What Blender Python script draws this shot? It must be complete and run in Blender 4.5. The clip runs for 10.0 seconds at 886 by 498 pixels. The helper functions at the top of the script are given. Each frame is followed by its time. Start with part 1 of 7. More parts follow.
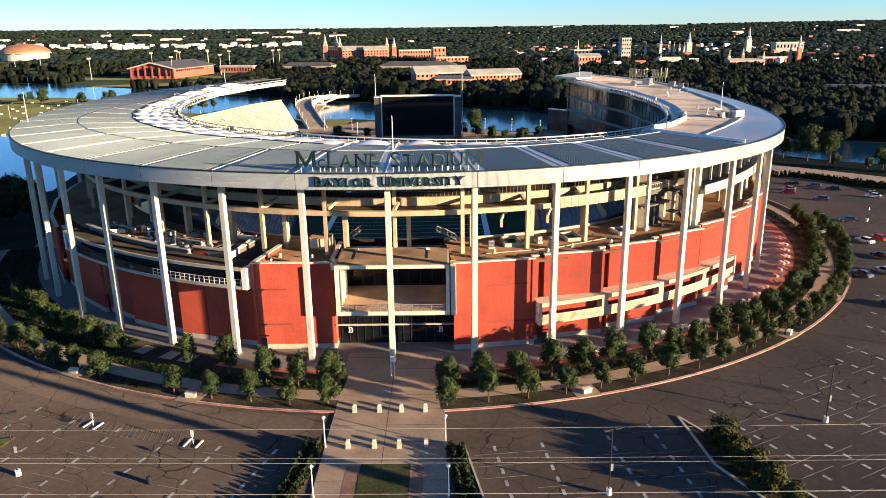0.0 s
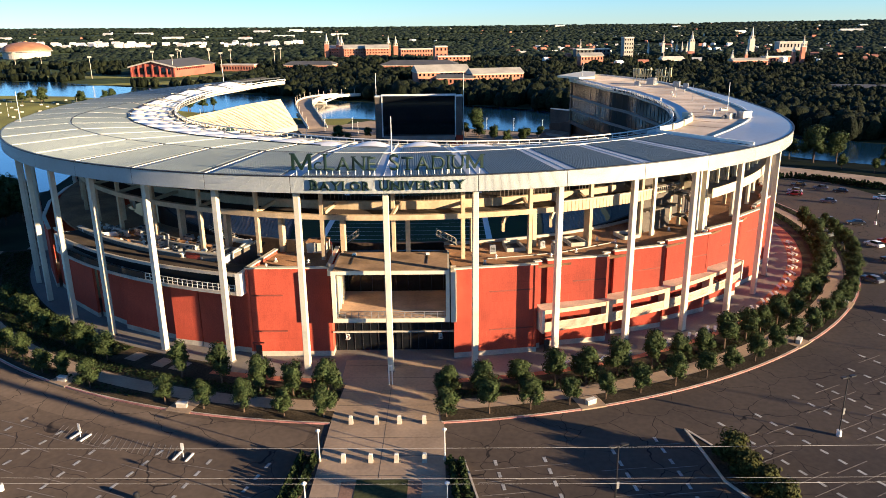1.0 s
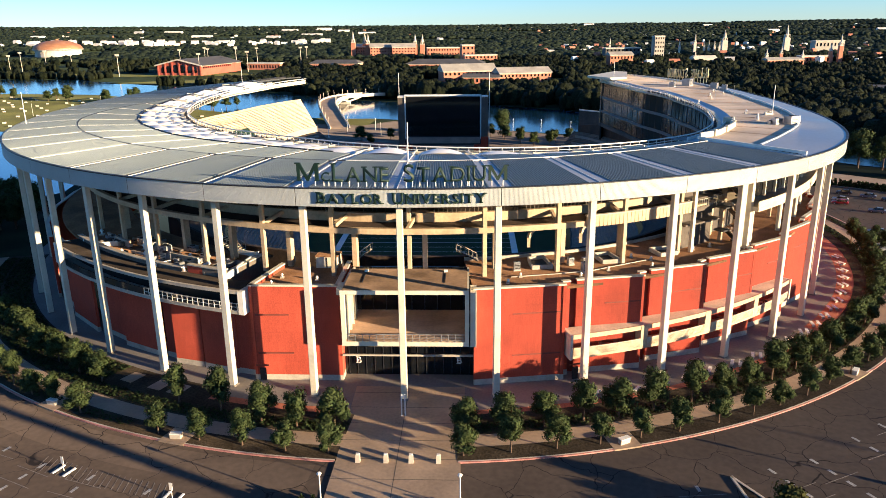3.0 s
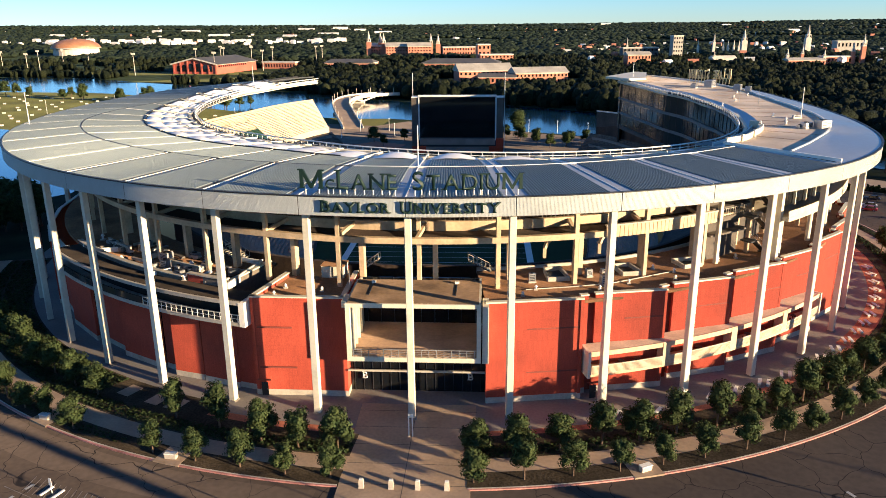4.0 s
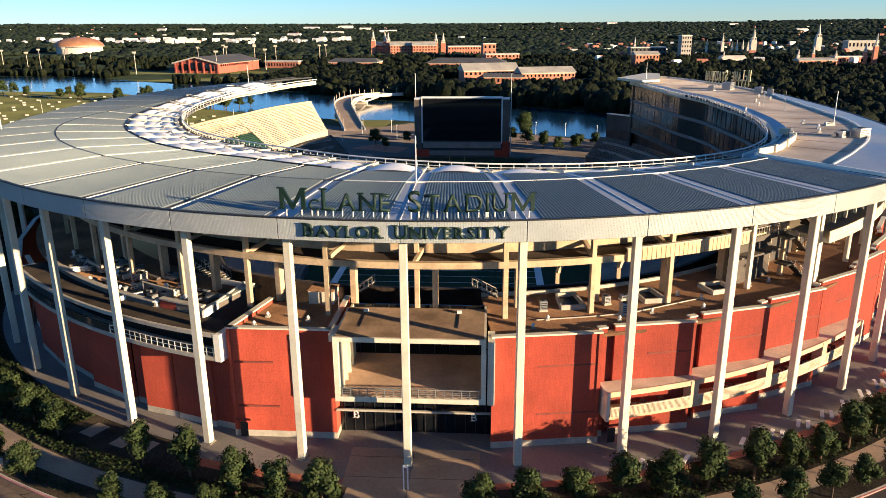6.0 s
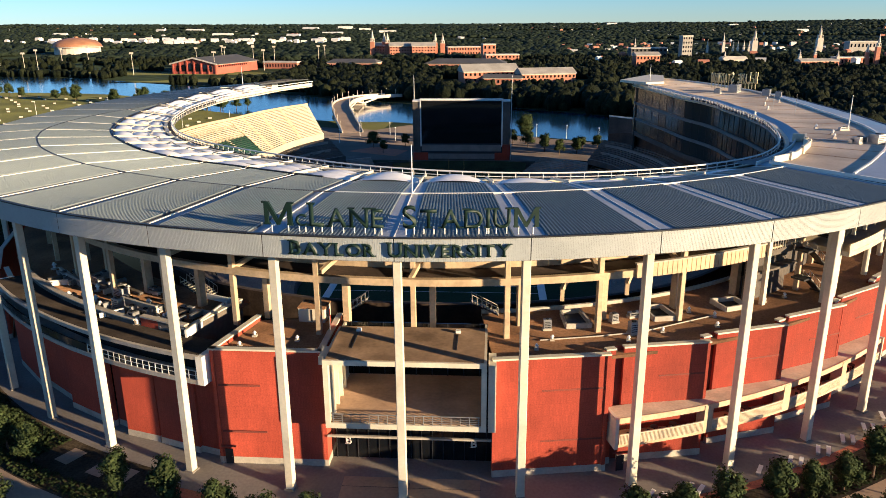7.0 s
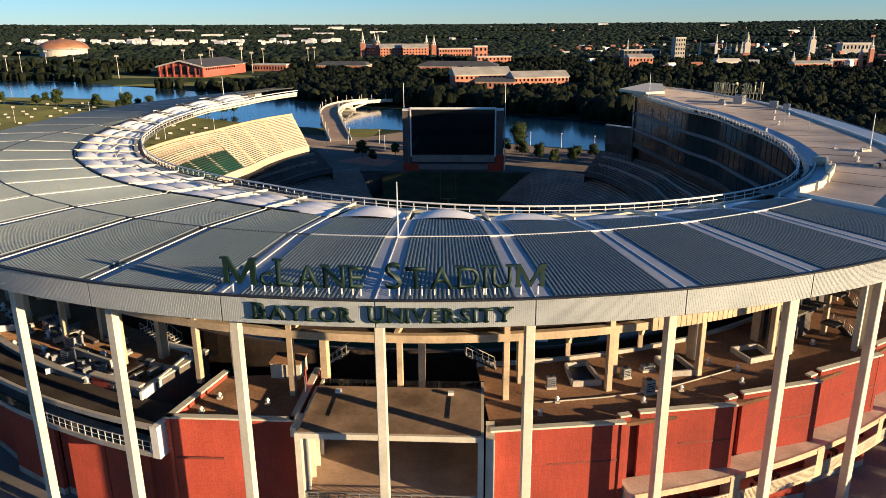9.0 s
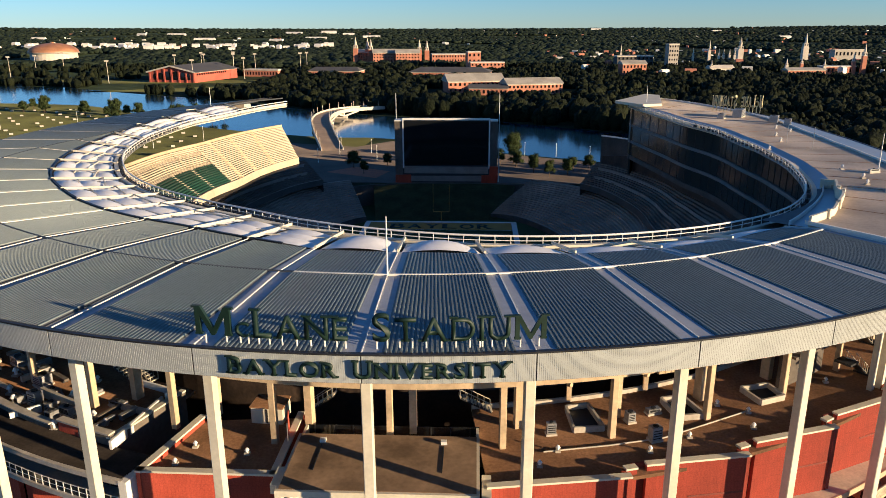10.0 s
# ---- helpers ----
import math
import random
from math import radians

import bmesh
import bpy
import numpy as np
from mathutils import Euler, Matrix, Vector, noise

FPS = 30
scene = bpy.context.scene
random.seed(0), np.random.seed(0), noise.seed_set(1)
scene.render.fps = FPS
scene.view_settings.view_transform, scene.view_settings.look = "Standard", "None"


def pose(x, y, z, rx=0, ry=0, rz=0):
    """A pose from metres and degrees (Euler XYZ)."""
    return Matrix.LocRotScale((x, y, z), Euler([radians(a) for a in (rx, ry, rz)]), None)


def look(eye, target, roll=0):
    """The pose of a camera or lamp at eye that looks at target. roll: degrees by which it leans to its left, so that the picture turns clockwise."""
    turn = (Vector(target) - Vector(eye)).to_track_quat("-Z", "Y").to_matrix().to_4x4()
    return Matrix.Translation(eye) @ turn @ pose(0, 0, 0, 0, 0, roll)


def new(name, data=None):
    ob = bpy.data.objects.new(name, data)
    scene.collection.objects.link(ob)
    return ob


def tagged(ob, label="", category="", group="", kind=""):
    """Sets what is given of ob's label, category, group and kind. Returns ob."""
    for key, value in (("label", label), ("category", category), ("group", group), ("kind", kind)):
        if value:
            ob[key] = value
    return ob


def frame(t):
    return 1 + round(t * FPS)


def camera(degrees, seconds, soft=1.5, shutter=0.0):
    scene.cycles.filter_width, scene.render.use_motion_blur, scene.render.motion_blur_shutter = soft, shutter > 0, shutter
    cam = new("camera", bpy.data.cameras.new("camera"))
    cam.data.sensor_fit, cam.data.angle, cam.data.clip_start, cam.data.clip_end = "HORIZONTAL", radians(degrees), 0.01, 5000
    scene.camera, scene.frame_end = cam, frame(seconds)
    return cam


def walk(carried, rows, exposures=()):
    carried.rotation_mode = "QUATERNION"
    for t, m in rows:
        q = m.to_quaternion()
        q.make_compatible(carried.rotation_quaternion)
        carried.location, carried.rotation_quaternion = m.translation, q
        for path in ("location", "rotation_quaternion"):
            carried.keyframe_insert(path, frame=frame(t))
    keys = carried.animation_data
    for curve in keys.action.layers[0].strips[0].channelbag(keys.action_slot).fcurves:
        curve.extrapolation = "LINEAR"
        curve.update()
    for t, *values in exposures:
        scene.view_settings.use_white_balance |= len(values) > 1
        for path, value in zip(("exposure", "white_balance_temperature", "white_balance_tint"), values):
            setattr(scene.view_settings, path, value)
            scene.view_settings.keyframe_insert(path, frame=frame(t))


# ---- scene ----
cam = camera(62.4, 10.0, soft=0.8)
PATH = [
    (0, (-0.321, -2.25, 53.603), (-0.326, -0.337, 53.02), -0.7),
    (0.5, (-0.247, -0.574, 53.567), (-0.25, 1.339, 52.982), -0.7),
    (1, (-0.07, 1.438, 53.554), (-0.079, 3.351, 52.968), -0.6),
    (1.5, (0.16, 3.778, 53.533), (0.135, 5.69, 52.947), -0.6),
    (2, (0.383, 6.331, 53.484), (0.347, 8.242, 52.896), -0.6),
    (2.5, (0.573, 9.026, 53.42), (0.518, 10.937, 52.832), -0.6),
    (4, (1.023, 17.819, 53.268), (0.905, 19.727, 52.678), -0.5),
    (4.5, (1.009, 20.876, 53.259), (0.881, 22.783, 52.669), -0.4),
    (5, (0.989, 24.027, 53.222), (0.856, 25.933, 52.63), -0.4),
    (6.5, (0.715, 33.172, 53.062), (0.585, 35.078, 52.47), -0.4),
    (7, (0.652, 36.267, 53.19), (0.522, 38.173, 52.599), -0.4),
    (7.5, (0.563, 39.333, 53.502), (0.434, 41.239, 52.911), -0.4),
    (8, (0.399, 42.39, 53.928), (0.27, 44.296, 53.336), -0.4),
    (8.5, (0.246, 45.37, 54.522), (0.125, 47.277, 53.932), -0.4),
    (9, (0.078, 48.314, 55.271), (-0.03, 50.222, 54.68), -0.4),
    (9.5, (-0.053, 51.403, 56.279), (-0.159, 53.312, 55.692), -0.3),
    (10, (-0.208, 54.491, 57.112), (-0.297, 56.402, 56.531), -0.2),
]
walk(cam, [(t, look(eye, target, roll)) for t, eye, target, roll in PATH],
     exposures=[(0.0, 1.98, 4870, 7), (6.0, 1.7, 4870, 7), (10.0, 1.27, 4870, 7)])

# ---- light: a low evening sun from the front right, clear sky ----
SUN_ELEV = radians(9.4)
SUN_SIDE = Vector((0.9045, -0.4265, 0.0)).normalized()
sun_data = bpy.data.lights.new("sun", "SUN")
sun_data.energy, sun_data.angle, sun_data.color = 5.0, radians(0.55), (1.0, 0.63, 0.285)
sun = new("sun", sun_data)
towards_sun = SUN_SIDE * math.cos(SUN_ELEV) + Vector((0, 0, math.sin(SUN_ELEV)))
sun.matrix_world = look(towards_sun * 300, (0, 0, 0))

world = bpy.data.worlds.new("world")
scene.world = world
world.use_nodes = True
wn = world.node_tree
wn.nodes.clear()
w_out = wn.nodes.new("ShaderNodeOutputWorld")
w_bg = wn.nodes.new("ShaderNodeBackground")
w_sky = wn.nodes.new("ShaderNodeTexSky")
w_sky.sky_type, w_sky.sun_disc = "NISHITA", False
w_sky.sun_elevation, w_sky.sun_rotation = SUN_ELEV, math.atan2(SUN_SIDE.x, SUN_SIDE.y)
w_sky.altitude, w_sky.air_density, w_sky.dust_density, w_sky.ozone_density = 150, 0.8, 0.0, 3.0
w_bg.inputs["Strength"].default_value = 0.05
wn.links.new(w_sky.outputs["Color"], w_bg.inputs["Color"])
wn.links.new(w_bg.outputs["Background"], w_out.inputs["Surface"])

# ---- mesh tools ----
CX, CY, STEP = -9.2, 205.2, 8.18        # centre of the stadium's front circle, degrees between columns


def ring(r, phi, z=0.0):
    """A place at radius r and phi degrees round the stadium; 0 is the front, positive to the sunny side."""
    a = radians(phi)
    return (CX + r * math.sin(a), CY - r * math.cos(a), z)


def knots(table, soft=0):
    xs, ys = zip(*table)
    if soft:
        fine_x = np.arange(xs[0], xs[-1] + 0.25, 0.5)
        fine_y = np.interp(fine_x, xs, ys)
        ext = np.concatenate([2 * fine_y[0] - fine_y[soft:0:-1], fine_y, 2 * fine_y[-1] - fine_y[-2:-soft - 2:-1]])
        xs, ys = fine_x, np.convolve(ext, np.ones(2 * soft + 1) / (2 * soft + 1), "valid")
    return lambda v: float(np.interp(v, xs, ys))


def steps(a, b, n):
    return [a + (b - a) * i / n for i in range(n + 1)]


class Shell:
    """Collects the corners and faces of one mesh."""

    def __init__(self):
        self.v, self.f = [], []

    def add(self, verts, faces):
        n = len(self.v)
        self.v += [tuple(p) for p in verts]
        self.f += [tuple(i + n for i in f) for f in faces]
        return self

    def box(self, c, size, rz=0.0, m=None):
        sx, sy, sz = (s / 2 for s in size)
        m = m or (Matrix.Translation(c) @ Matrix.Rotation(radians(rz), 4, "Z"))
        vs = [m @ Vector((x, y, z)) for z in (-sz, sz) for x, y in ((-sx, -sy), (sx, -sy), (sx, sy), (-sx, sy))]
        return self.add(vs, [(3, 2, 1, 0), (4, 5, 6, 7), (0, 1, 5, 4), (1, 2, 6, 5), (2, 3, 7, 6), (3, 0, 4, 7)])

    def span(self, x0, x1, y0, y1, z0, z1):
        return self.box(((x0 + x1) / 2, (y0 + y1) / 2, (z0 + z1) / 2), (abs(x1 - x0), abs(y1 - y0), abs(z1 - z0)))

    def bar(self, a, b, w, h):
        """A square bar from a to b, w wide and h high."""
        a, b = Vector(a), Vector(b)
        d = (b - a)
        m = Matrix.Translation((a + b) / 2) @ d.to_track_quat("Y", "Z").to_matrix().to_4x4()
        return self.box((0, 0, 0), (w, d.length, h), m=m)

    def rod(self, a, b, r0, r1=None, n=8, caps=True):
        a, b = Vector(a), Vector(b)
        r1 = r0 if r1 is None else r1
        q = (b - a).to_track_quat("Z", "Y")
        vs = []
        for p, r in ((a, r0), (b, r1)):
            vs += [p + q @ Vector((r * math.cos(6.28318531 * i / n), r * math.sin(6.28318531 * i / n), 0)) for i in range(n)]
        fs = [(i, (i + 1) % n, n + (i + 1) % n, n + i) for i in range(n)]
        if caps:
            fs += [tuple(range(n - 1, -1, -1)), tuple(range(n, 2 * n))]
        return self.add(vs, fs)

    def loft(self, rows, closed=False, caps=False):
        """Joins rows of equally many points by quads; closed: each row is a loop."""
        n = len(rows[0])
        vs = [p for row in rows for p in row]
        m = n if closed else n - 1
        fs = [(i * n + j, i * n + (j + 1) % n, (i + 1) * n + (j + 1) % n, (i + 1) * n + j) for i in range(len(rows) - 1) for j in range(m)]
        if caps:
            fs += [tuple(range(n - 1, -1, -1)), tuple((len(rows) - 1) * n + j for j in range(n))]
        return self.add(vs, fs)

    def arc(self, profile, phis):
        """Sweeps a closed profile of (r, z) pairs round the stadium; r may be a function of phi."""
        rows = [[ring(r(p) if callable(r) else r, p, z(p) if callable(z) else z) for r, z in profile] for p in phis]
        return self.loft(rows, closed=True, caps=True)

    def slab(self, r0, r1, z0, z1, phis):
        return self.arc([(r0, z0), (r1, z0), (r1, z1), (r0, z1)], phis)

    def prism(self, outline, z0, z1):
        n = len(outline)
        vs = [(x, y, z0) for x, y in outline] + [(x, y, z1) for x, y in outline]
        fs = [tuple(range(n - 1, -1, -1)), tuple(range(n, 2 * n))] + [(i, (i + 1) % n, n + (i + 1) % n, n + i) for i in range(n)]
        return self.add(vs, fs)

    def mesh(self, name, material, smooth=False, mend=True):
        me = bpy.data.meshes.new(name)
        me.from_pydata(self.v, [], self.f)
        if mend and len(self.f) < 60000:
            bm = bmesh.new()
            bm.from_mesh(me)
            bmesh.ops.recalc_face_normals(bm, faces=bm.faces)
            bm.to_mesh(me)
            bm.free()
        if smooth:
            me.shade_smooth()
        me.materials.append(material)
        me.update()
        return me


def part(name, shell, material, parent=None, label="", smooth=False, mend=True):
    ob = new(name, shell.mesh(name, material, smooth, mend))
    if parent:
        ob.parent = parent
    if label:
        ob["label"] = label
    return ob


def shared(name, me, parent, m=None):
    """One more object on a mesh that is already there."""
    ob = new(name, me)
    ob.parent = parent
    if m is not None:
        ob.matrix_basis = m
    return ob


def thing(name, label, category, group="", kind="", at=(0, 0, 0), rz=0.0):
    ob = new(name)
    ob.empty_display_size = 0.5
    ob.matrix_world = pose(*at, 0, 0, rz)
    return tagged(ob, label, category, group, kind)


# ---- materials ----
def surface(name, base, rough=0.7, metal=0.0, fine=(6.0, 0.15), broad=(0.25, 0.2), bump=0.0, vary=0.0, tint=None, coords="Object", spec=0.4):
    """A surface with grain (fine: scale, amount), stains (broad) and relief; vary: how much single pieces differ."""
    m = bpy.data.materials.new(name)
    m.use_nodes = True
    t = m.node_tree
    b = t.nodes["Principled BSDF"]
    if spec <= 0.2:
        b.inputs["Diffuse Roughness"].default_value = 1.0
    b.inputs["Metallic"].default_value, b.inputs["Specular IOR Level"].default_value = metal, spec
    where = t.nodes.new("ShaderNodeNewGeometry").outputs["Position"]
    col = None

    def mix(a, bcol, fac):
        n = t.nodes.new("ShaderNodeMix")
        n.data_type = "RGBA"
        for sock, val in ((n.inputs[0], fac), (n.inputs[6], a), (n.inputs[7], bcol)):
            if hasattr(val, "links"):
                t.links.new(val, sock)
            else:
                sock.default_value = val if isinstance(val, float) else (*val, 1.0)
        return n.outputs[2]

    def field(scale, detail, low, high):
        n = t.nodes.new("ShaderNodeTexNoise")
        n.inputs["Scale"].default_value, n.inputs["Detail"].default_value = scale, detail
        t.links.new(where, n.inputs["Vector"])
        r = t.nodes.new("ShaderNodeMapRange")
        r.inputs["From Min"].default_value, r.inputs["From Max"].default_value = 0.32, 0.68
        r.inputs["To Min"].default_value, r.inputs["To Max"].default_value = low, high
        t.links.new(n.outputs["Fac"], r.inputs["Value"])
        return r.outputs["Result"], n.outputs["Fac"]

    dark = tuple(c * (1 - broad[1]) for c in base)
    light = tint or tuple(min(1, c * (1 + broad[1] * 0.7)) for c in base)
    f1, _ = field(broad[0], 5.0, 0.0, 1.0)
    f2, grain = field(fine[0], 4.0, 1 - fine[1], 1 + fine[1])
    col = mix(dark, light, f1)
    mul = t.nodes.new("ShaderNodeVectorMath")
    mul.operation = "SCALE"
    t.links.new(col, mul.inputs[0])
    t.links.new(f2, mul.inputs["Scale"])
    col = mul.outputs[0]
    if vary:
        info = t.nodes.new("ShaderNodeObjectInfo")
        r = t.nodes.new("ShaderNodeMapRange")
        r.inputs["To Min"].default_value, r.inputs["To Max"].default_value = 1 - vary, 1 + vary
        t.links.new(info.outputs["Random"], r.inputs["Value"])
        mul2 = t.nodes.new("ShaderNodeVectorMath")
        mul2.operation = "SCALE"
        t.links.new(col, mul2.inputs[0])
        t.links.new(r.outputs["Result"], mul2.inputs["Scale"])
        col = mul2.outputs[0]
    t.links.new(col, b.inputs["Base Color"])
    rr = t.nodes.new("ShaderNodeMapRange")
    rr.inputs["To Min"].default_value, rr.inputs["To Max"].default_value = max(0.02, rough - 0.1), min(1, rough + 0.1)
    t.links.new(f1, rr.inputs["Value"])
    t.links.new(rr.outputs["Result"], b.inputs["Roughness"])
    if bump:
        bp = t.nodes.new("ShaderNodeBump")
        bp.inputs["Strength"].default_value, bp.inputs["Distance"].default_value = 1.0, bump
        t.links.new(grain, bp.inputs["Height"])
        t.links.new(bp.outputs["Normal"], b.inputs["Normal"])
    return m


def glass_dark(name, base, rough=0.06, spec=0.6):
    m = bpy.data.materials.new(name)
    m.use_nodes = True
    b = m.node_tree.nodes["Principled BSDF"]
    b.inputs["Base Color"].default_value = (*base, 1)
    b.inputs["Roughness"].default_value, b.inputs["Specular IOR Level"].default_value = rough, spec
    return m


def leafy(name, base, other, rugged=0.0):
    m = bpy.data.materials.new(name)
    m.use_nodes = True
    t = m.node_tree
    b = t.nodes["Principled BSDF"]
    g = t.nodes.new("ShaderNodeNewGeometry")
    mixn = t.nodes.new("ShaderNodeMix")
    mixn.data_type = "RGBA"
    mixn.inputs[6].default_value, mixn.inputs[7].default_value = (*base, 1), (*other, 1)
    t.links.new(g.outputs["Random Per Island"], mixn.inputs[0])
    nz = t.nodes.new("ShaderNodeTexNoise")
    nz.inputs["Scale"].default_value, nz.inputs["Detail"].default_value = 0.9, 6.0
    t.links.new(g.outputs["Position"], nz.inputs["Vector"])
    r = t.nodes.new("ShaderNodeMapRange")
    r.inputs["From Min"].default_value, r.inputs["From Max"].default_value = 0.3, 0.7
    r.inputs["To Min"].default_value, r.inputs["To Max"].default_value = 0.45, 1.5
    t.links.new(nz.outputs["Fac"], r.inputs["Value"])
    s = t.nodes.new("ShaderNodeVectorMath")
    s.operation = "SCALE"
    t.links.new(mixn.outputs[2], s.inputs[0])
    t.links.new(r.outputs["Result"], s.inputs["Scale"])
    t.links.new(s.outputs[0], b.inputs["Base Color"])
    b.inputs["Roughness"].default_value, b.inputs["Specular IOR Level"].default_value = 0.8, 0.1
    if rugged:
        bp = t.nodes.new("ShaderNodeBump")
        bp.inputs["Strength"].default_value, bp.inputs["Distance"].default_value = 1.0, rugged
        t.links.new(nz.outputs["Fac"], bp.inputs["Height"])
        t.links.new(bp.outputs["Normal"], b.inputs["Normal"])
    return m


M_CREAM = surface("painted_concrete", (0.62, 0.565, 0.43), 0.6, fine=(3.0, 0.05), broad=(0.35, 0.12))
M_BEIGE = surface("precast_beam", (0.52, 0.39, 0.235), 0.75, fine=(2.5, 0.1), broad=(0.3, 0.22))
M_WHITE = surface("white_paint", (0.74, 0.71, 0.64), 0.5, fine=(4.0, 0.04), broad=(0.4, 0.08))
M_BRICK = surface("red_brick", (0.41, 0.075, 0.038), 0.85, fine=(7.0, 0.16), broad=(0.22, 0.16), bump=0.004, spec=0.2)


def coursed(m, width=0.36, height=1.6):
    """Adds upright ribs of brick that follow the stadium's curve to a surface."""
    t = m.node_tree
    b = t.nodes["Principled BSDF"]
    old = b.inputs["Base Color"].links[0].from_socket
    sep = t.nodes.new("ShaderNodeSeparateXYZ")
    t.links.new(t.nodes.new("ShaderNodeNewGeometry").outputs["Position"], sep.inputs[0])

    def calc(op, a, bval):
        n = t.nodes.new("ShaderNodeMath")
        n.operation = op
        for sock, val in ((n.inputs[0], a), (n.inputs[1], bval)):
            if hasattr(val, "links"):
                t.links.new(val, sock)
            else:
                sock.default_value = val
        return n.outputs[0]

    turn = calc("ARCTAN2", calc("SUBTRACT", sep.outputs["X"], CX), calc("SUBTRACT", CY, sep.outputs["Y"]))
    join = t.nodes.new("ShaderNodeCombineXYZ")
    t.links.new(calc("MULTIPLY", turn, 92.0), join.inputs[0])
    t.links.new(sep.outputs["Z"], join.inputs[1])
    br = t.nodes.new("ShaderNodeTexBrick")
    br.inputs["Scale"].default_value, br.inputs["Mortar Size"].default_value = 1.0, 0.018
    br.inputs["Brick Width"].default_value, br.inputs["Row Height"].default_value = width, height
    br.inputs["Color1"].default_value, br.inputs["Color2"].default_value, br.inputs["Mortar"].default_value = (1.06, 1.06, 1.06, 1), (0.95, 0.95, 0.95, 1), (0.82, 0.84, 0.86, 1)
    t.links.new(join.outputs[0], br.inputs["Vector"])
    mul = t.nodes.new("ShaderNodeVectorMath")
    mul.operation = "MULTIPLY"
    t.links.new(old, mul.inputs[0])
    t.links.new(br.outputs["Color"], mul.inputs[1])
    t.links.new(mul.outputs[0], b.inputs["Base Color"])


coursed(M_BRICK)
M_ROOFTAN = surface("gravel_roof", (0.26, 0.142, 0.07), 0.95, fine=(3.0, 0.2), broad=(0.16, 0.4), bump=0.02, spec=0.1)
M_BOXROOF = surface("membrane_roof", (0.2, 0.135, 0.08), 0.9, fine=(2.0, 0.12), broad=(0.2, 0.45), spec=0.1)
M_PRESSROOF = surface("pale_roof_membrane", (0.52, 0.42, 0.31), 0.8, fine=(2.0, 0.08), broad=(0.1, 0.3), spec=0.2)
M_DECK = surface("standing_seam_metal", (0.17, 0.198, 0.195), 0.58, metal=0.2, fine=(1.5, 0.06), broad=(0.08, 0.12), vary=0.05)
M_STRIP = surface("gutter_sheet", (0.34, 0.355, 0.385), 0.5, metal=0.2, fine=(1.5, 0.06), broad=(0.2, 0.12))
M_EDGE = surface("slate_edge_trim", (0.045, 0.05, 0.06), 0.6, fine=(1.5, 0.1), broad=(0.2, 0.2))
M_FABRIC = surface("white_membrane", (0.82, 0.8, 0.76), 0.55, fine=(1.0, 0.04), broad=(0.4, 0.1))
M_BLACK = surface("black_metal", (0.02, 0.02, 0.022), 0.5, fine=(5.0, 0.2), broad=(0.6, 0.3))
M_STEEL = surface("grey_steel", (0.35, 0.35, 0.35), 0.45, metal=0.6, fine=(4.0, 0.1), broad=(0.5, 0.2))
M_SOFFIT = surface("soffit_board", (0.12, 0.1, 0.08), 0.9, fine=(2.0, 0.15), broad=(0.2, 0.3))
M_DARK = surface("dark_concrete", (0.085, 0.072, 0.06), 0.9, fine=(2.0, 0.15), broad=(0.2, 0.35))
M_GREEN = surface("dark_green_letters", (0.006, 0.021, 0.013), 0.6, fine=(3.0, 0.1), broad=(0.5, 0.2))
M_GLASS = glass_dark("dark_glass", (0.008, 0.009, 0.011))
M_GLASSB = glass_dark("grey_blue_glass", (0.03, 0.034, 0.032), 0.16, 0.18)
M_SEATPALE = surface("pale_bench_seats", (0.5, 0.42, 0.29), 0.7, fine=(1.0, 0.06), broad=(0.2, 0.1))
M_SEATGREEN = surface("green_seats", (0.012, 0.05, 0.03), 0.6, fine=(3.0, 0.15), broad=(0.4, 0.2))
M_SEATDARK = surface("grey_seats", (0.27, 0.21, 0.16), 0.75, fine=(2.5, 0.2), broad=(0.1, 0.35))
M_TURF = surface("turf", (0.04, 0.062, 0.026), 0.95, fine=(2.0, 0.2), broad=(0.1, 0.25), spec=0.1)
M_GOLD = surface("gold_end_zone", (0.42, 0.25, 0.06), 0.9, fine=(2.0, 0.15), broad=(0.2, 0.2))
M_PAVE = surface("concrete_paving", (0.195, 0.172, 0.147), 0.85, fine=(2.5, 0.12), broad=(0.12, 0.22))
M_WALKWAY = surface("tan_walk", (0.33, 0.24, 0.155), 0.88, fine=(2.0, 0.1), broad=(0.2, 0.2))
M_BRICKPAVE = surface("red_brick_paving", (0.36, 0.12, 0.06), 0.85, fine=(4.0, 0.25), broad=(0.4, 0.25))
M_MULCH = surface("mulch_bed", (0.045, 0.035, 0.022), 0.98, fine=(3.0, 0.4), broad=(0.3, 0.4), bump=0.05, spec=0.1)
M_KERBRED = surface("red_kerb_paint", (0.44, 0.2, 0.165), 0.7, fine=(3.0, 0.2), broad=(0.4, 0.35))
M_KERB = surface("kerb_concrete", (0.45, 0.4, 0.32), 0.85, fine=(3.0, 0.1), broad=(0.4, 0.2))
M_BARK = surface("bark", (0.1, 0.065, 0.04), 0.95, fine=(8.0, 0.3), broad=(1.0, 0.3))
M_LEAF = leafy("tree_leaves", (0.026, 0.041, 0.013), (0.056, 0.07, 0.022))
# wide spread of crown tones, so that single trees are coloured as if sunlit
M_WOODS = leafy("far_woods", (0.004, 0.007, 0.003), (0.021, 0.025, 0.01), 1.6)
# paler and greyer than the near woods: haze mixed into the leaf colour
M_FARWOODS = leafy("hazed_woods", (0.012, 0.019, 0.011), (0.024, 0.032, 0.018), 0.8)
M_GRASS = surface("grass", (0.07, 0.072, 0.022), 0.97, fine=(1.5, 0.3), broad=(0.03, 0.35), spec=0.1)
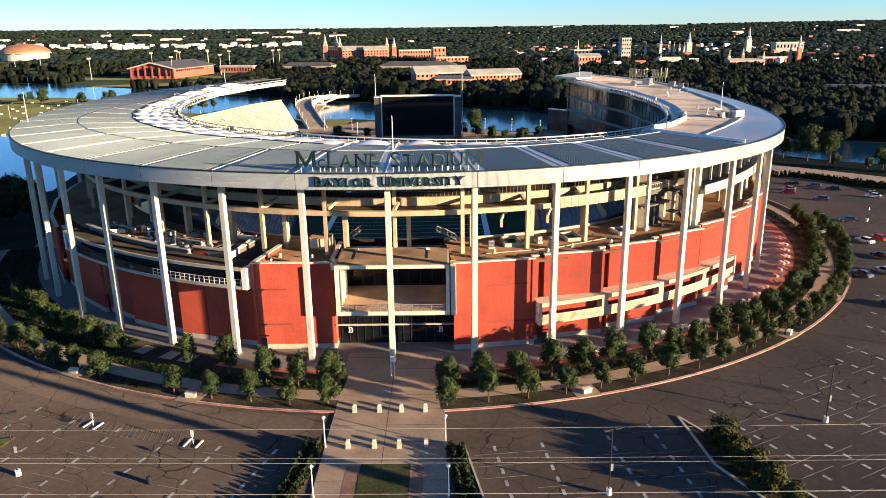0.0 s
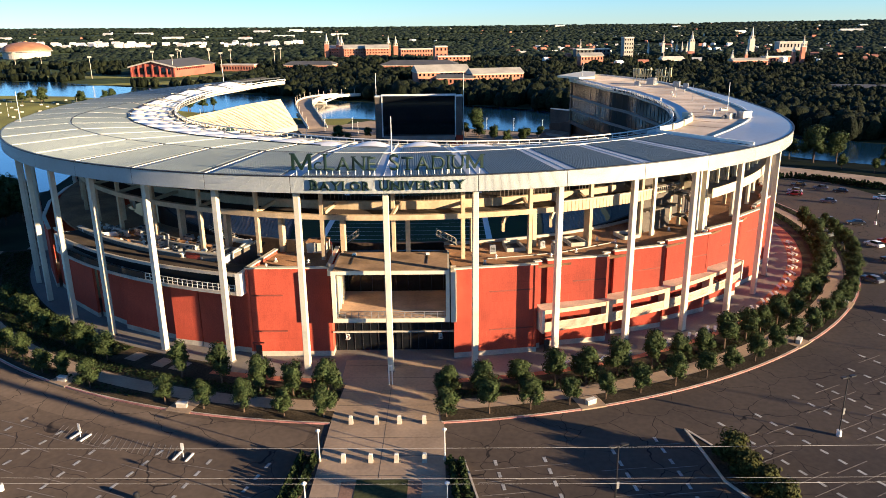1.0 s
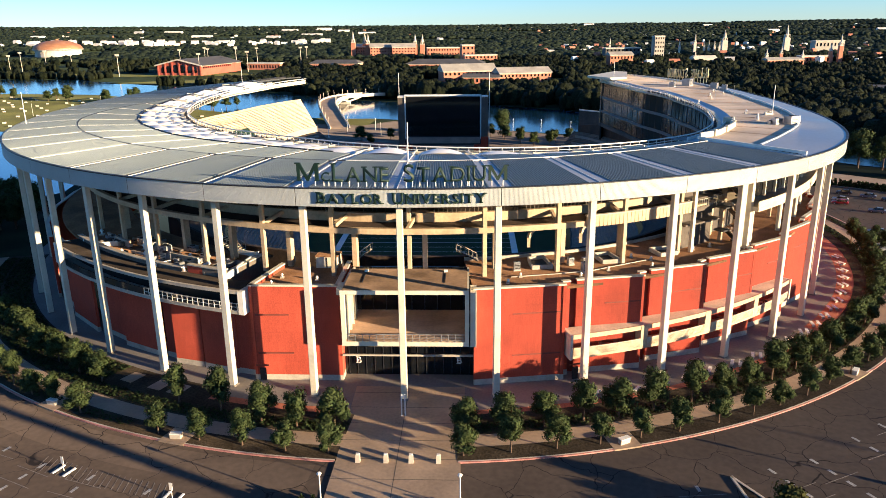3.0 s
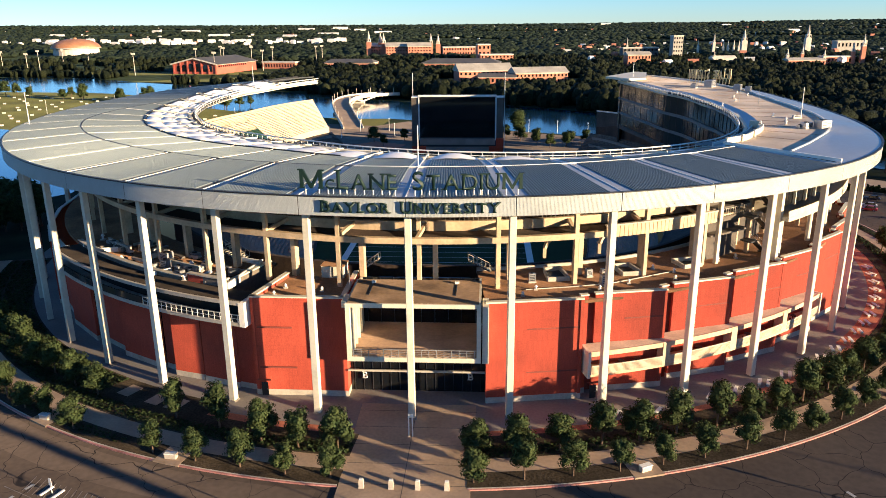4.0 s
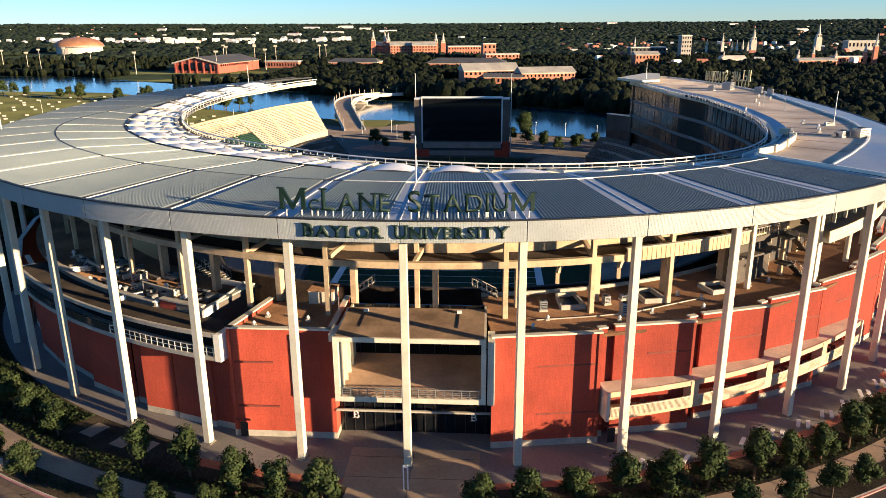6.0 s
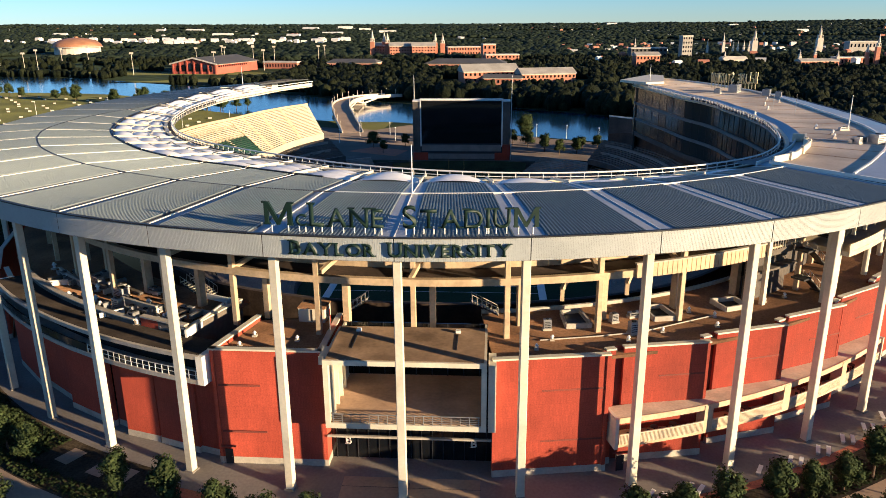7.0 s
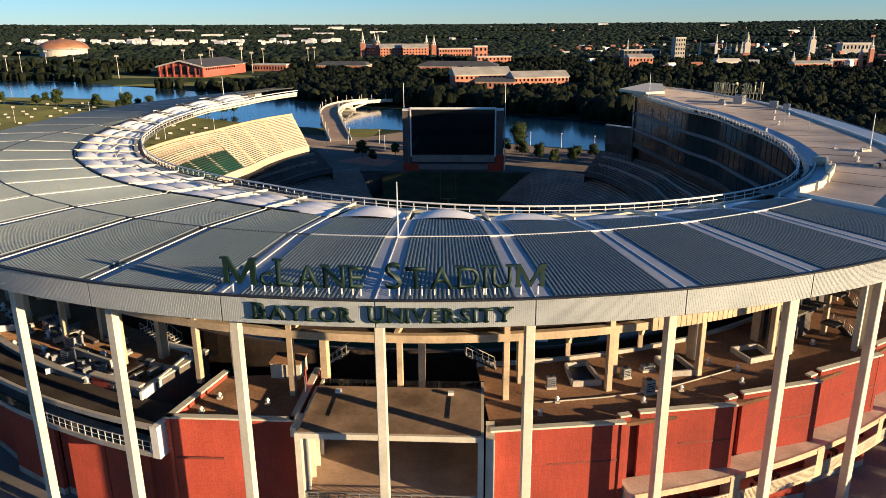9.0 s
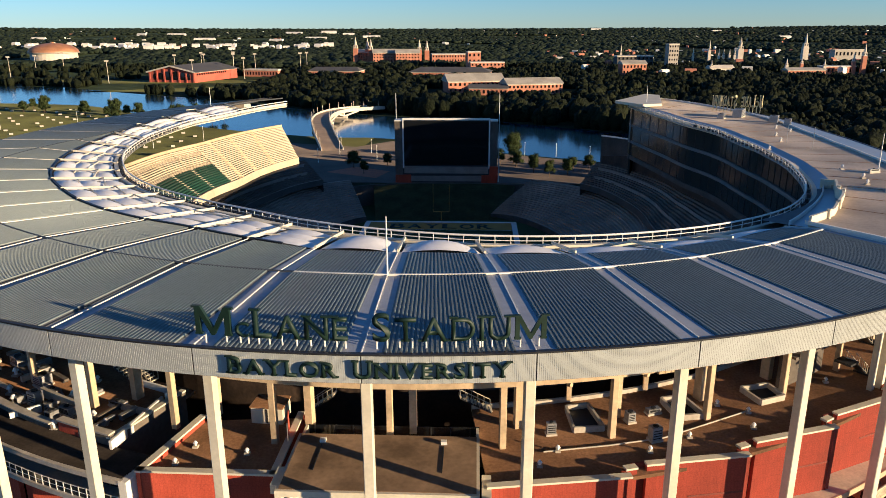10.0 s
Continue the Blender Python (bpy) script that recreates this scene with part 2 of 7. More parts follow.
M_LAND = surface("wooded_land", (0.018, 0.025, 0.012), 0.98, fine=(0.08, 0.4), broad=(0.006, 0.5), spec=0.05)
M_FASCIA = surface("fascia_metal", (0.43, 0.445, 0.42), 0.5, metal=0.1, fine=(3.0, 0.04), broad=(0.2, 0.08), vary=0.03)
M_MARGIN = surface("margin_metal", (0.34, 0.37, 0.42), 0.4, metal=0.7, fine=(1.5, 0.05), broad=(0.1, 0.1))
# darker copy of the wall brick; in the wall slots it stands for shade
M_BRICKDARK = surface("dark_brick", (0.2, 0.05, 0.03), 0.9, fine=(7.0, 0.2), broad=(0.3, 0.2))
# darker copy of the grass with shade put into its colour
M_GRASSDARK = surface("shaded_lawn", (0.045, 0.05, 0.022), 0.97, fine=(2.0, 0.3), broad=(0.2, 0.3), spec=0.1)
M_BUSH = leafy("bush_leaves", (0.026, 0.032, 0.009), (0.065, 0.064, 0.017))
M_WIRE = surface("bare_cable", (0.5, 0.47, 0.42), 0.5, metal=0.3)
M_SIGNPALE = surface("pale_gold_sign", (0.75, 0.6, 0.3), 0.5, fine=(2.0, 0.05), broad=(0.5, 0.1))
M_HEDGE = leafy("hedge_leaves", (0.014, 0.024, 0.008), (0.034, 0.045, 0.014))
# blotchy concourse brown, darkened in colour to stand in for shade
M_CONCOURSE = surface("shade_dark_concourse", (0.055, 0.036, 0.025), 0.9, fine=(2.0, 0.2), broad=(0.25, 0.5))

# ---- ground, parking, river ----
def annulus(r0, r1, phis, z, rings=1):
    s = Shell()
    s.loft([[ring(r0 + (r1 - r0) * j / rings, p, z) for j in range(rings + 1)] for p in phis])
    return s


ALL = steps(-180, 180, 144)
g = Shell()
radii = [135, 180, 260, 400, 700, 1200, 1500, 2000, 2500, 3000, 3500, 4000, 4450, 4900]


def rise(r):
    """The plain climbs gently towards the horizon."""
    return 46.0 * (max(0.0, r - 1500) / 3400) ** 1.25


PIT = knots([(0, 93), (135, 93), (145, 104), (152, 114), (158, 120), (166, 124), (180, 123.2)])
g.loft([[ring(PIT(abs(p)), p, -0.22)] + [ring(r, p, rise(r) - 0.22) for r in radii] for p in ALL])
tagged(part("ground", g, M_LAND), "dark green wooded flat land reaching to the horizon", "ground", kind="structure")


def asphalt(base=(0.08, 0.061, 0.046)):
    """Worn parking asphalt with dark tar-filled cracks."""
    m = surface("worn_asphalt", base, 0.9, fine=(1.2, 0.12), broad=(0.05, 0.25), spec=0.2)
    t = m.node_tree
    b = t.nodes["Principled BSDF"]
    old = b.inputs["Base Color"].links[0].from_socket
    pos = t.nodes.new("ShaderNodeNewGeometry").outputs["Position"]
    nz = t.nodes.new("ShaderNodeTexNoise")
    nz.inputs["Scale"].default_value, nz.inputs["Detail"].default_value = 0.22, 2.0
    t.links.new(pos, nz.inputs["Vector"])
    off = t.nodes.new("ShaderNodeVectorMath")
    off.operation = "MULTIPLY_ADD"
    off.inputs[1].default_value = (4.5, 4.5, 0.0)
    t.links.new(nz.outputs["Color"], off.inputs[0])
    t.links.new(pos, off.inputs[2])
    vo = t.nodes.new("ShaderNodeTexVoronoi")
    vo.feature = "DISTANCE_TO_EDGE"
    vo.inputs["Scale"].default_value = 0.165
    t.links.new(off.outputs[0], vo.inputs["Vector"])
    mask = t.nodes.new("ShaderNodeMapRange")
    mask.inputs["From Min"].default_value, mask.inputs["From Max"].default_value = 0.004, 0.010
    mask.inputs["To Min"].default_value, mask.inputs["To Max"].default_value = 1.0, 0.0
    t.links.new(vo.outputs["Distance"], mask.inputs["Value"])
    gap = t.nodes.new("ShaderNodeTexNoise")
    gap.inputs["Scale"].default_value = 0.045
    t.links.new(pos, gap.inputs["Vector"])
    gm = t.nodes.new("ShaderNodeMapRange")
    gm.inputs["From Min"].default_value, gm.inputs["From Max"].default_value = 0.33, 0.42
    t.links.new(gap.outputs["Fac"], gm.inputs["Value"])
    both = t.nodes.new("ShaderNodeMath")
    both.operation = "MULTIPLY"
    t.links.new(mask.outputs["Result"], both.inputs[0])
    t.links.new(gm.outputs["Result"], both.inputs[1])
    mx = t.nodes.new("ShaderNodeMix")
    mx.data_type = "RGBA"
    mx.inputs[7].default_value = (0.016, 0.013, 0.012, 1)
    t.links.new(both.outputs[0], mx.inputs[0])
    t.links.new(old, mx.inputs[6])
    t.links.new(mx.outputs[2], b.inputs["Base Color"])
    return m


M_ASPHALT = asphalt()
DRIVE = asphalt((0.105, 0.08, 0.06))
tagged(part("ring_drive", annulus(113.6, 119.0, steps(-60, -5, 60), -0.145, 1), DRIVE), "darker asphalt ring drive along the kerb", "road", kind="structure")
tagged(part("road", annulus(112.7, 150, steps(99, 113, 14), -0.15, 2), M_ASPHALT), "worn asphalt at the far end of the lot", "parking lot", kind="structure")
tagged(part("road", annulus(112.7, 230, steps(-62, 99, 100), -0.15, 3), M_ASPHALT), "worn grey-brown parking asphalt with tar-sealed cracks", "parking lot", kind="structure")

# raised apron of the stadium: concourse, beds, ring walk, kerb
tagged(part("pavement", Shell().slab(88.0, 101.0, -0.2, 0.0, steps(-100, 100, 100)), M_PAVE), "pale concrete concourse round the stadium foot", "pavement", kind="structure")
FRONT = (-3.85, 4.2)


def sides(a, b):
    return [(a, FRONT[0]), (FRONT[1], b)]


for a, b in sides(-75, 100):
    ph = steps(a, b, max(8, int(abs(b - a))))
    tagged(part("planting_bed", Shell().slab(101.0, 106.3, -0.2, 0.05, ph), M_MULCH), "dark mulch planting bed under young trees", "planting bed", kind="structure")
    tagged(part("ring_walk", Shell().slab(106.3, 109.3, -0.2, 0.03, ph), M_WALKWAY), "tan concrete walk curving round the stadium", "walkway", kind="structure")
    tagged(part("planting_bed", Shell().slab(109.3, 112.35, -0.2, 0.06, ph), M_MULCH), "narrow dark planting strip along the kerb", "planting bed", kind="structure")
    tagged(part("kerb", Shell().slab(112.52, 112.75, -0.2, 0.03, ph), M_KERBRED), "faded red painted fire-lane kerb", "kerb", kind="structure")
for a, b in sides(-75, 100):
    tagged(part("kerb", Shell().slab(112.35, 112.518, -0.2, 0.045, steps(a, b, max(8, int(abs(b - a))))), M_KERB), "pale concrete back edge of the kerb", "kerb", kind="structure")
tagged(part("planting_bed", Shell().slab(97.4, 101.0, -0.2, 0.045, steps(-75, -17, 60)), M_MULCH), "dark mulch bed below the stadium wall", "planting bed", kind="structure")
for p in (-20.5, -22.6, -26.0):
    tagged(part("bed_slab", Shell().slab(98.6, 101.6, -0.1, 0.07, [p - 0.7, p + 0.7]), M_WALKWAY), "pale concrete slab set in the planting bed", "slab", kind="structure")
tagged(part("brick_paving", Shell().slab(97.8, 101.2, -0.2, 0.012, steps(46, 84, 36)), M_BRICKPAVE), "red brick paving band behind the trees", "pavement", kind="structure")
tagged(part("brick_paving", Shell().slab(99.7, 101.2, -0.2, 0.012, steps(4.3, 46, 40)), M_BRICKPAVE), "red brick paving band behind the trees", "pavement", kind="structure")
tagged(part("brick_paving", Shell().slab(99.4, 101.2, -0.2, 0.012, steps(-18, -4, 14)), M_BRICKPAVE), "red brick paving band behind the trees", "pavement", kind="structure")

# entrance walk with its crossing
walk_s = Shell().prism([(-16.9, 113.0), (-16.6, 92.9), (-16.9, 40), (0.2, 40), (-0.6, 92.9), (-0.2, 113.0)], -0.2, 0.016)
tagged(part("entrance_walk", walk_s, M_WALKWAY), "tan concrete entrance walk crossing the drive", "walkway", kind="structure")

water_m = bpy.data.materials.new("river_water")
water_m.use_nodes = True
wb = water_m.node_tree.nodes["Principled BSDF"]
wb.inputs["Base Color"].default_value = (0.008, 0.028, 0.055, 1)
wb.inputs["Roughness"].default_value = 0.12
wz = water_m.node_tree.nodes.new("ShaderNodeTexNoise")
wz.inputs["Scale"].default_value, wz.inputs["Detail"].default_value = 0.35, 5.0
wg = water_m.node_tree.nodes.new("ShaderNodeNewGeometry")
wp = water_m.node_tree.nodes.new("ShaderNodeBump")
wp.inputs["Strength"].default_value, wp.inputs["Distance"].default_value = 0.12, 0.14
water_m.node_tree.links.new(wg.outputs["Position"], wz.inputs["Vector"])
water_m.node_tree.links.new(wz.outputs["Fac"], wp.inputs["Height"])
water_m.node_tree.links.new(wp.outputs["Normal"], wb.inputs["Normal"])
NEAR_BANK = [(-900, 640), (-560, 640), (-348, 625), (-270, 590), (-180, 500), (-92, 452), (-48, 445), (0, 407), (64, 370), (130, 318), (158, 289), (230, 250), (400, 170), (700, 80)]
FAR_BANK = [(-900, 830), (-600, 820), (-437, 797), (-330, 730), (-210, 655), (-112, 578), (-60, 548), (10, 520), (110, 440), (170, 360), (205, 330), (270, 300), (430, 225), (700, 150)]


def smooth_line(points, n=6):
    out = []
    p = [Vector((*q, 0)) for q in points]
    for i in range(len(p) - 1):
        a, b, c, d = p[max(i - 1, 0)], p[i], p[i + 1], p[min(i + 2, len(p) - 1)]
        for k in range(n):
            u = k / n
            q = 0.5 * (2 * b + (c - a) * u + (2 * a - 5 * b + 4 * c - d) * u * u + (3 * b - a - 3 * c + d) * u ** 3)
            out.append((q.x, q.y))
    return out + [points[-1]]


near, far = smooth_line(NEAR_BANK), smooth_line(FAR_BANK)
w = Shell().loft([[(x0, y0, -0.1), ((x0 + x1) / 2, (y0 + y1) / 2, -0.1), (x1, y1, -0.1)] for (x0, y0), (x1, y1) in zip(near, far)])
tagged(part("water", w, water_m), "blue river with small ripples", "river", kind="structure")
inlet = [(-138, 250), (-146, 290), (-180, 335), (-216, 384), (-290, 415), (-420, 400), (-560, 330), (-560, 180), (-300, 190), (-190, 215), (-150, 230)]
tagged(part("water", Shell().prism(inlet, -0.3, -0.1), water_m), "blue river inlet beside the stadium", "river", kind="structure")
tagged(part("lawn", Shell().loft([[(x, y, -0.02), (x + 8 if x > 0 else x - 2, y - 34, -0.02)] for x, y in near[:36]]), M_GRASS), "mown grass bank along the river", "lawn", kind="structure")

# joints in the entrance walk
s = Shell()
for i in range(16):
    y = 45 + i * 4.4
    s.span(-16.8, -0.1, y - 0.04, y + 0.04, 0.0, 0.022)
s.span(-8.8, -8.72, 79.5, 112, 0.0, 0.022)
tagged(part("paving_joint", s, M_DARK), "dark joints between walk slabs", "joint", kind="structure")

# ---- the stadium ----
R_OUT = knots([(-153, 139), (-147, 133), (-140, 126.5), (-132, 120.5), (-119, 112.5), (-110, 107.5), (-100, 103), (-90, 100), (-79, 98.4), (-70, 98.2), (44, 98.2), (50, 97.6), (56, 96.7), (62, 95.4), (70, 93.6),
               (78, 92.5), (87, 92.2), (97, 94), (108, 98.5), (120, 108), (134, 122), (141, 130), (147, 137), (151, 141)], 8)
R_IN = knots([(-152, 111.4), (-133, 86.8), (-115.6, 76.6), (-98.1, 69), (-77.7, 61.3), (-60.6, 57.6), (-41.2, 54.9), (-25.5, 55), (-12.4, 58.0), (-0.7, 60.7), (5.5, 62.6), (11.8, 64.2),
              (18, 65.8), (24, 67.3), (32, 68.9), (37, 69.9), (42, 70.7), (50.3, 71.5), (55.5, 71.6), (63, 70.6), (71.7, 68.4), (86.5, 66.9), (103, 68.3), (128, 79.4), (142, 96.6), (151, 116.6)], 10)
R_FAB = knots([(-152, 125), (-145, 117.5), (-128, 93.8), (-110.7, 83), (-98, 79), (-79.3, 73.5), (-57, 68.9), (-38.8, 67.2), (-25.9, 66.1), (-16.3, 67.6), (-7.8, 69.6), (4, 69.9), (10, 71.2),
               (18.4, 73.0), (26, 74.2), (34, 74.8), (44.2, 75.2), (55.5, 75.6)], 6)
SEAM_LINE = knots([(-152, 76), (-112, 80), (-100, 82.2), (-90, 83.8), (-80, 84.9), (-73, 85.2), (-60, 83.6), (-46, 81.6), (-33, 80.4), (-20, 80.2), (50, 80.2)], 6)
R_SEAM = lambda p: max(SEAM_LINE(p), R_FAB(p) + 1.2)
DIP = lambda p: -1.6 * max(0.0, min(1.0, (p + 125) / 30)) * max(0.0, min(1.0, (75 - p) / 25))   # the roof falls inwards
Z_OUT = lambda p: 32.35
Z_SEAM = lambda p: 33.2 + 0.25 * DIP(p)
Z_FAB = lambda p: 33.7 + DIP(p)


def pol(r, p):
    return ring(r, p)[:2]


# outer columns
def square_post(h, w0, w1, cut=0.07):
    """A tapered square post with bevelled edges."""
    def loop(w, z):
        a, b = w / 2, w / 2 - cut
        return [(-b, -a, z), (b, -a, z), (a, -b, z), (a, b, z), (b, a, z), (-b, a, z), (-a, b, z), (-a, -b, z)]
    return Shell().loft([loop(w0, 0), loop(w1, h)], closed=True, caps=True)


col_me = square_post(29.9, 0.98, 0.9).mesh("column", M_CREAM)
base_me = square_post(0.16, 1.35, 1.3).mesh("footing", M_PAVE)
col_label = "tall slim cream-painted square concrete column carrying the roof rim"
for k in range(-18, 19):
    if abs(k) > 14:
        continue
    x, y, _ = ring(95.9, k * STEP)
    if not -90 < k * STEP < 44:
        x, y, _ = ring(R_OUT(k * STEP) - 2.3, k * STEP)
    c = thing("roof_column", col_label, "column", "columns round the stadium rim", at=(x, y, 0), rz=k * STEP)
    shared("shaft", col_me, c)
    shared("footing", base_me, c)

# roof ring
roof = thing("stadium_roof", "grey ribbed metal canopy roof ring with pale fascia", "roof", kind="structure")
K0, K1 = -18, 5
METAL_END = 41.2


def deck_panel(p0, p1, ra, rb, za, zb, low, low2, lift=0.03, pitch=0.4):
    """A ribbed sheet between two rays; ribs run towards the rim; with raised edges."""
    s = Shell()
    rm = ra((p0 + p1) / 2)
    ribs = max(6, int(radians(p1 - p0) * rm / pitch))
    row_a, row_b = [], []
    for i in range(ribs):
        for u, h in ((0.0, 0.0), (0.45, 0.0), (0.53, 0.24 * pitch), (0.9, 0.24 * pitch)):
            p = p0 + (p1 - p0) * (i + u) / ribs
            row_a.append(ring(ra(p), p, za(p) - low + lift + h))
            row_b.append(ring(rb(p), p, zb(p) - low2 + lift + h))
    for row_, rr, zz, lo_ in ((row_a, ra, za, low), (row_b, rb, zb, low2)):
        row_.append(ring(rr(p1), p1, zz(p1) - lo_ + 0.01))
    s.loft([row_a, row_b])
    skirt = Shell()
    for row in (row_a, row_b):
        lo = [(x, y, z - lift - 0.5) for x, y, z in row[::4] + [row[-1]]]
        hi = row[::4] + [row[-1]]
        skirt.loft([hi, lo])
    for i in (0, -1):
        skirt.loft([[row_a[i], row_b[i]], [(x, y, z - 0.55) for x, y, z in (row_a[i], row_b[i])]])
    return s, skirt


def lay_panel(*args, pitch):
    """A roof panel with its edge below, coloured dark to mute the sunlit skirt."""
    sheet, skirt = deck_panel(*args, pitch=pitch)
    ob = part("roof_panel", sheet, M_DECK, roof, mend=False)
    part("panel_edge", skirt, M_EDGE, ob, "dark panel edge", mend=False)


for k in range(-19, 15):
    p0, p1 = k * STEP, (k + 1) * STEP
    if p0 < -151 or p0 > METAL_END - 3:
        continue
    lane = lambda q: math.degrees((1.5 if q > -1.5 else 1.15 if q > -4.5 else 0.75) / 90)
    a, b = p0 + lane(k), min(p1 - lane(k + 1), METAL_END)
    rm = lambda p: R_OUT(p) - 0.25
    if R_OUT(b) - R_FAB(b) < 3:
        continue
    lay_panel(a, b, rm, R_SEAM, Z_OUT, Z_SEAM, 0.0, 0.0, pitch=0.4 if abs(p0) < 62 else 0.55)
    lay_panel(a, b, lambda p: R_SEAM(p) - 0.25, lambda p: R_FAB(p) + 0.3, Z_SEAM, Z_FAB, 0.03, 0.0, pitch=0.4 if abs(p0) < 62 else 0.55)
# gutter sheet below the panels, and one pale rib on each column line
ph = steps(-151.5, METAL_END, 160)
SUNK = knots([(-152, 0.34), (-16, 0.34), (-2, 0.02), (50, 0.01)])       # sunk deeper on the shaded side, a shape added to keep the strips in shadow
part("gutter_sheet", Shell().loft([[ring(R_OUT(p) - 0.1, p, 32.36 - SUNK(p)), ring(R_SEAM(p), p, Z_SEAM(p) - SUNK(p)), ring(R_FAB(p), p, Z_FAB(p) - SUNK(p))] for p in ph]), M_STRIP, roof)
for k in range(-17, 6):
    p = k * STEP
    s = Shell()
    s.bar(ring(R_OUT(p) - 0.4, p, 32.39), ring(R_SEAM(p), p, Z_SEAM(p) + 0.04), 0.09, 0.1)
    s.bar(ring(R_SEAM(p), p, Z_SEAM(p) + 0.04), ring(R_FAB(p), p, Z_FAB(p) + 0.04), 0.09, 0.1)
    part("ridge_cap", s, M_WHITE, roof)
part("seam_flashing", Shell().slab(lambda p: R_SEAM(p) - 0.12, lambda p: R_SEAM(p) + 0.1, lambda p: Z_SEAM(p), lambda p: Z_SEAM(p) + 0.17, steps(-7, METAL_END, 60)), M_WHITE, roof, "thin white seam flashing")
part("seam_flashing", Shell().slab(lambda p: R_SEAM(p) - 0.14, lambda p: R_SEAM(p) + 0.06, lambda p: Z_SEAM(p), lambda p: Z_SEAM(p) + 0.15, steps(-110, -7, 100)), M_EDGE, roof, "thin dark seam flashing")
# fascia, bay by bay, and soffit
for k in range(-19, 19):
    p0, p1 = k * STEP, (k + 1) * STEP
    if p1 < -145 or p0 > 147:
        continue
    s = Shell()
    n = 80
    for i in range(n):
        a = p0 + 0.03 + (p1 - p0 - 0.06) * i / n
        b = p0 + 0.03 + (p1 - p0 - 0.06) * (i + 0.72) / n
        c = p0 + 0.03 + (p1 - p0 - 0.06) * (i + 1) / n
        rows = []
        for q, d in ((a, 0.018), (b, 0.018), (b + 0.001, 0.0), (c - 0.001, 0.0)):
            rows.append([ring(R_OUT(q) + d, q, 29.85), ring(R_OUT(q) + d, q, 32.3)])
        s.loft(rows)
    part("fascia_panel", s, M_FASCIA, roof, mend=False)
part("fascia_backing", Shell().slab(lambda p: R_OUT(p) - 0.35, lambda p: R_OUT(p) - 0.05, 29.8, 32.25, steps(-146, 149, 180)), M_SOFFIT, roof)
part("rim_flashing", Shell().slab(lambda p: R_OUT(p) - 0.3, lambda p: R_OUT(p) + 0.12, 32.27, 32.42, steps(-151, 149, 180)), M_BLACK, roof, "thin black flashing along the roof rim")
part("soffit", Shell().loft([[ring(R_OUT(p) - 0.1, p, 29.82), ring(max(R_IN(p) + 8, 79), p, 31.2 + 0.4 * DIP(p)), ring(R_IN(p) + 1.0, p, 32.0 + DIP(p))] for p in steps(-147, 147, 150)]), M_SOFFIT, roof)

# white membrane vaults between roof and inner edge
for k in range(-18, 6):
    p0, p1 = k * STEP, (k + 1) * STEP
    if p0 < -147 or p0 > 38:
        continue
    p1 = min(p1, 44)
    split = 3 if p0 < -10 else 1
    for j in range(split):
        s = Shell()
        nu, nv = 14, 6
        rows = []
        for i in range(nu + 1):
            u = i / nu
            p = p0 + 0.25 + (p1 - p0 - 0.5) * u
            row = []
            for q in range(nv + 1):
                v = (j + q / nv) / split
                w_ = q / nv
                r = R_FAB(p) - 0.4 + (R_IN(p) + 1.4 - R_FAB(p) + 0.4) * v
                crown = math.sin(math.pi * u) ** 0.8 * (0.35 + 0.65 * math.sin(math.pi * w_)) * ((1.25 if p0 < 3 else 0.85 if p0 < 12 else 0.45) if split == 1 else 0.75)
                row.append(ring(r, p, 33.45 + DIP(p) - 1.0 * v + crown))
            rows.append(row)
        part("membrane", s.loft(rows), M_FABRIC, roof, smooth=True)
    s = Shell()
    d = DIP(p0)
    s.bar(ring(R_FAB(p0) + 0.2, p0, 33.9 + d), ring(R_IN(p0) + 0.3, p0, 33.0 + d), 0.24, 0.36)
    if split == 3:
        for v in (0.34, 0.67):
            r0 = R_FAB(p0) + (R_IN(p0) - R_FAB(p0)) * v
            s.bar(ring(r0, p0 + 0.2, 33.4 + d), ring(r0, p1 - 0.2, 33.4 + d), 0.16, 0.2)
    part("rib_beam", s, M_CREAM, roof)
part("dark_gutter", Shell().slab(lambda p: R_FAB(p) - 0.2, lambda p: R_FAB(p) + 0.15, lambda p: 33.4 + DIP(p), lambda p: 33.95 + DIP(p), steps(-148, -12, 110)), M_BLACK, roof, "black gutter at the edge of the metal roof")

# inner edge: ring beam, walkway and hand rail
inner = thing("catwalk", "steel ring beam and catwalk with tube rails along the roof's inner edge", "catwalk", kind="structure")
ph = steps(-150, 148, 190)
part("ring_beam", Shell().slab(lambda p: R_IN(p) + 0.4, lambda p: R_IN(p) + 1.1, lambda p: 31.6 + DIP(p), lambda p: 32.9 + DIP(p), ph), M_CREAM, inner)
part("walk_grating", Shell().slab(lambda p: R_IN(p) - 0.7, lambda p: R_IN(p) + 0.4, lambda p: 32.1 + DIP(p), lambda p: 32.2 + DIP(p), ph), M_STEEL, inner)
for name, z, r in (("top_rail", 33.6, 0.13), ("mid_rail", 33.0, 0.06)):
    s = Shell()
    q = [ring(R_IN(p) - 0.6, p, z + DIP(p)) for p in ph]
    for a, b in zip(q, q[1:]):
        s.rod(a, b, r, n=6)
    part(name, s, M_WHITE, inner)
post = Shell().rod((0, 0, 0), (0, 0, 1.5), 0.06, n=6).mesh("post", M_WHITE)
for i in range(170):
    p = -149 + 296 * i / 169
    shared("post", post, inner, Matrix.Translation(ring(R_IN(p) - 0.6, p, 32.1 + DIP(p))))

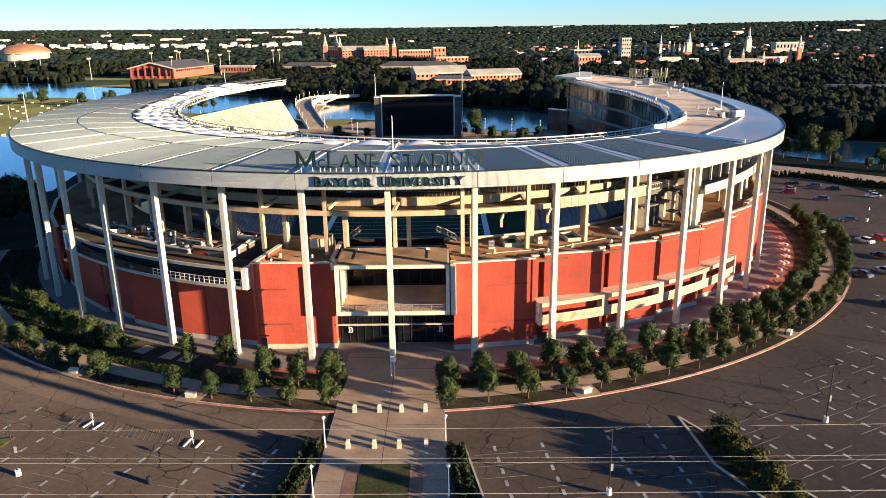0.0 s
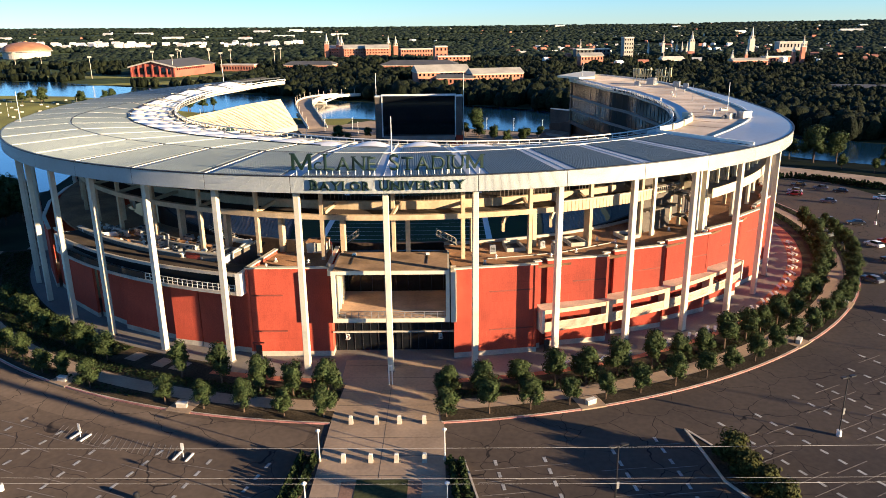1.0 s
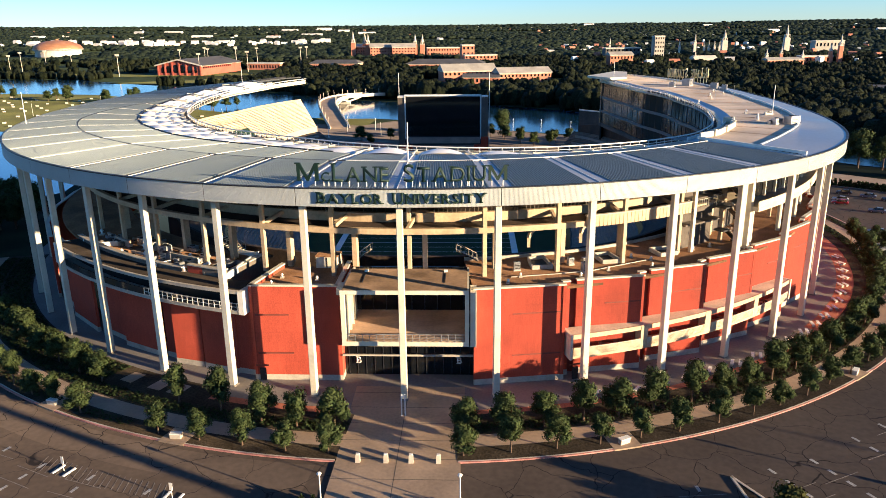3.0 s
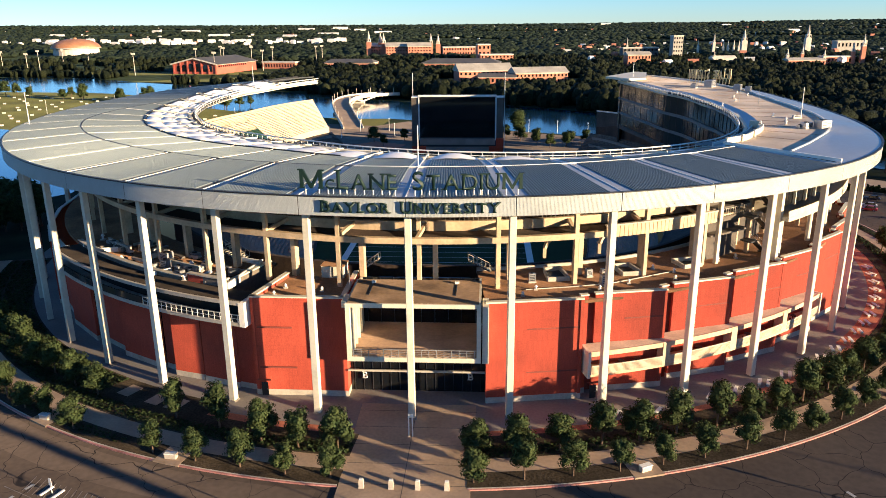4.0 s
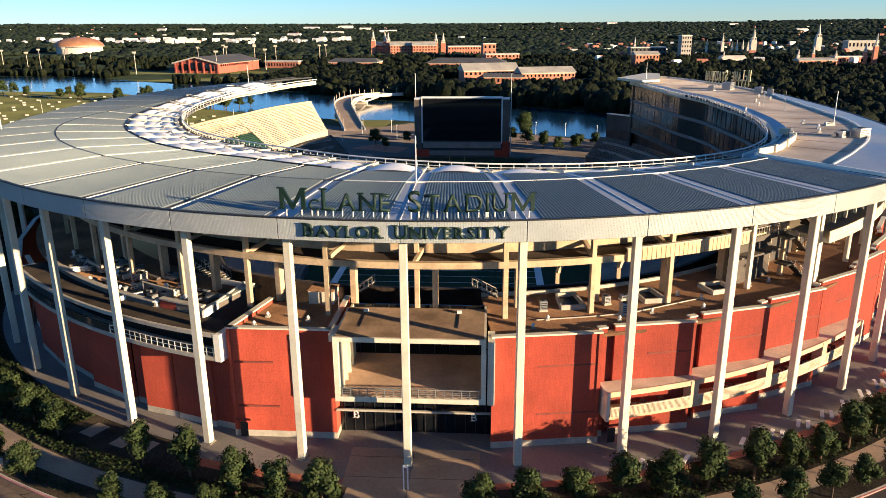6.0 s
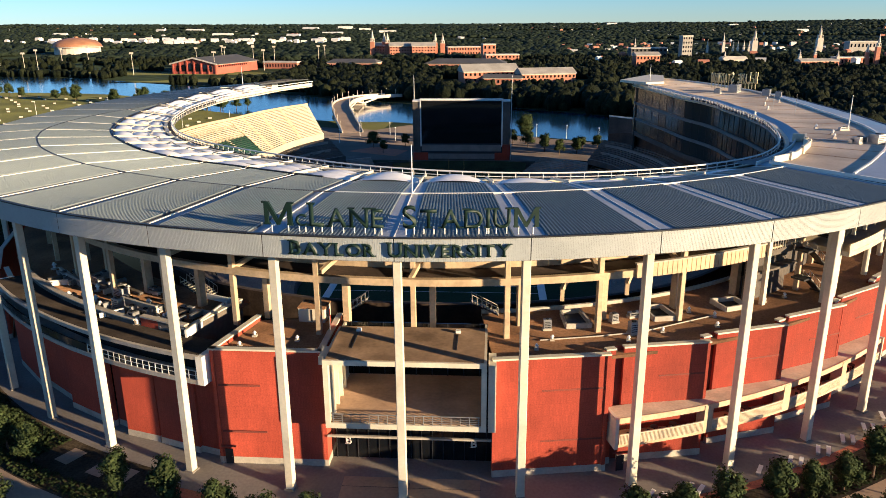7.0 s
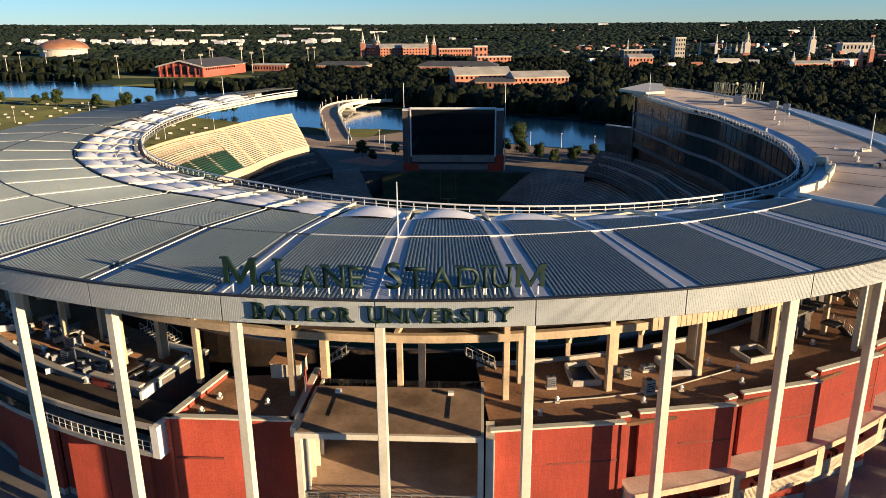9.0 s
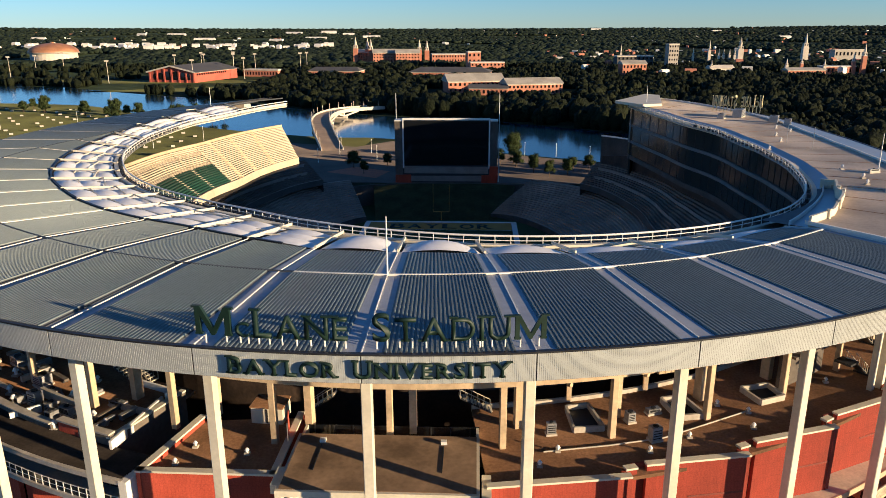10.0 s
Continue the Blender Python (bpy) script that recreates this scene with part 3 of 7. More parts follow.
# flat roof of the suite tower on the sunny side, with its sloped metal margin
tower = thing("suite_tower_roof", "flat pale membrane roof over the suites with metal margin", "roof", kind="structure")
ph = steps(METAL_END, 149, 80)
R_TAN = knots([(40, 89.8), (44, 88.5), (52, 87.0), (62, 86.5), (70, 85.5), (87, 84.5), (97, 86), (108, 91), (120, 101), (134, 116), (147, 132), (149, 134)], 4)
POCKET = knots([(41, 78.0), (46, 78.2), (49.5, 77.2), (55, 76.3), (56.8, 75.0), (62.5, 74.0)])
WALK = knots([(41, 75.6), (48, 74.2), (55, 73.4), (62.5, 72.6)])
corner = steps(METAL_END, 62, 30)
beyond = steps(62, 149, 70)
part("roof_membrane", Shell().slab(POCKET, R_TAN, 32.4, 33.0, corner), M_PRESSROOF, tower)
part("roof_membrane", Shell().slab(lambda p: R_IN(p) + 3.0, R_TAN, 32.4, 33.0, beyond), M_PRESSROOF, tower)
part("corner_gutter", Shell().loft([[ring(R_IN(p) + 1.0, p, 32.2), ring(WALK(p), p, 32.3)] for p in corner]), M_EDGE, tower, "dark sunken gutter strip")
part("corner_deck", Shell().loft([[ring(WALK(p), p, 32.35), ring(POCKET(p), p, 32.5)] for p in corner]), M_MARGIN, tower, "blue-grey sunken metal deck")
part("corner_kerb", Shell().slab(lambda p: WALK(p) - 0.2, WALK, 32.2, 32.85, corner), M_WHITE, tower)
part("corner_parapet", Shell().slab(lambda p: POCKET(p) - 0.15, lambda p: POCKET(p) + 0.2, 32.3, 34.0, corner), M_CREAM, tower, "cream parapet round the sunken deck")
part("corner_parapet", Shell().bar(ring(72.0, 62.2, 33.1), ring(74.3, 62.2, 33.1), 0.3, 1.4), M_CREAM, tower)
for p in (44.5, 49.5, 55.6, 57.2):
    part("parapet_pier", Shell().box(ring(POCKET(p) + 0.25, p, 33.3), (0.5, 0.5, 1.9), p), M_CREAM, tower)
for q in range(50, 146, 6):
    part("membrane_seam", Shell().bar(ring((POCKET(q) if q < 62 else R_IN(q) + 3) + 0.3, q, 33.01), ring(R_TAN(q) - 0.3, q, 33.01), 0.18, 0.03), M_ROOFTAN, tower)
part("roof_margin", Shell().loft([[ring(R_TAN(p), p, 33.25), ring(R_OUT(p) - 0.2, p, 32.3)] for p in ph]), M_MARGIN, tower, "blue-grey sloping metal margin")
part("upstand", Shell().slab(R_TAN, lambda p: R_TAN(p) + 0.35, 32.9, 33.35, ph), M_WHITE, tower)
part("inner_margin", Shell().loft([[ring(R_IN(p) + 1.0, p, 32.7 + DIP(p)), ring(R_IN(p) + 3.0, p, 33.2)] for p in beyond]), M_MARGIN, tower, "blue-grey sloping metal margin")
part("end_upstand", Shell().bar(ring(77.5, METAL_END, 33.1), ring(97.6, METAL_END - 0.1, 32.8), 0.35, 0.5), M_WHITE, tower)
part("pale_end", Shell().prism([pol(R_IN(149) - 7, 149.5), pol(R_IN(143) - 1, 143), pol(R_IN(141) + 9, 141), pol(R_OUT(147) - 4, 147), pol(R_OUT(149) - 4, 149.5)], 33.4, 34.2), M_CREAM, tower, "pale raised roof end")

# ---- brick building below the roof ----
Z_TOP = 15.6
build = thing("stadium_building", "red brick stadium building with pale copings and plinth", "building", kind="structure")


def brick_run(a, b, z0, z1, thick=0.5, coping=True, plinth=True):
    """A straight brick wall from plan point a to b with coping and plinth."""
    a, b = Vector((*a, 0)), Vector((*b, 0))
    d = (b - a).normalized()
    n = Vector((d.y, -d.x, 0))          # outward, to the right of a to b
    up = Vector((0, 0, 1))

    def block(out0, out1, zz0, zz1, more=0.0):
        q = [a - d * more + n * out1, b + d * more + n * out1, b + d * more + n * out0, a - d * more + n * out0]
        s = Shell()
        s.prism([(v.x, v.y) for v in q], zz0, zz1)
        return s
    part("brick_wall", block(-thick, 0, z0 + (0.9 if plinth else 0), z1), M_BRICK, build)
    if plinth:
        part("plinth", block(-thick, 0.06, z0, z0 + 0.9), M_KERB, build, "pale concrete plinth")
    if coping:
        part("coping", block(-thick - 0.15, 0.12, z1, z1 + 0.22, 0.05), M_CREAM, build, "cream coping")


# sunny side: sawtooth of brick panels with dark slots between
edges = [6.45, 15.2, 23.5, 31.4, 39.4, 47.4, 55.4, 63.4, 71.4, 79.4, 87.4, 95.4, 103, 111, 119]
for i in range(len(edges) - 1):
    a, b = edges[i], edges[i + 1]
    first = i == 0
    ra, rb = (92.0, 92.4) if first else (90.9, 92.6)
    a2 = a if first else a + 1.5
    brick_run(pol(ra, a2), pol(rb, b), 0.0, Z_TOP)
    pa, pb = Vector((*pol(ra, a2), 0)), Vector((*pol(rb, b), 0))
    pa, pb = pa.lerp(pb, 0.42), pa.lerp(pb, 0.96)
    for z in ((11.4, 4.6) if first else (11.6,)):      # shallow relief line in the brick
        part("brick_band", Shell().bar((pa.x, pa.y, z), (pb.x, pb.y, z), 0.08, 0.22), M_BRICKDARK, build)
    if not first:
        # return face, recessed slot with its shade put into darker brick, small brick pier
        brick_run(pol(92.55, a), pol(91.05, a + 0.02), 0.0, Z_TOP, coping=False)
        brick_run(pol(91.15, a), pol(91.1, a + 0.75), 0.0, Z_TOP)
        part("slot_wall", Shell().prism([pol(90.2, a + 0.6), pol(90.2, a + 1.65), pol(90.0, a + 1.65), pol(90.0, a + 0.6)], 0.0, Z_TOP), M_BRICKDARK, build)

# shaded side: block beside the entrance, then the low wall with its loggia
brick_run((-33.2, 115.1), (-19.3, 115.0), 0.0, Z_TOP)
brick_run((-30.6, 126.0), (-33.2, 115.1), 0.0, Z_TOP)
brick_run((-19.3, 115.0), (-19.3, 127.0), 0.0, Z_TOP)
part("terrace_roof", Shell().prism([(-33.0, 115.5), (-19.6, 115.4), (-19.6, 127.0), (-30.4, 126.0)], 14.6, 15.0), M_ROOFTAN, build, "brown gravel terrace roof")
for z, x0, x1 in ((11.0, -32.4, -27.2), (4.6, -32.4, -26.8)):
    part("brick_band", Shell().span(x0, x1, 114.85, 115.0, z - 0.12, z + 0.12), M_BRICKDARK, build)
low = [(-15.3, -17.2, 92.0, 92.0), (-17.2, -21.2, 92.4, 92.4), (-21.4, -24.7, 92.3, 92.95), (-24.7, -26.8, 91.7, 91.7), (-26.8, -33, 92.4, 92.6), (-33, -39, 91.7, 91.7), (-39, -46, 92.7, 92.7), (-46, -54, 91.8, 91.8),
       (-54, -62, 93, 93), (-62, -72, 93, 93), (-72, -82, 93, 93), (-82, -92, 93, 93), (-92, -104, 93, 93)]
for a, b, ra, rb in low:
    brick_run(pol(rb, b), pol(ra, a), 0.0, 11.2 if a > -46 else 13.0, coping=a <= -46)

part("terrace_roof", Shell().slab(76.0, 91.4, 14.6, 15.0, steps(6.6, 56, 50)), M_ROOFTAN, build, "brown gravel terrace roof")
part("terrace_roof", Shell().slab(78.0, 91.4, 14.6, 15.0, steps(56, 120, 50)), M_ROOFTAN, build, "brown gravel terrace roof")
part("terrace_roof", Shell().slab(76.0, 89.6, 14.4, 14.8, steps(-100, -19.2, 60)), M_ROOFTAN, build, "brown gravel terrace roof")
part("end_parapet", Shell().slab(78.0, 89.4, 8.0, 15.7, [-19.3, -19.0]), M_SOFFIT, build)
part("end_coping", Shell().slab(78.0, 89.5, 15.7, 15.9, [-19.4, -18.9]), M_CREAM, build)
part("court_floor", Shell().slab(76.0, 91.4, 7.6, 8.0, [-19.0, -17, -15.0]), M_DARK, build, "dark sunken service court")
part("terrace_upstand", Shell().slab(75.6, 76.0, 14.6, 15.5, steps(6.6, 40, 34)), M_KERB, build)
# parapet steps of the shaded roof
M_LOGROOF = surface("weathered_roof", (0.035, 0.028, 0.022), 0.95, fine=(3.0, 0.2), broad=(0.3, 0.4), spec=0.1)
part("loggia_roof", Shell().slab(89.6, 93.9, 14.4, 15.0, steps(-46, -15.6, 40)), M_LOGROOF, build, "weathered brown loggia roof")
part("set_back_parapet", Shell().slab(89.4, 89.9, 14.9, 15.7, steps(-46, -24.5, 30)), M_SOFFIT, build)
part("set_back_parapet", Shell().slab(89.0, 89.5, 14.9, 16.2, steps(-24, -22, 4)), M_BRICK, build)
part("set_back_parapet", Shell().slab(89.0, 89.5, 14.9, 16.2, steps(-22, -19, 4)), M_SOFFIT, build)
part("parapet_coping", Shell().slab(89.2, 90.1, 15.7, 15.85, steps(-46, -24.5, 30)), M_KERB, build)
part("parapet_coping", Shell().slab(88.8, 89.7, 16.2, 16.4, steps(-24, -19, 8)), M_KERB, build)

# loggia on the shaded side
log = thing("loggia", "recessed balcony with white frame, posts and dark glass", "balcony", kind="structure")
part("floor_band", Shell().slab(91.5, 94.3, 11.2, 11.75, steps(-46, -15.5, 40)), M_KERB, log)
part("roof_band", Shell().slab(93.9, 94.3, 14.5, 15.02, steps(-46, -15.5, 40)), M_KERB, log)
part("back_glass", Shell().slab(91.2, 91.5, 11.7, 14.4, steps(-46, -15.5, 40)), M_GLASSB, log)
for p in (-46, -15.4):
    part("end_frame", Shell().slab(91.5, 94.35, 11.2, 15.0, [p - 0.28, p + 0.28]), M_WHITE, log)
part("solid_guard", Shell().slab(94.0, 94.15, 11.7, 12.9, steps(-45.5, -27.5, 20)), M_GLASSB, log)
post = Shell().box((0, 0, 0.6), (0.1, 0.1, 1.2)).mesh("guard_post", M_WHITE)
for i in range(19):
    p = -27.3 + 11.4 * i / 18
    shared("guard_post", post, log, pose(*ring(94.1, p, 11.75), 0, 0, p))
s = Shell()
for z in (12.3, 12.9):
    q = [ring(94.1, p, z) for p in steps(-27.3, -15.8, 14)]
    for a, b in zip(q, q[1:]):
        s.rod(a, b, 0.04, n=5)
part("guard_rail", s, M_WHITE, log)
part("guard_glass", Shell().slab(94.06, 94.1, 11.8, 12.8, steps(-27.3, -15.8, 14)), M_GLASSB, log)

# balcony on the sunny side
M_GUARD = surface("tan_slats", (0.56, 0.47, 0.33), 0.7, fine=(3.0, 0.1), broad=(0.4, 0.2))
bal = thing("long_balcony", "long cream balcony with slatted guards and square end frame", "balcony", kind="structure")
part("floor_band", Shell().slab(91.0, 94.1, 4.1, 4.5, steps(15.4, 46.5, 40)), M_BEIGE, bal)
part("roof_slab", Shell().slab(91.0, 93.9, 7.6, 8.0, steps(15.4, 46.5, 40)), M_GUARD, bal)
part("roof_edge", Shell().slab(93.9, 94.05, 7.3, 8.03, steps(15.4, 46.5, 40)), M_BEIGE, bal)
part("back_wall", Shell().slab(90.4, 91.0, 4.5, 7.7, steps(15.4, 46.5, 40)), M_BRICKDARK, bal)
for p in (15.5, 46.4):
    part("end_frame", Shell().slab(91.2, 94.3, 4.0, 8.1, [p - 0.13, p + 0.13]), M_CREAM, bal)
for p in (23.2, 31.2, 39.0):
    part("balcony_post", Shell().slab(92.6, 94.12, 4.4, 7.9, [p - 0.38, p + 0.38]), M_BEIGE, bal)
for i, (a, b) in enumerate(((15.8, 22.8), (23.6, 30.8), (31.6, 38.6), (39.4, 46.1))):
    s = Shell()
    for q in steps(a, b, 64):
        s.slab(94.06, 94.12, 4.45, 5.75, [q - 0.03, q + 0.03])
    s.slab(94.0, 94.16, 5.75, 5.87, steps(a, b, 8))
    s.slab(94.0, 94.05, 4.5, 5.75, steps(a, b, 8))
    part("slatted_guard", s, M_GUARD, bal)

# ---- entrance block ----
M_TERRACE = surface("terrace_tiles", (0.36, 0.24, 0.15), 0.8, fine=(2.0, 0.1), broad=(0.3, 0.25), spec=0.2)
ent = thing("entrance_block", "framed cream entrance block with open upper terrace and dark glazed doors", "entrance", kind="structure")
X0, X1, YF, YB = -18.6, 0.4, 111.9, 122.0
part("roof_slab", Shell().span(X0, X1, YF, YB, 15.5, 16.1), M_CREAM, ent)
part("roof_membrane", Shell().span(X0 + 0.3, X1 - 0.3, YF + 0.3, YB - 0.1, 16.1, 16.16), M_BOXROOF, ent, "brown stained roof membrane")
part("floor_slab", Shell().span(X0, X1, YF, 126.5, 7.3, 7.95), M_CREAM, ent)
part("terrace_floor", Shell().span(X0 + 0.5, X1 - 0.5, YF + 0.3, 125.0, 7.95, 8.0), M_TERRACE, ent)
for x in (X0, X1 - 0.6):
    part("side_frame", Shell().span(x, x + 0.6, YF + 0.01, YF + 1.2, 7.95, 15.5), M_CREAM, ent)
for x in (X0 + 0.05, X1 - 0.35):
    part("side_wall", Shell().span(x, x + 0.3, YF + 1.2, 125.0, 7.95, 15.5), M_CREAM, ent)
for i in range(4):
    part("wall_fin", Shell().span(X0 + 0.35, X0 + 0.8, YF + 2.2 + i * 2.2, YF + 2.5 + i * 2.2, 8.0, 15.5), M_CREAM, ent)
part("rear_glazing", Shell().span(X0, X1, 124.8, 125.0, 8.0, 15.5), M_GLASS, ent)
for i in range(9):
    x = X0 + 1 + (X1 - X0 - 2) * i / 8
    part("mullion", Shell().span(x - 0.06, x + 0.06, 124.7, 124.8, 8.0, 15.5), M_BLACK, ent)
part("transom", Shell().span(X0, X1, 124.68, 124.8, 11.2, 11.35), M_BLACK, ent)
s = Shell()
for i in range(17):
    x = X0 + 0.9 + (X1 - X0 - 1.8) * i / 16
    s.span(x - 0.04, x + 0.04, YF + 0.15, YF + 0.25, 7.95, 9.1)
s.span(X0 + 0.7, X1 - 0.7, YF + 0.14, YF + 0.26, 9.05, 9.15)
for z in (8.2, 8.45, 8.7):
    s.span(X0 + 0.7, X1 - 0.7, YF + 0.18, YF + 0.22, z, z + 0.04)
part("terrace_rail", s, M_STEEL, ent)
part("lower_glazing", Shell().span(X0 - 0.6, X1 + 0.7, 117.2, 117.4, 0.0, 7.3), M_GLASS, ent)
part("door_beam", Shell().span(X0 - 0.6, X1 + 0.7, 114.8, 115.1, 4.25, 4.5), M_KERB, ent)
for i in range(15):
    x = X0 + (X1 - X0) * i / 14
    part("door_mullion", Shell().span(x - 0.05, x + 0.05, 117.08, 117.2, 0.0, 5.0), M_BLACK, ent)
part("jamb", Shell().span(X1 + 0.2, X1 + 1.1, 112.4, 116.0, 7.0, Z_TOP), M_CREAM, ent)
part("jamb", Shell().span(X0 - 0.7, X0, 113.0, 116.0, 15.0, Z_TOP + 0.4), M_CREAM, ent)
part("lintel", Shell().span(X0, X1, 112.6, 115.2, 6.9, 7.3), M_SOFFIT, ent)


def letter_mesh(ch, height, depth, material, bold=0.0):
    c = bpy.data.curves.new("letter", "FONT")
    c.body, c.size, c.extrude, c.offset = ch, 1.0, 0.0, bold
    ob = bpy.data.objects.new("letter", c)
    scene.collection.objects.link(ob)
    me = bpy.data.meshes.new_from_object(ob.evaluated_get(bpy.context.evaluated_depsgraph_get()))
    bpy.data.objects.remove(ob)
    bm = bmesh.new()
    if ch == "M":
        outline = ((0.03, 0), (0.15, 0), (0.15, 0.5), (0.41, 0), (0.49, 0), (0.75, 0.5), (0.75, 0), (0.89, 0), (0.89, 0.73), (0.75, 0.73), (0.46, 0.17), (0.17, 0.73), (0.03, 0.73))
        bm.faces.new([bm.verts.new((x, y, 0)) for x, y in outline])
    else:
        bm.from_mesh(me)
    bmesh.ops.dissolve_limit(bm, angle_limit=0.02, verts=bm.verts, edges=bm.edges)
    k = height / 0.73
    for v in bm.verts:
        v.co *= k
    got = bmesh.ops.extrude_face_region(bm, geom=bm.faces[:])
    for v in [e for e in got["geom"] if isinstance(e, bmesh.types.BMVert)]:
        v.co.z += depth
    bmesh.ops.recalc_face_normals(bm, faces=bm.faces)
    # slab serifs at the stems
    x0, x1 = min(v.co.x for v in bm.verts), max(v.co.x for v in bm.verts)
    width = x1 - x0
    stems = {"M": ((0.08, "b"), (0.92, "b"), (0.02, "t"), (0.98, "t")), "L": ((0.12, "tb"),), "A": ((0.06, "b"), (0.94, "b")), "N": ((0.1, "b"), (0.1, "t"), (0.9, "t")),
             "E": ((0.12, "tb"),), "T": ((0.5, "b"),), "D": ((0.1, "tb"),), "I": ((0.5, "tb"),), "U": ((0.1, "t"), (0.9, "t")), "B": ((0.1, "tb"),),
             "Y": ((0.5, "b"), (0.08, "t"), (0.92, "t")), "R": ((0.1, "tb"), (0.92, "b")), "V": ((0.08, "t"), (0.92, "t"))}
    for f, ends in stems.get(ch, ()):
        for e in ends:
            z = 0.03 * height if e == "b" else 0.97 * height
            w2 = (0.24 if ch == "M" else 0.34) * height
            bmesh.ops.create_cube(bm, size=1.0, matrix=Matrix.Translation((x0 + f * width, z, depth / 2)) @ Matrix.Diagonal((w2, 0.07 * height, depth * 0.98, 1)))
    me.clear_geometry()
    bm.to_mesh(me)
    bm.free()
    me.materials.clear()
    me.materials.append(material)
    return me, x0, width


def sign_row(owner, text, r, x_from, x_to, z, depth, material, sizes, posts=None, gap=0.14, bold=0.02):
    """Letters along the rim between two places; sizes: cap height of big and small letters."""
    made = []
    for i, ch in enumerate(text):
        if ch == " ":
            made.append((None, 0, sizes[0] * 0.5, 0))
            continue
        big = i == 0 or text[i - 1] == " " or (i > 1 and text[i - 1] == "c")
        h = sizes[0] if big else sizes[1]
        low_c = ch == "c"
        me, x0, wd = letter_mesh("C" if low_c else ch, h * 0.62 if low_c else h, depth, material, bold)
        made.append((me, x0, wd, h))
    total = sum(m[2] for m in made) + gap * sizes[0] * (len(made) - 1)
    stretch = (x_to - x_from) / total
    x = x_from
    for (me, x0, wd, h), ch in zip(made, text):
        if me:
            xm = x + wd * stretch / 2
            p = math.degrees(math.asin((xm - CX) / r))
            m = pose(*ring(r, p, z), 90, 0, p) @ Matrix.Diagonal((stretch, 1, 1, 1)) @ Matrix.Translation((-x0 - wd / 2, 0, 0))
            ob = shared("letter", me, owner, m)
            if posts:
                for f in (-0.3, 0.3):
                    p2 = math.degrees(math.asin((xm + f * wd * stretch - CX) / r))
                    shared("letter_post", posts, owner, Matrix.Translation(ring(r - 0.1, p2, z - 0.9)))
        x += (wd + gap * sizes[0]) * stretch


sign = thing("roof_sign", "large dark green serif letters on short white roof posts", "sign")
post = Shell().rod((0, 0, 0), (0, 0, 1.0), 0.07, n=6).mesh("letter_post", M_WHITE)
sign_row(sign, "McLANE STADIUM", 97.2, -22.9, 5.5, 33.2, 0.3, M_GREEN, (2.45, 2.05), post, bold=0.008)
sign2 = thing("fascia_sign", "dark green serif letters fixed to the pale roof fascia", "sign")
sign_row(sign2, "BAYLOR UNIVERSITY", 98.32, -20.1, 2.7, 30.42, 0.22, M_GREEN, (1.5, 1.32), None)
for x in (-17.1, -1.2):
    me, x0, wd = letter_mesh("B", 1.1, 0.08, M_WHITE, 0.02)
    b = thing("gate_letter", "white gate letter on dark entrance glass", "sign", "gate letters", at=(x, 116.9, 2.1))
    shared("letter", me, b, pose(-wd / 2, 0, 0, 90, 0, 0))

# ---- inner frame: columns and beams ----
frame_in = thing("inner_frame", "precast concrete columns and ring beams carrying the upper deck", "frame", kind="structure")
c_me = square_post(15.6, 0.7, 0.66, 0.05).mesh("inner_column", M_BEIGE)
for k in range(-12, 13):
    r = 81.4 if k == 0 else 84.2
    shared("inner_column", c_me, frame_in, pose(*ring(r, k * STEP, 15.0), 0, 0, k * STEP))
    if abs(k) <= 6:
        part("pier", Shell().slab(79.6, 80.8, 14.8, 22.2, [k * STEP - 0.55 + 2.0, k * STEP + 2.0]), M_BEIGE, frame_in)
        part("haunch", Shell().bar(ring(84.0, k * STEP, 22.9), ring(79.2, k * STEP + 0.6, 23.7), 0.5, 0.6), M_BEIGE, frame_in)
part("lower_beam", Shell().slab(83.8, 84.6, 22.15, 23.05, steps(-100, 39, 90)), M_BEIGE, frame_in)
part("upper_beam", Shell().slab(78.4, 79.2, 22.7, 24.2, steps(-100, 39, 90)), M_BEIGE, frame_in)
# floor under the deck: its shade is put into the colour
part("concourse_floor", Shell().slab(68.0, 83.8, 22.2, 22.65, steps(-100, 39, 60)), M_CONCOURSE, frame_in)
s = Shell()
for i in range(190):
    p = -60 + 99 * i / 189
    s.slab(78.8, 78.86, 24.2, 25.4, [p - 0.03, p + 0.03])
s.slab(78.75, 78.9, 25.4, 25.5, steps(-60, 39, 50))
part("concourse_rail", s, M_SOFFIT, frame_in)
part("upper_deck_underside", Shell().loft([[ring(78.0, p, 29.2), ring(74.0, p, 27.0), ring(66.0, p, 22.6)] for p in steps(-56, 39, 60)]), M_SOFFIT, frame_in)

# ---- bowl, field, scoreboard ----
AX = -12.4                              # axis of the field
FIELD = (190.0, 300.3)
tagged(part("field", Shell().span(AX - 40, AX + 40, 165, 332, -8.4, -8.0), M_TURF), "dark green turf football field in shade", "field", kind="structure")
marks = thing("field_marking", "white painted border and yard lines on turf", "marking", kind="structure")
s = Shell()
for x0, x1, y0, y1 in ((AX - 26.2, AX - 24.4, *FIELD), (AX + 24.4, AX + 26.2, *FIELD), (AX - 26.2, AX + 26.2, FIELD[1] - 0.2, FIELD[1] + 1.6), (AX - 26.2, AX + 26.2, FIELD[0] - 1.6, FIELD[0] + 0.2)):
    s.span(x0, x1, y0, y1, -8.0, -7.99)
for i in range(21):
    y = FIELD[0] + 9.15 + i * 4.575
    s.span(AX - 24.4, AX + 24.4, y - 0.08, y + 0.08, -8.0, -7.99)
part("border", s, M_WHITE, marks)
end = thing("end_zone", "gold painted end zone with dark letters", "end zone", kind="structure")
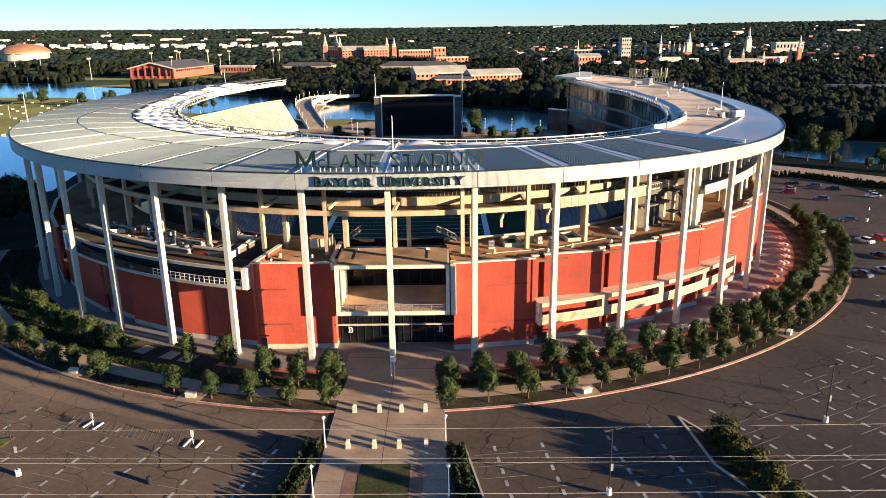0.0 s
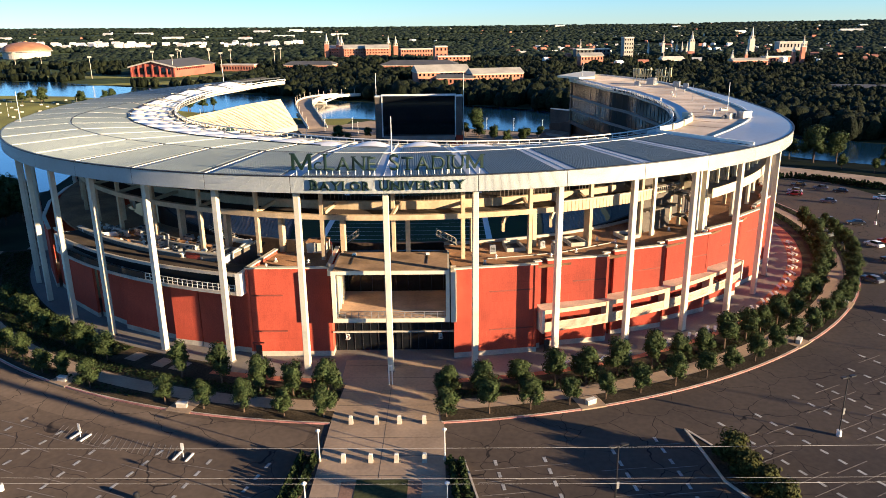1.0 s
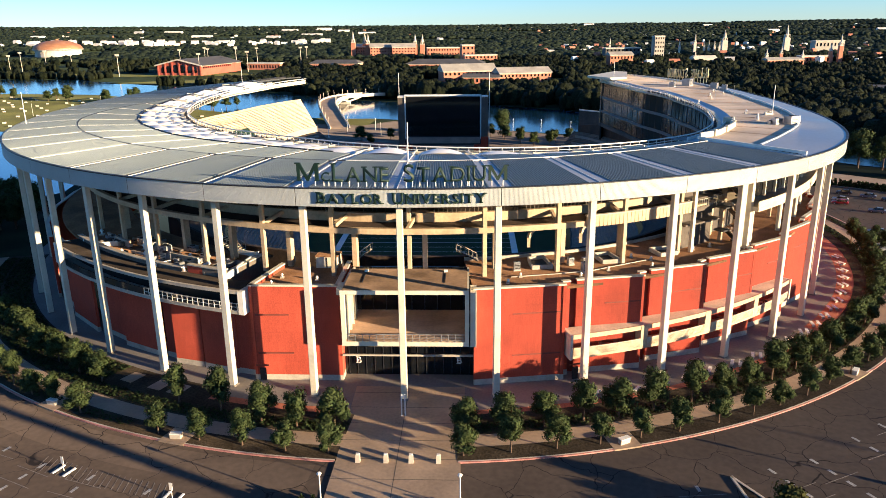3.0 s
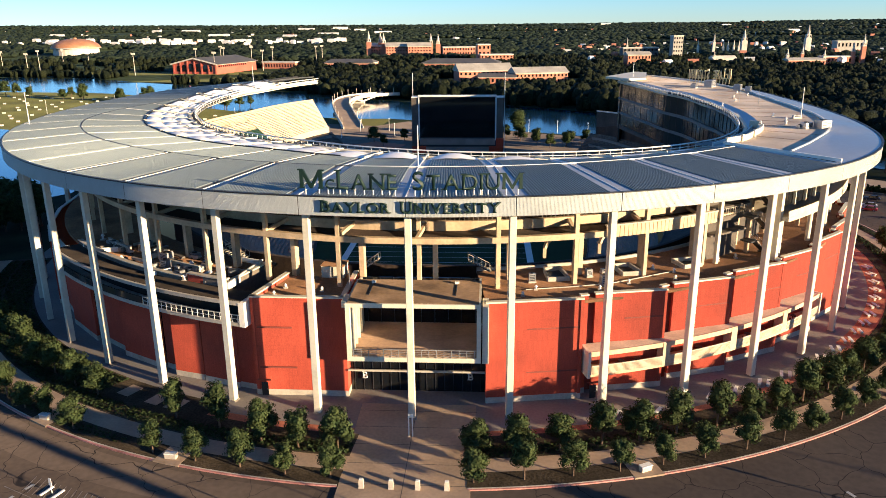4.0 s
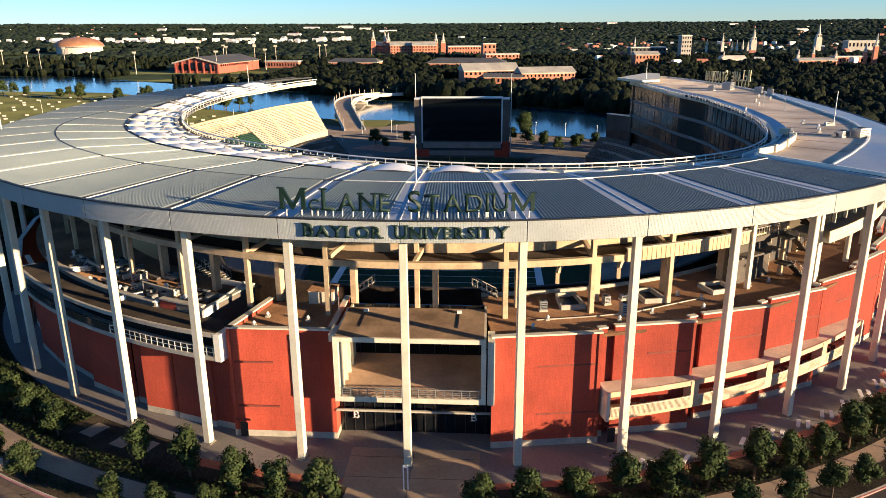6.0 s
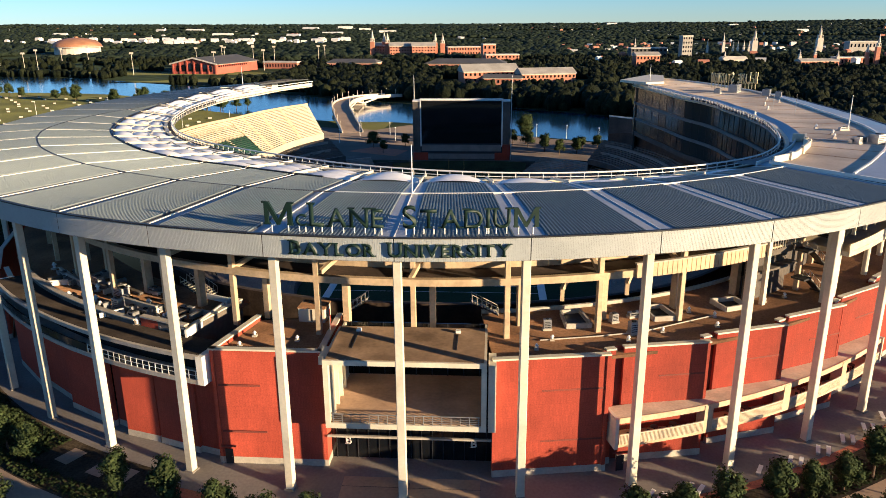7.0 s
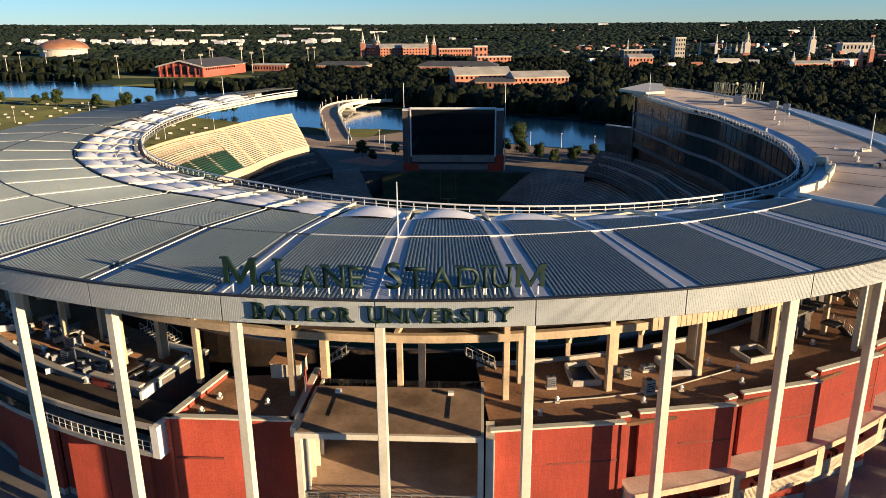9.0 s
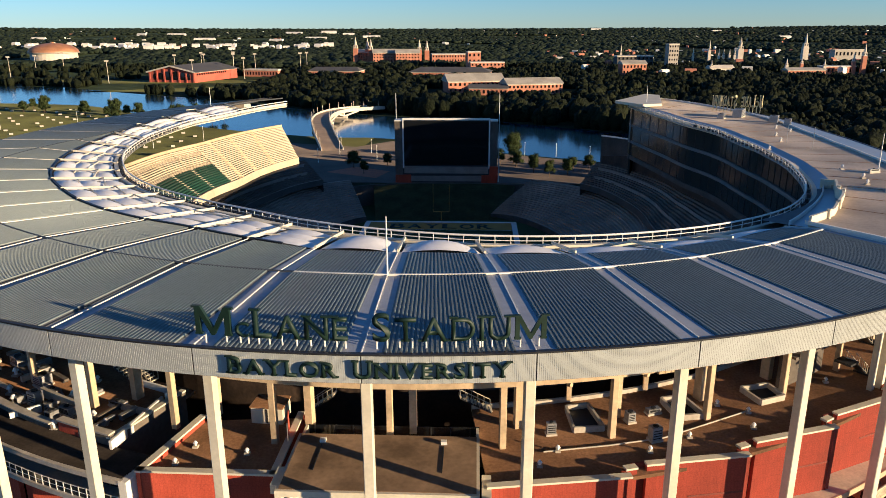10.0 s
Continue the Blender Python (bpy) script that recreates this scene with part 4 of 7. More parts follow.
part("paint", Shell().span(AX - 24.3, AX + 24.3, FIELD[1] - 9.1, FIELD[1] - 0.25, -8.0, -7.985), M_GOLD, end)
x = AX - 17
for ch in "BAYLOR":
    me, x0, wd = letter_mesh(ch, 5.6, 0.02, M_GREEN, 0.03)
    shared("letter", me, end, Matrix.Translation((x, FIELD[1] - 7.6, -7.98)) @ Matrix.Diagonal((5.0 / wd, 1, 1, 1)) @ Matrix.Translation((-x0, 0, 0)))
    x += 5.9
goal = thing("goal_post", "slim yellow goal post behind the end zone", "goal post", at=(AX, 303.5, -8.0))
s = Shell().rod((0, 0, 0), (0, 0, 3.05), 0.15).rod((-2.8, 0, 3.05), (2.8, 0, 3.05), 0.1).rod((-2.8, 0, 3.05), (-2.8, 0, 13), 0.06).rod((2.8, 0, 3.05), (2.8, 0, 13), 0.06)
part("posts", s, M_GOLD, goal)

LOW = knots([(-168, 103), (-163, 100.5), (-157, 95), (-152, 85), (-140, 65), (-131, 54), (-118, 45), (-105, 40), (-90, 37), (-60, 38), (-35, 40), (0, 38), (35, 40), (60, 38), (90, 37), (105, 40), (118, 45), (131, 54), (150, 76), (160, 91), (167, 101.5), (174, 103)], 5)
MID = knots([(-168, 122), (-157, 115.5), (-152, 111), (-146, 102), (-129, 79), (-118, 68), (-105, 61), (-90, 56), (-60, 56), (-35, 58), (0, 56), (35, 58), (60, 56), (90, 55), (105, 58), (118, 64), (129, 73), (146, 97), (152, 107), (157, 112), (168, 120)], 6)


def tiers(r_front, r_back, z0, z1, n, phis, skew=(0, 0)):
    """Stepped seating between two curves; skew turns its two ends inwards at the back, in degrees."""
    s = Shell()
    prof = []
    for i in range(n):
        prof += [(i / n, i / n), (i / n + 0.001, (i + 1) / n)]
    prof += [(1.0, 1.0)]
    rows = []
    for p in phis:
        turn = skew[0] * max(-p - 100, 0) / (-phis[0] - 100) if p < 0 else -skew[1] * max(p - 100, 0) / (phis[-1] - 100)
        top = z1(p) if callable(z1) else z1
        rows.append([ring(r_front(p + turn * u) + (r_back(p + turn * u) - r_front(p + turn * u)) * u, p + turn * u, z0 + (top - z0) * v) for u, v in prof])
    s.loft(rows)
    return s


bowl = thing("seating_bowl", "grey lower seating bowl in deep shade", "seating", kind="structure")
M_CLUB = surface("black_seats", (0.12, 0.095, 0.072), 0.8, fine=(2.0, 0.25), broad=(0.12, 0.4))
M_AISLE = surface("grey_aisle_wall", (0.27, 0.23, 0.19), 0.8, fine=(2.0, 0.1), broad=(0.3, 0.2))
DEPTH = knots([(-160, 13), (-120, 16), (-95, 13), (-60, 11), (60, 11), (95, 14), (120, 14), (160, 13)], 6)
MID_TOP = knots([(-160, 10.2), (-140, 11.2), (-110, 13), (110, 13), (140, 11.2), (160, 10.2)], 8)
MID_BACK = lambda p: MID(p) + DEPTH(p)
LOW_BACK = lambda p: MID(p) + 8.5 * min(max((abs(p) - 125) / 30, 0), 1) - 1.6
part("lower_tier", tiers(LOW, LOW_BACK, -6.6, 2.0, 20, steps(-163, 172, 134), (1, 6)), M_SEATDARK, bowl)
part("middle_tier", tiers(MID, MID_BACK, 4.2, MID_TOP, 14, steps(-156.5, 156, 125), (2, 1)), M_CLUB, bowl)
part("tier_wall", Shell().slab(lambda p: MID(p) - 0.5, MID, 3.0, 4.9, steps(-156.4, 155.9, 126)), M_DARK, bowl)
part("tier_underside", Shell().loft([[ring(MID(p) - 0.4, p, 3.1), ring(MID(p) + 9, p, 1.9)] for p in steps(-155, 155, 100)]), M_DARK, bowl)
part("field_wall", Shell().slab(lambda p: LOW(p) - 0.4, LOW, -8.0, -6.2, steps(-163, 172, 132)), M_DARK, bowl)
BACK_TOP = knots([(-154, 10.4), (-146, 13.5), (-138, 15.6), (-95, 15.6), (-94, 13.2), (60, 13.2), (61, 15.4), (148, 15.4), (154, 13)])
part("end_retaining_wall", Shell().slab(lambda p: PIT(180 - abs(180 - p)), lambda p: PIT(180 - abs(180 - p)) + 0.5, -8.3, 0.02, steps(140, 220, 80)), M_DARK, bowl)
# back wall coloured dark in place of the shade in the void
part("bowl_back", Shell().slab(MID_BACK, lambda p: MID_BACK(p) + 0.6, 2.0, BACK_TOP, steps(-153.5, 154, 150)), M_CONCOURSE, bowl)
for side in (-1, 1):
    for f in (0.36, 0.7):
        row = lambda p: MID(p) + DEPTH(p) * f
        part("aisle_wall", Shell().slab(lambda p: row(p) - 0.1, lambda p: row(p) + 0.1, lambda p: 4.2 + (MID_TOP(p) - 4.2) * f, lambda p: 5.2 + (MID_TOP(p) - 4.2) * f, steps(side * 92, side * 154, 40)), M_AISLE, bowl)
    part("wall_cap", Shell().slab(lambda p: MID(p) - 0.3, lambda p: MID(p) + 0.05, 4.9, 5.05, steps(side * 92, side * 156, 40)), M_AISLE, bowl)
    for q in (98, 104, 110, 116, 122, 128, 134, 140, 146, 152, 158):
        s = Shell()
        a, b = LOW(side * q), LOW_BACK(side * q)
        for i in range(20):
            s.box(ring(a + (b - a) * (i + 0.5) / 20, side * q, -6.6 + 8.6 * (i + 1) / 20 + 0.04), (0.9, 0.6, 0.08), side * q)
        part("aisle", s, M_AISLE, bowl)
    s = Shell()
    n, e, k = 14, (156.45 if side < 0 else 155.95), (2 if side < 0 else 1)
    for i in range(n):
        q0, q1 = side * (e - k * i / n), side * (e - k * (i + 1) / n)
        x0, y0, _ = ring(MID(q0) + DEPTH(q0) * i / n, q0)
        x1, y1, _ = ring(MID(q1) + DEPTH(q1) * (i + 1) / n, q1)
        z = 4.2 + (MID_TOP(e) - 4.2) * (i + 1) / n
        s.add([(x0, y0, -0.2), (x1, y1, -0.2), (x1, y1, z), (x0, y0, z)], [(0, 1, 2, 3)])
    part("end_wall", s, M_DARK, bowl, mend=False)

# upper deck on the shaded side of the city, lit by the evening sun
upper = thing("upper_deck", "pale sunlit upper seating deck with a green seat section", "seating", kind="structure")
UF = knots([(-149, 93.3), (-128.7, 71.5), (-105, 60.9), (-90, 58.5), (-60, 57.0)], 8)
UB = lambda p: UF(p) + 16.5
Z0U, Z1U = 16.8, 25.0
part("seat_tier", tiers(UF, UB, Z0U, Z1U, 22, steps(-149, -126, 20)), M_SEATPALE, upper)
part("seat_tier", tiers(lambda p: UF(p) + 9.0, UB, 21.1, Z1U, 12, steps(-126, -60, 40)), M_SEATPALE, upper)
part("seat_tier", tiers(UF, lambda p: UF(p) + 9.0, Z0U, 21.1, 11, steps(-126, -60, 40)), M_SEATGREEN, upper, "green seat section")
part("front_wall", Shell().slab(lambda p: UF(p) - 0.4, lambda p: UF(p) - 0.02, 15.2, 17.3, steps(-149, -60, 61)), M_SEATPALE, upper)
part("deck_back", Shell().slab(lambda p: UF(p) + 16.5, lambda p: UF(p) + 17.0, 13.0, 25.8, steps(-149, -60, 61)), M_BEIGE, upper)
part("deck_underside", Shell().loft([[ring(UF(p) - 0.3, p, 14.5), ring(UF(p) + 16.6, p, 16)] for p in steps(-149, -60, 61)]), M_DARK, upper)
s = Shell()
for i in range(22):
    u, z = (i + 0.72) / 22, Z0U + (Z1U - Z0U) * (i + 1) / 22
    s.slab(lambda p: UF(p) + 16.5 * (u - 0.014), lambda p: UF(p) + 16.5 * (u + 0.014), z, z + 0.03, steps(-148.5, -62, 40))
part("foot_gap", s, M_DARK, upper, mend=False)
s = Shell()
for p in (-72, -80, -88, -96, -104, -112, -119, -126):
    for i in range(22):
        u = (i + 0.5) / 22
        s.box(ring(UF(p) + 16.4 * u, p, Z0U + (Z1U - Z0U) * (i + 1) / 22 + 0.05), (0.9, 0.75, 0.12), p)
part("aisle", s, M_SEATPALE, upper)
s = Shell()
for p in (-130, -136, -142):
    for i in range(22):
        u = (i + 0.5) / 22
        s.box(ring(UF(p) + 16.8 * u, p, Z0U + (Z1U - Z0U) * u + 0.3), (1.2, 0.5, 0.3), p)
part("aisle_steps", s, M_BEIGE, upper)

# suites on the sunny side: three glazed storeys below the roof
suites = thing("suite_tower", "dark glazed suite storeys facing the field", "building", kind="structure")
M_SPANDREL = surface("grey_spandrel", (0.13, 0.135, 0.135), 0.7, fine=(2.0, 0.1), broad=(0.3, 0.2))
ph = steps(50, 148, 70)
for z0, z1, m, nm in ((15.0, 16.4, M_DARK, "spandrel"), (16.4, 20.4, M_GLASSB, "glazing"), (20.4, 21.2, M_SPANDREL, "spandrel"), (21.2, 25.6, M_GLASSB, "glazing"), (25.6, 26.4, M_SPANDREL, "spandrel"), (26.4, 31.8, M_GLASSB, "glazing")):
    part(nm, Shell().slab(lambda p: R_IN(p) + (1.6 if nm == "spandrel" else 2.0), lambda p: R_IN(p) + 4.0, z0, z1, ph), m, suites)
m_me = Shell().box((0, 0, 7.8), (0.07, 0.1, 15.6)).mesh("suite_mullion", M_BLACK)
for i in range(34):
    p = 50 + 97 * i / 33
    shared("suite_mullion", m_me, suites, pose(*ring(R_IN(p) + 1.95, p, 16.2), 0, 0, p))
part("end_wall", Shell().prism([pol(R_IN(147) + 2, 147), pol(R_OUT(147) - 3, 147), pol(R_OUT(147) - 3, 147.3), pol(R_IN(147) + 2, 147.3)], 0, 31.5), M_GLASSB, suites)

# plaza grey taken darker to stand in for the shadow over it
M_PLAZA = surface("shade_dark_paving", (0.125, 0.1, 0.08), 0.9, fine=(1.5, 0.15), broad=(0.1, 0.3), spec=0.2)
# scoreboard
board = thing("scoreboard", "huge dark video scoreboard on brick base behind the end zone", "scoreboard", at=(-11.7, 331.0, 0))
part("base", Shell().span(-13.5, 13.5, -1.2, 3.2, -8.0, 3.0), M_DARK, board)
for x in (-19.4, 13.4):
    part("brick_pier", Shell().span(x, x + 6.0, -1.5, 3.5, -8.0, 3.0), M_BRICK, board, "red brick pier")
for x in (-19.4, 16.55):
    part("brick_wing", Shell().span(x, x + 2.85, -1.2, 2.9, 3.0, 23.3), M_SOFFIT, board)
part("housing", Shell().span(-16.5, 16.5, -1.0, 2.8, 3.0, 23.6), M_BLACK, board)
part("screen", Shell().span(-16.0, 16.0, -1.35, -1.0, 6.9, 23.4), M_GLASS, board)
s = Shell().span(-16.5, -16.0, -1.6, -1.0, 5.6, 24.4).span(16.0, 16.5, -1.6, -1.0, 5.6, 24.4).span(-16.5, 16.5, -1.7, -0.6, 23.8, 24.5)
part("screen_frame", s, M_WHITE, board)
part("lower_band", Shell().span(-16.0, 16.0, -1.5, -1.0, 3.6, 6.2), M_AISLE, board)
part("brick_return", Shell().span(16.4, 19.6, -2.2, -1.25, 2.2, 6.4), M_BRICK, board)
# black panels on the solid base, painted in for the openings' dark insides
for x in (-9.5, -2.6, 4.0, 9.6):
    part("base_opening", Shell().span(x - 2.2, x + 2.2, -1.26, -1.2, -5.0, -1.6), M_BLACK, board)
part("base_band", Shell().span(-13.5, 13.5, -1.5, -1.2, 0.6, 2.6), M_AISLE, board)
part("wing_top", Shell().span(-19.4, -16.6, -1.4, 2.8, 23.3, 23.8), M_WHITE, board)
part("wing_top", Shell().span(16.6, 19.4, -1.4, 2.8, 23.3, 23.8), M_WHITE, board)
for x in (-18.9, 19.9):
    fp = thing("flag_pole", "tall slim white flag pole beside the scoreboard", "flag pole", "scoreboard poles", at=(-11.7 + x, 331.5, 0))
    part("pole", Shell().rod((0, 0, -2), (0, 0, 33.5), 0.2, 0.1), M_WHITE, fp)
tagged(part("plaza", Shell().prism([(-120, 330), (112, 328), (64, 367), (0, 404), (-44, 436), (-60, 416), (-110, 432), (-140, 430)], -0.5, 0.0), M_PLAZA), "grey paved plaza behind the scoreboard", "plaza", kind="structure")
tagged(part("brick_paving", Shell().prism([(-62, 350), (-40, 338), (-36, 352), (-52, 362)], -0.2, 0.02), M_BRICKPAVE), "red brick plaza paving", "pavement", kind="structure")
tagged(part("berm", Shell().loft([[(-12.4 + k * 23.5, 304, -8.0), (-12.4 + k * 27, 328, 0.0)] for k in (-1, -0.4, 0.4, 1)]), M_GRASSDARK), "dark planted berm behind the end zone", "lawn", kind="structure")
fp = thing("roof_flag_pole", "slim white pole standing on the roof", "flag pole", at=ring(80.2, 0, 32.8))
part("pole", Shell().rod((0, 0, 0), (0, 0, 6.2), 0.11, 0.06), M_WHITE, fp)
for p, r, h in ((-72, 96, 7), (-136, 106, 7), (73.2, 81.3, 7), (144, 106, 7)):
    fp = thing("roof_flag_pole", "slim white pole standing on the roof", "flag pole", at=ring(r, p, 32.6))
    part("pole", Shell().rod((0, 0, 0), (0, 0, h), 0.12, 0.06), M_WHITE, fp)

# far corner of the stand below the suites
stand = thing("corner_wall", "dark corner wall with a pale coping beside the suites", "wall", kind="structure")
part("coping", Shell().bar((49, 346, 15.9), (61, 333, 15.9), 0.4, 0.5), M_WHITE, stand)
part("wall", Shell().prism([(49, 346), (61, 333), (61.4, 333.4), (49.4, 346.4)], 0.0, 15.6), M_DARK, stand)

# dark floodlights and loudspeakers hung along the roof's inner edge
lamp_me = Shell().box((0, 0, -0.35), (0.9, 0.5, 0.6)).box((0, 0, 0.1), (0.1, 0.1, 0.5)).mesh("housing", M_BLACK)
for i in range(62):
    p = -118 + 100 * i / 61
    fl = thing("floodlight", "dark floodlight box hung along the roof edge", "floodlight", "roof edge floodlights", at=ring(R_IN(p) - 0.1, p, 33.0 + DIP(p)), rz=p)
    shared("housing", lamp_me, fl)
for i in range(30):
    p = 52 + 70 * i / 29
    fl = thing("floodlight", "dark floodlight box hung along the roof edge", "floodlight", "roof edge floodlights", at=ring(R_IN(p) - 0.1, p, 33.0 + DIP(p)), rz=p)
    shared("housing", lamp_me, fl)

# ---- trees ----
rng = random.Random(7)


def leaf_crown(seed, height, radius, squash, leaves, size):
    """Many small leaf cards spread through uneven lobes."""
    r = random.Random(seed)
    s = Shell()
    lobes = []
    for i in range(18):
        a = r.uniform(0, 6.283)
        up = r.uniform(-0.75, 0.95)
        d = radius * r.uniform(0.1, 0.75) * (1 - 0.55 * max(up, 0))
        lobes.append((Vector((d * math.cos(a), d * math.sin(a), height + up * radius * squash)), radius * r.uniform(0.28, 0.52)))
    for i in range(leaves):
        c, rad = lobes[i % len(lobes)]
        n = Vector((r.gauss(0, 1), r.gauss(0, 1), r.gauss(0, 1))).normalized()
        p = c + Vector((n.x, n.y, n.z * squash)) * rad * r.uniform(0.3, 1.25)
        t = n.orthogonal().normalized()
        t = (Matrix.Rotation(r.uniform(0, 6.28), 3, n) @ t + n * r.uniform(-0.5, 0.5)).normalized()
        b = n.cross(t).normalized()
        k = size * r.uniform(0.6, 1.3)
        s.add([p + t * k, p + b * k * 0.7, p - t * k, p - b * k * 0.7], [(0, 1, 2, 3)])
    return s


def trunk_mesh(seed, height, girth):
    r = random.Random(seed)
    s = Shell().rod((0, 0, -0.1), (0, 0, height), girth, girth * 0.55, 7)
    for i in range(5):
        a = i * 1.256 + r.uniform(-0.3, 0.3)
        s.rod((0, 0, height * 0.75), (1.0 * math.cos(a), 1.0 * math.sin(a), height + 0.9), girth * 0.45, girth * 0.15, 5)
    return s


TREES = []
for i in range(4):
    TREES.append((leaf_crown(20 + i, 3.35, 1.85, 1.0, 5200, 0.15).mesh("crown", M_LEAF, mend=False), trunk_mesh(30 + i, 2.3, 0.14).mesh("trunk", M_BARK)))


def tree(x, y, z, scale, label, group):
    c, t = TREES[rng.randrange(4)]
    ob = thing("tree", label, "tree", group, at=(x, y, z), rz=rng.uniform(0, 360))
    ob.scale = (scale * 1.1, scale * 1.1, scale * rng.uniform(0.9, 1.05))
    shared("crown", c, ob)
    shared("trunk", t, ob)


# two rows: along the kerb, and at the outer edge of the concourse bed
LEFT_KERB = (-4.3, -7.6, -10.6, -13.7, -17.1, -24.6, -27.8, -30.6, -33.6, -36.9, -40.6, -44.5, -48.5)
LEFT_BED = (-4.6, -7.6, -10.7, -14.8, -18.7, -27.4, -31.0, -34.3, -37.6, -41.2, -44.6, -48.0)
for p in LEFT_KERB + tuple(4.8 + 3.1 * i for i in range(26)):
    tree(*ring(111.2 + rng.uniform(-0.25, 0.25), p + rng.uniform(-0.2, 0.2), 0.05), rng.uniform(0.8, 0.97), "young green street tree in a mulch strip by the kerb", "ring trees")
for p in LEFT_BED + tuple(4.9 + 3.08 * i for i in range(26)):
    tree(*ring((105.2 if p > -12 else 103.4) + rng.uniform(-0.3, 0.3), p + rng.uniform(-0.25, 0.25), 0.05), rng.uniform(0.95, 1.18), "young green tree in a mulch bed by the concourse", "ring trees")

# an unseen slim tree, added beside the lot to cast the long forecourt shadow
c, t = TREES[1]
shadow_tree = thing("tree", "unseen tall slim tree added beside the parking lot to cast a shadow", "tree", at=(47.0, 50.8, -0.15))
shadow_tree.scale = (0.55, 0.55, 4.4)
shared("crown", c, shadow_tree)
shared("trunk", t, shadow_tree)

# ---- far woods, one sheet of crowns ----
def ball(n_sub):
    bm = bmesh.new()
    bmesh.ops.create_icosphere(bm, subdivisions=n_sub, radius=1.0)
    v = np.array([q.co[:] for q in bm.verts])
    f = [tuple(q.index for q in face.verts) for face in bm.faces]
    bm.free()
    return v, f


def inside_river(x, y):
    xs = [q[0] for q in near]
    return np.interp(x, xs, [q[1] for q in near]) - 6 < y < np.interp(x, [q[0] for q in far], [q[1] for q in far]) + 4


def clear(x, y, boxes):
    return any(x0 < x < x1 and y0 < y < y1 for x0, x1, y0, y1 in boxes)


CLEAR = [(-400, -215, 720, 960), (-215, -60, 1190, 1330), (-50, 90, 660, 775), (-870, -730, 1250, 1520), (-100, 70, 1050, 1130), (330, 480, 900, 1030), (170, 215, 960, 1030), (-640, -215, 840, 900), (440, 640, 700, 800)]


def woods(name, spots, sub, seed, label, leaves):
    nr = np.random.RandomState(seed)
    v0, f0 = ball(sub)
    V, F = [], []
    n = len(v0)
    for i, (x, y, r, h) in enumerate(spots):
        v = v0 * (1 + nr.uniform(-0.2, 0.22, (n, 1)))
        V.append(v * (r, r, h) + (x, y, rise(math.hypot(x - CX, y - CY)) + h * 0.8))
        F += [tuple(q + i * n for q in f) for f in f0]
    s = Shell()
    s.v, s.f = np.concatenate(V).tolist(), F
    return tagged(part(name, s, leaves, smooth=True, mend=False), label, "trees", kind="stuff")


spots = []
r7 = random.Random(11)
while len(spots) < 17500:
    y = r7.uniform(330, 1150)
    x = r7.uniform(-0.7 * y - 40, 0.78 * y + 60)
    bank = np.interp(x, [q[0] for q in far], [q[1] for q in far])
    if inside_river(x, y) or y < bank or clear(x, y, CLEAR):
        continue
    if x < -230 and r7.random() < 0.72 and y > bank + 60:
        continue
    k = r7.uniform(0.75, 1.1) * (1.45 if y < bank + 45 and x > -70 else 1.0)
    spots.append((x, y, 4.4 * k, 4.9 * k))
    for q in range(4):
        spots.append((x + r7.uniform(-5, 5), y + r7.uniform(-5, 5), 2.3 * k * r7.uniform(0.7, 1.2), 4.1 * k * r7.uniform(0.75, 1.3)))
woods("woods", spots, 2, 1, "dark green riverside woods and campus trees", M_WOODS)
spots = []
while len(spots) < 27000:
    y = 1150 + 3600 * r7.random() ** 1.2
    x = r7.uniform(-0.75 * y, 0.75 * y)
    if clear(x, y, CLEAR) or (noise.noise(Vector((x * 0.003, y * 0.002, 0))) < -0.3):
        continue
    k = 1 + y / 4200
    spots.append((x, y, r7.uniform(4, 8) * k, r7.uniform(3.2, 6.0)))
woods("far_woods", spots, 1, 2, "dark distant woods with haze in their colour, reaching to the horizon", M_FARWOODS)

# ---- campus across the river ----
M_CAMPUS = surface("campus_brick", (0.46, 0.19, 0.11), 0.85, fine=(2.0, 0.15), broad=(0.1, 0.2))
M_CAMPUSDARK = surface("deep_red_brick", (0.42, 0.1, 0.06), 0.85, fine=(2.0, 0.15), broad=(0.1, 0.2))
M_ROOFGREY = surface("grey_roof", (0.4, 0.36, 0.29), 0.8, fine=(1.0, 0.1), broad=(0.1, 0.2))
M_ROOFDARK = surface("dark_roof", (0.09, 0.085, 0.08), 0.8, fine=(1.0, 0.1), broad=(0.1, 0.2))
M_STONE = surface("pale_stone", (0.6, 0.53, 0.42), 0.8, fine=(1.0, 0.08), broad=(0.1, 0.15))
M_COPPER = surface("copper_roof", (0.4, 0.19, 0.09), 0.6, metal=0.2, fine=(0.5, 0.1), broad=(0.05, 0.2))
M_PLAIN = surface("pale_stucco", (0.4, 0.36, 0.3), 0.85, fine=(0.5, 0.1), broad=(0.02, 0.3))


def hip(x0, x1, y0, y1, z0, z1, over=1.0, inset=0.0):
    """A gable (inset 0) or hip roof with its ridge along x, with thickness at the eaves."""
    ym = (y0 + y1) / 2
    x0, x1, y0, y1 = x0 - over, x1 + over, y0 - over, y1 + over
    s = Shell()
    s.add([(x0, y0, z0), (x1, y0, z0), (x1, y1, z0), (x0, y1, z0), (x0, y0, z0 + 0.4), (x1, y0, z0 + 0.4), (x1, y1, z0 + 0.4), (x0, y1, z0 + 0.4), (x0 + inset, ym, z1), (x1 - inset, ym, z1)],
          [(3, 2, 1, 0), (0, 1, 5, 4), (1, 2, 6, 5), (2, 3, 7, 6), (3, 0, 4, 7), (4, 5, 9, 8), (6, 7, 8, 9), (4, 8, 7), (5, 6, 9)])
    return s


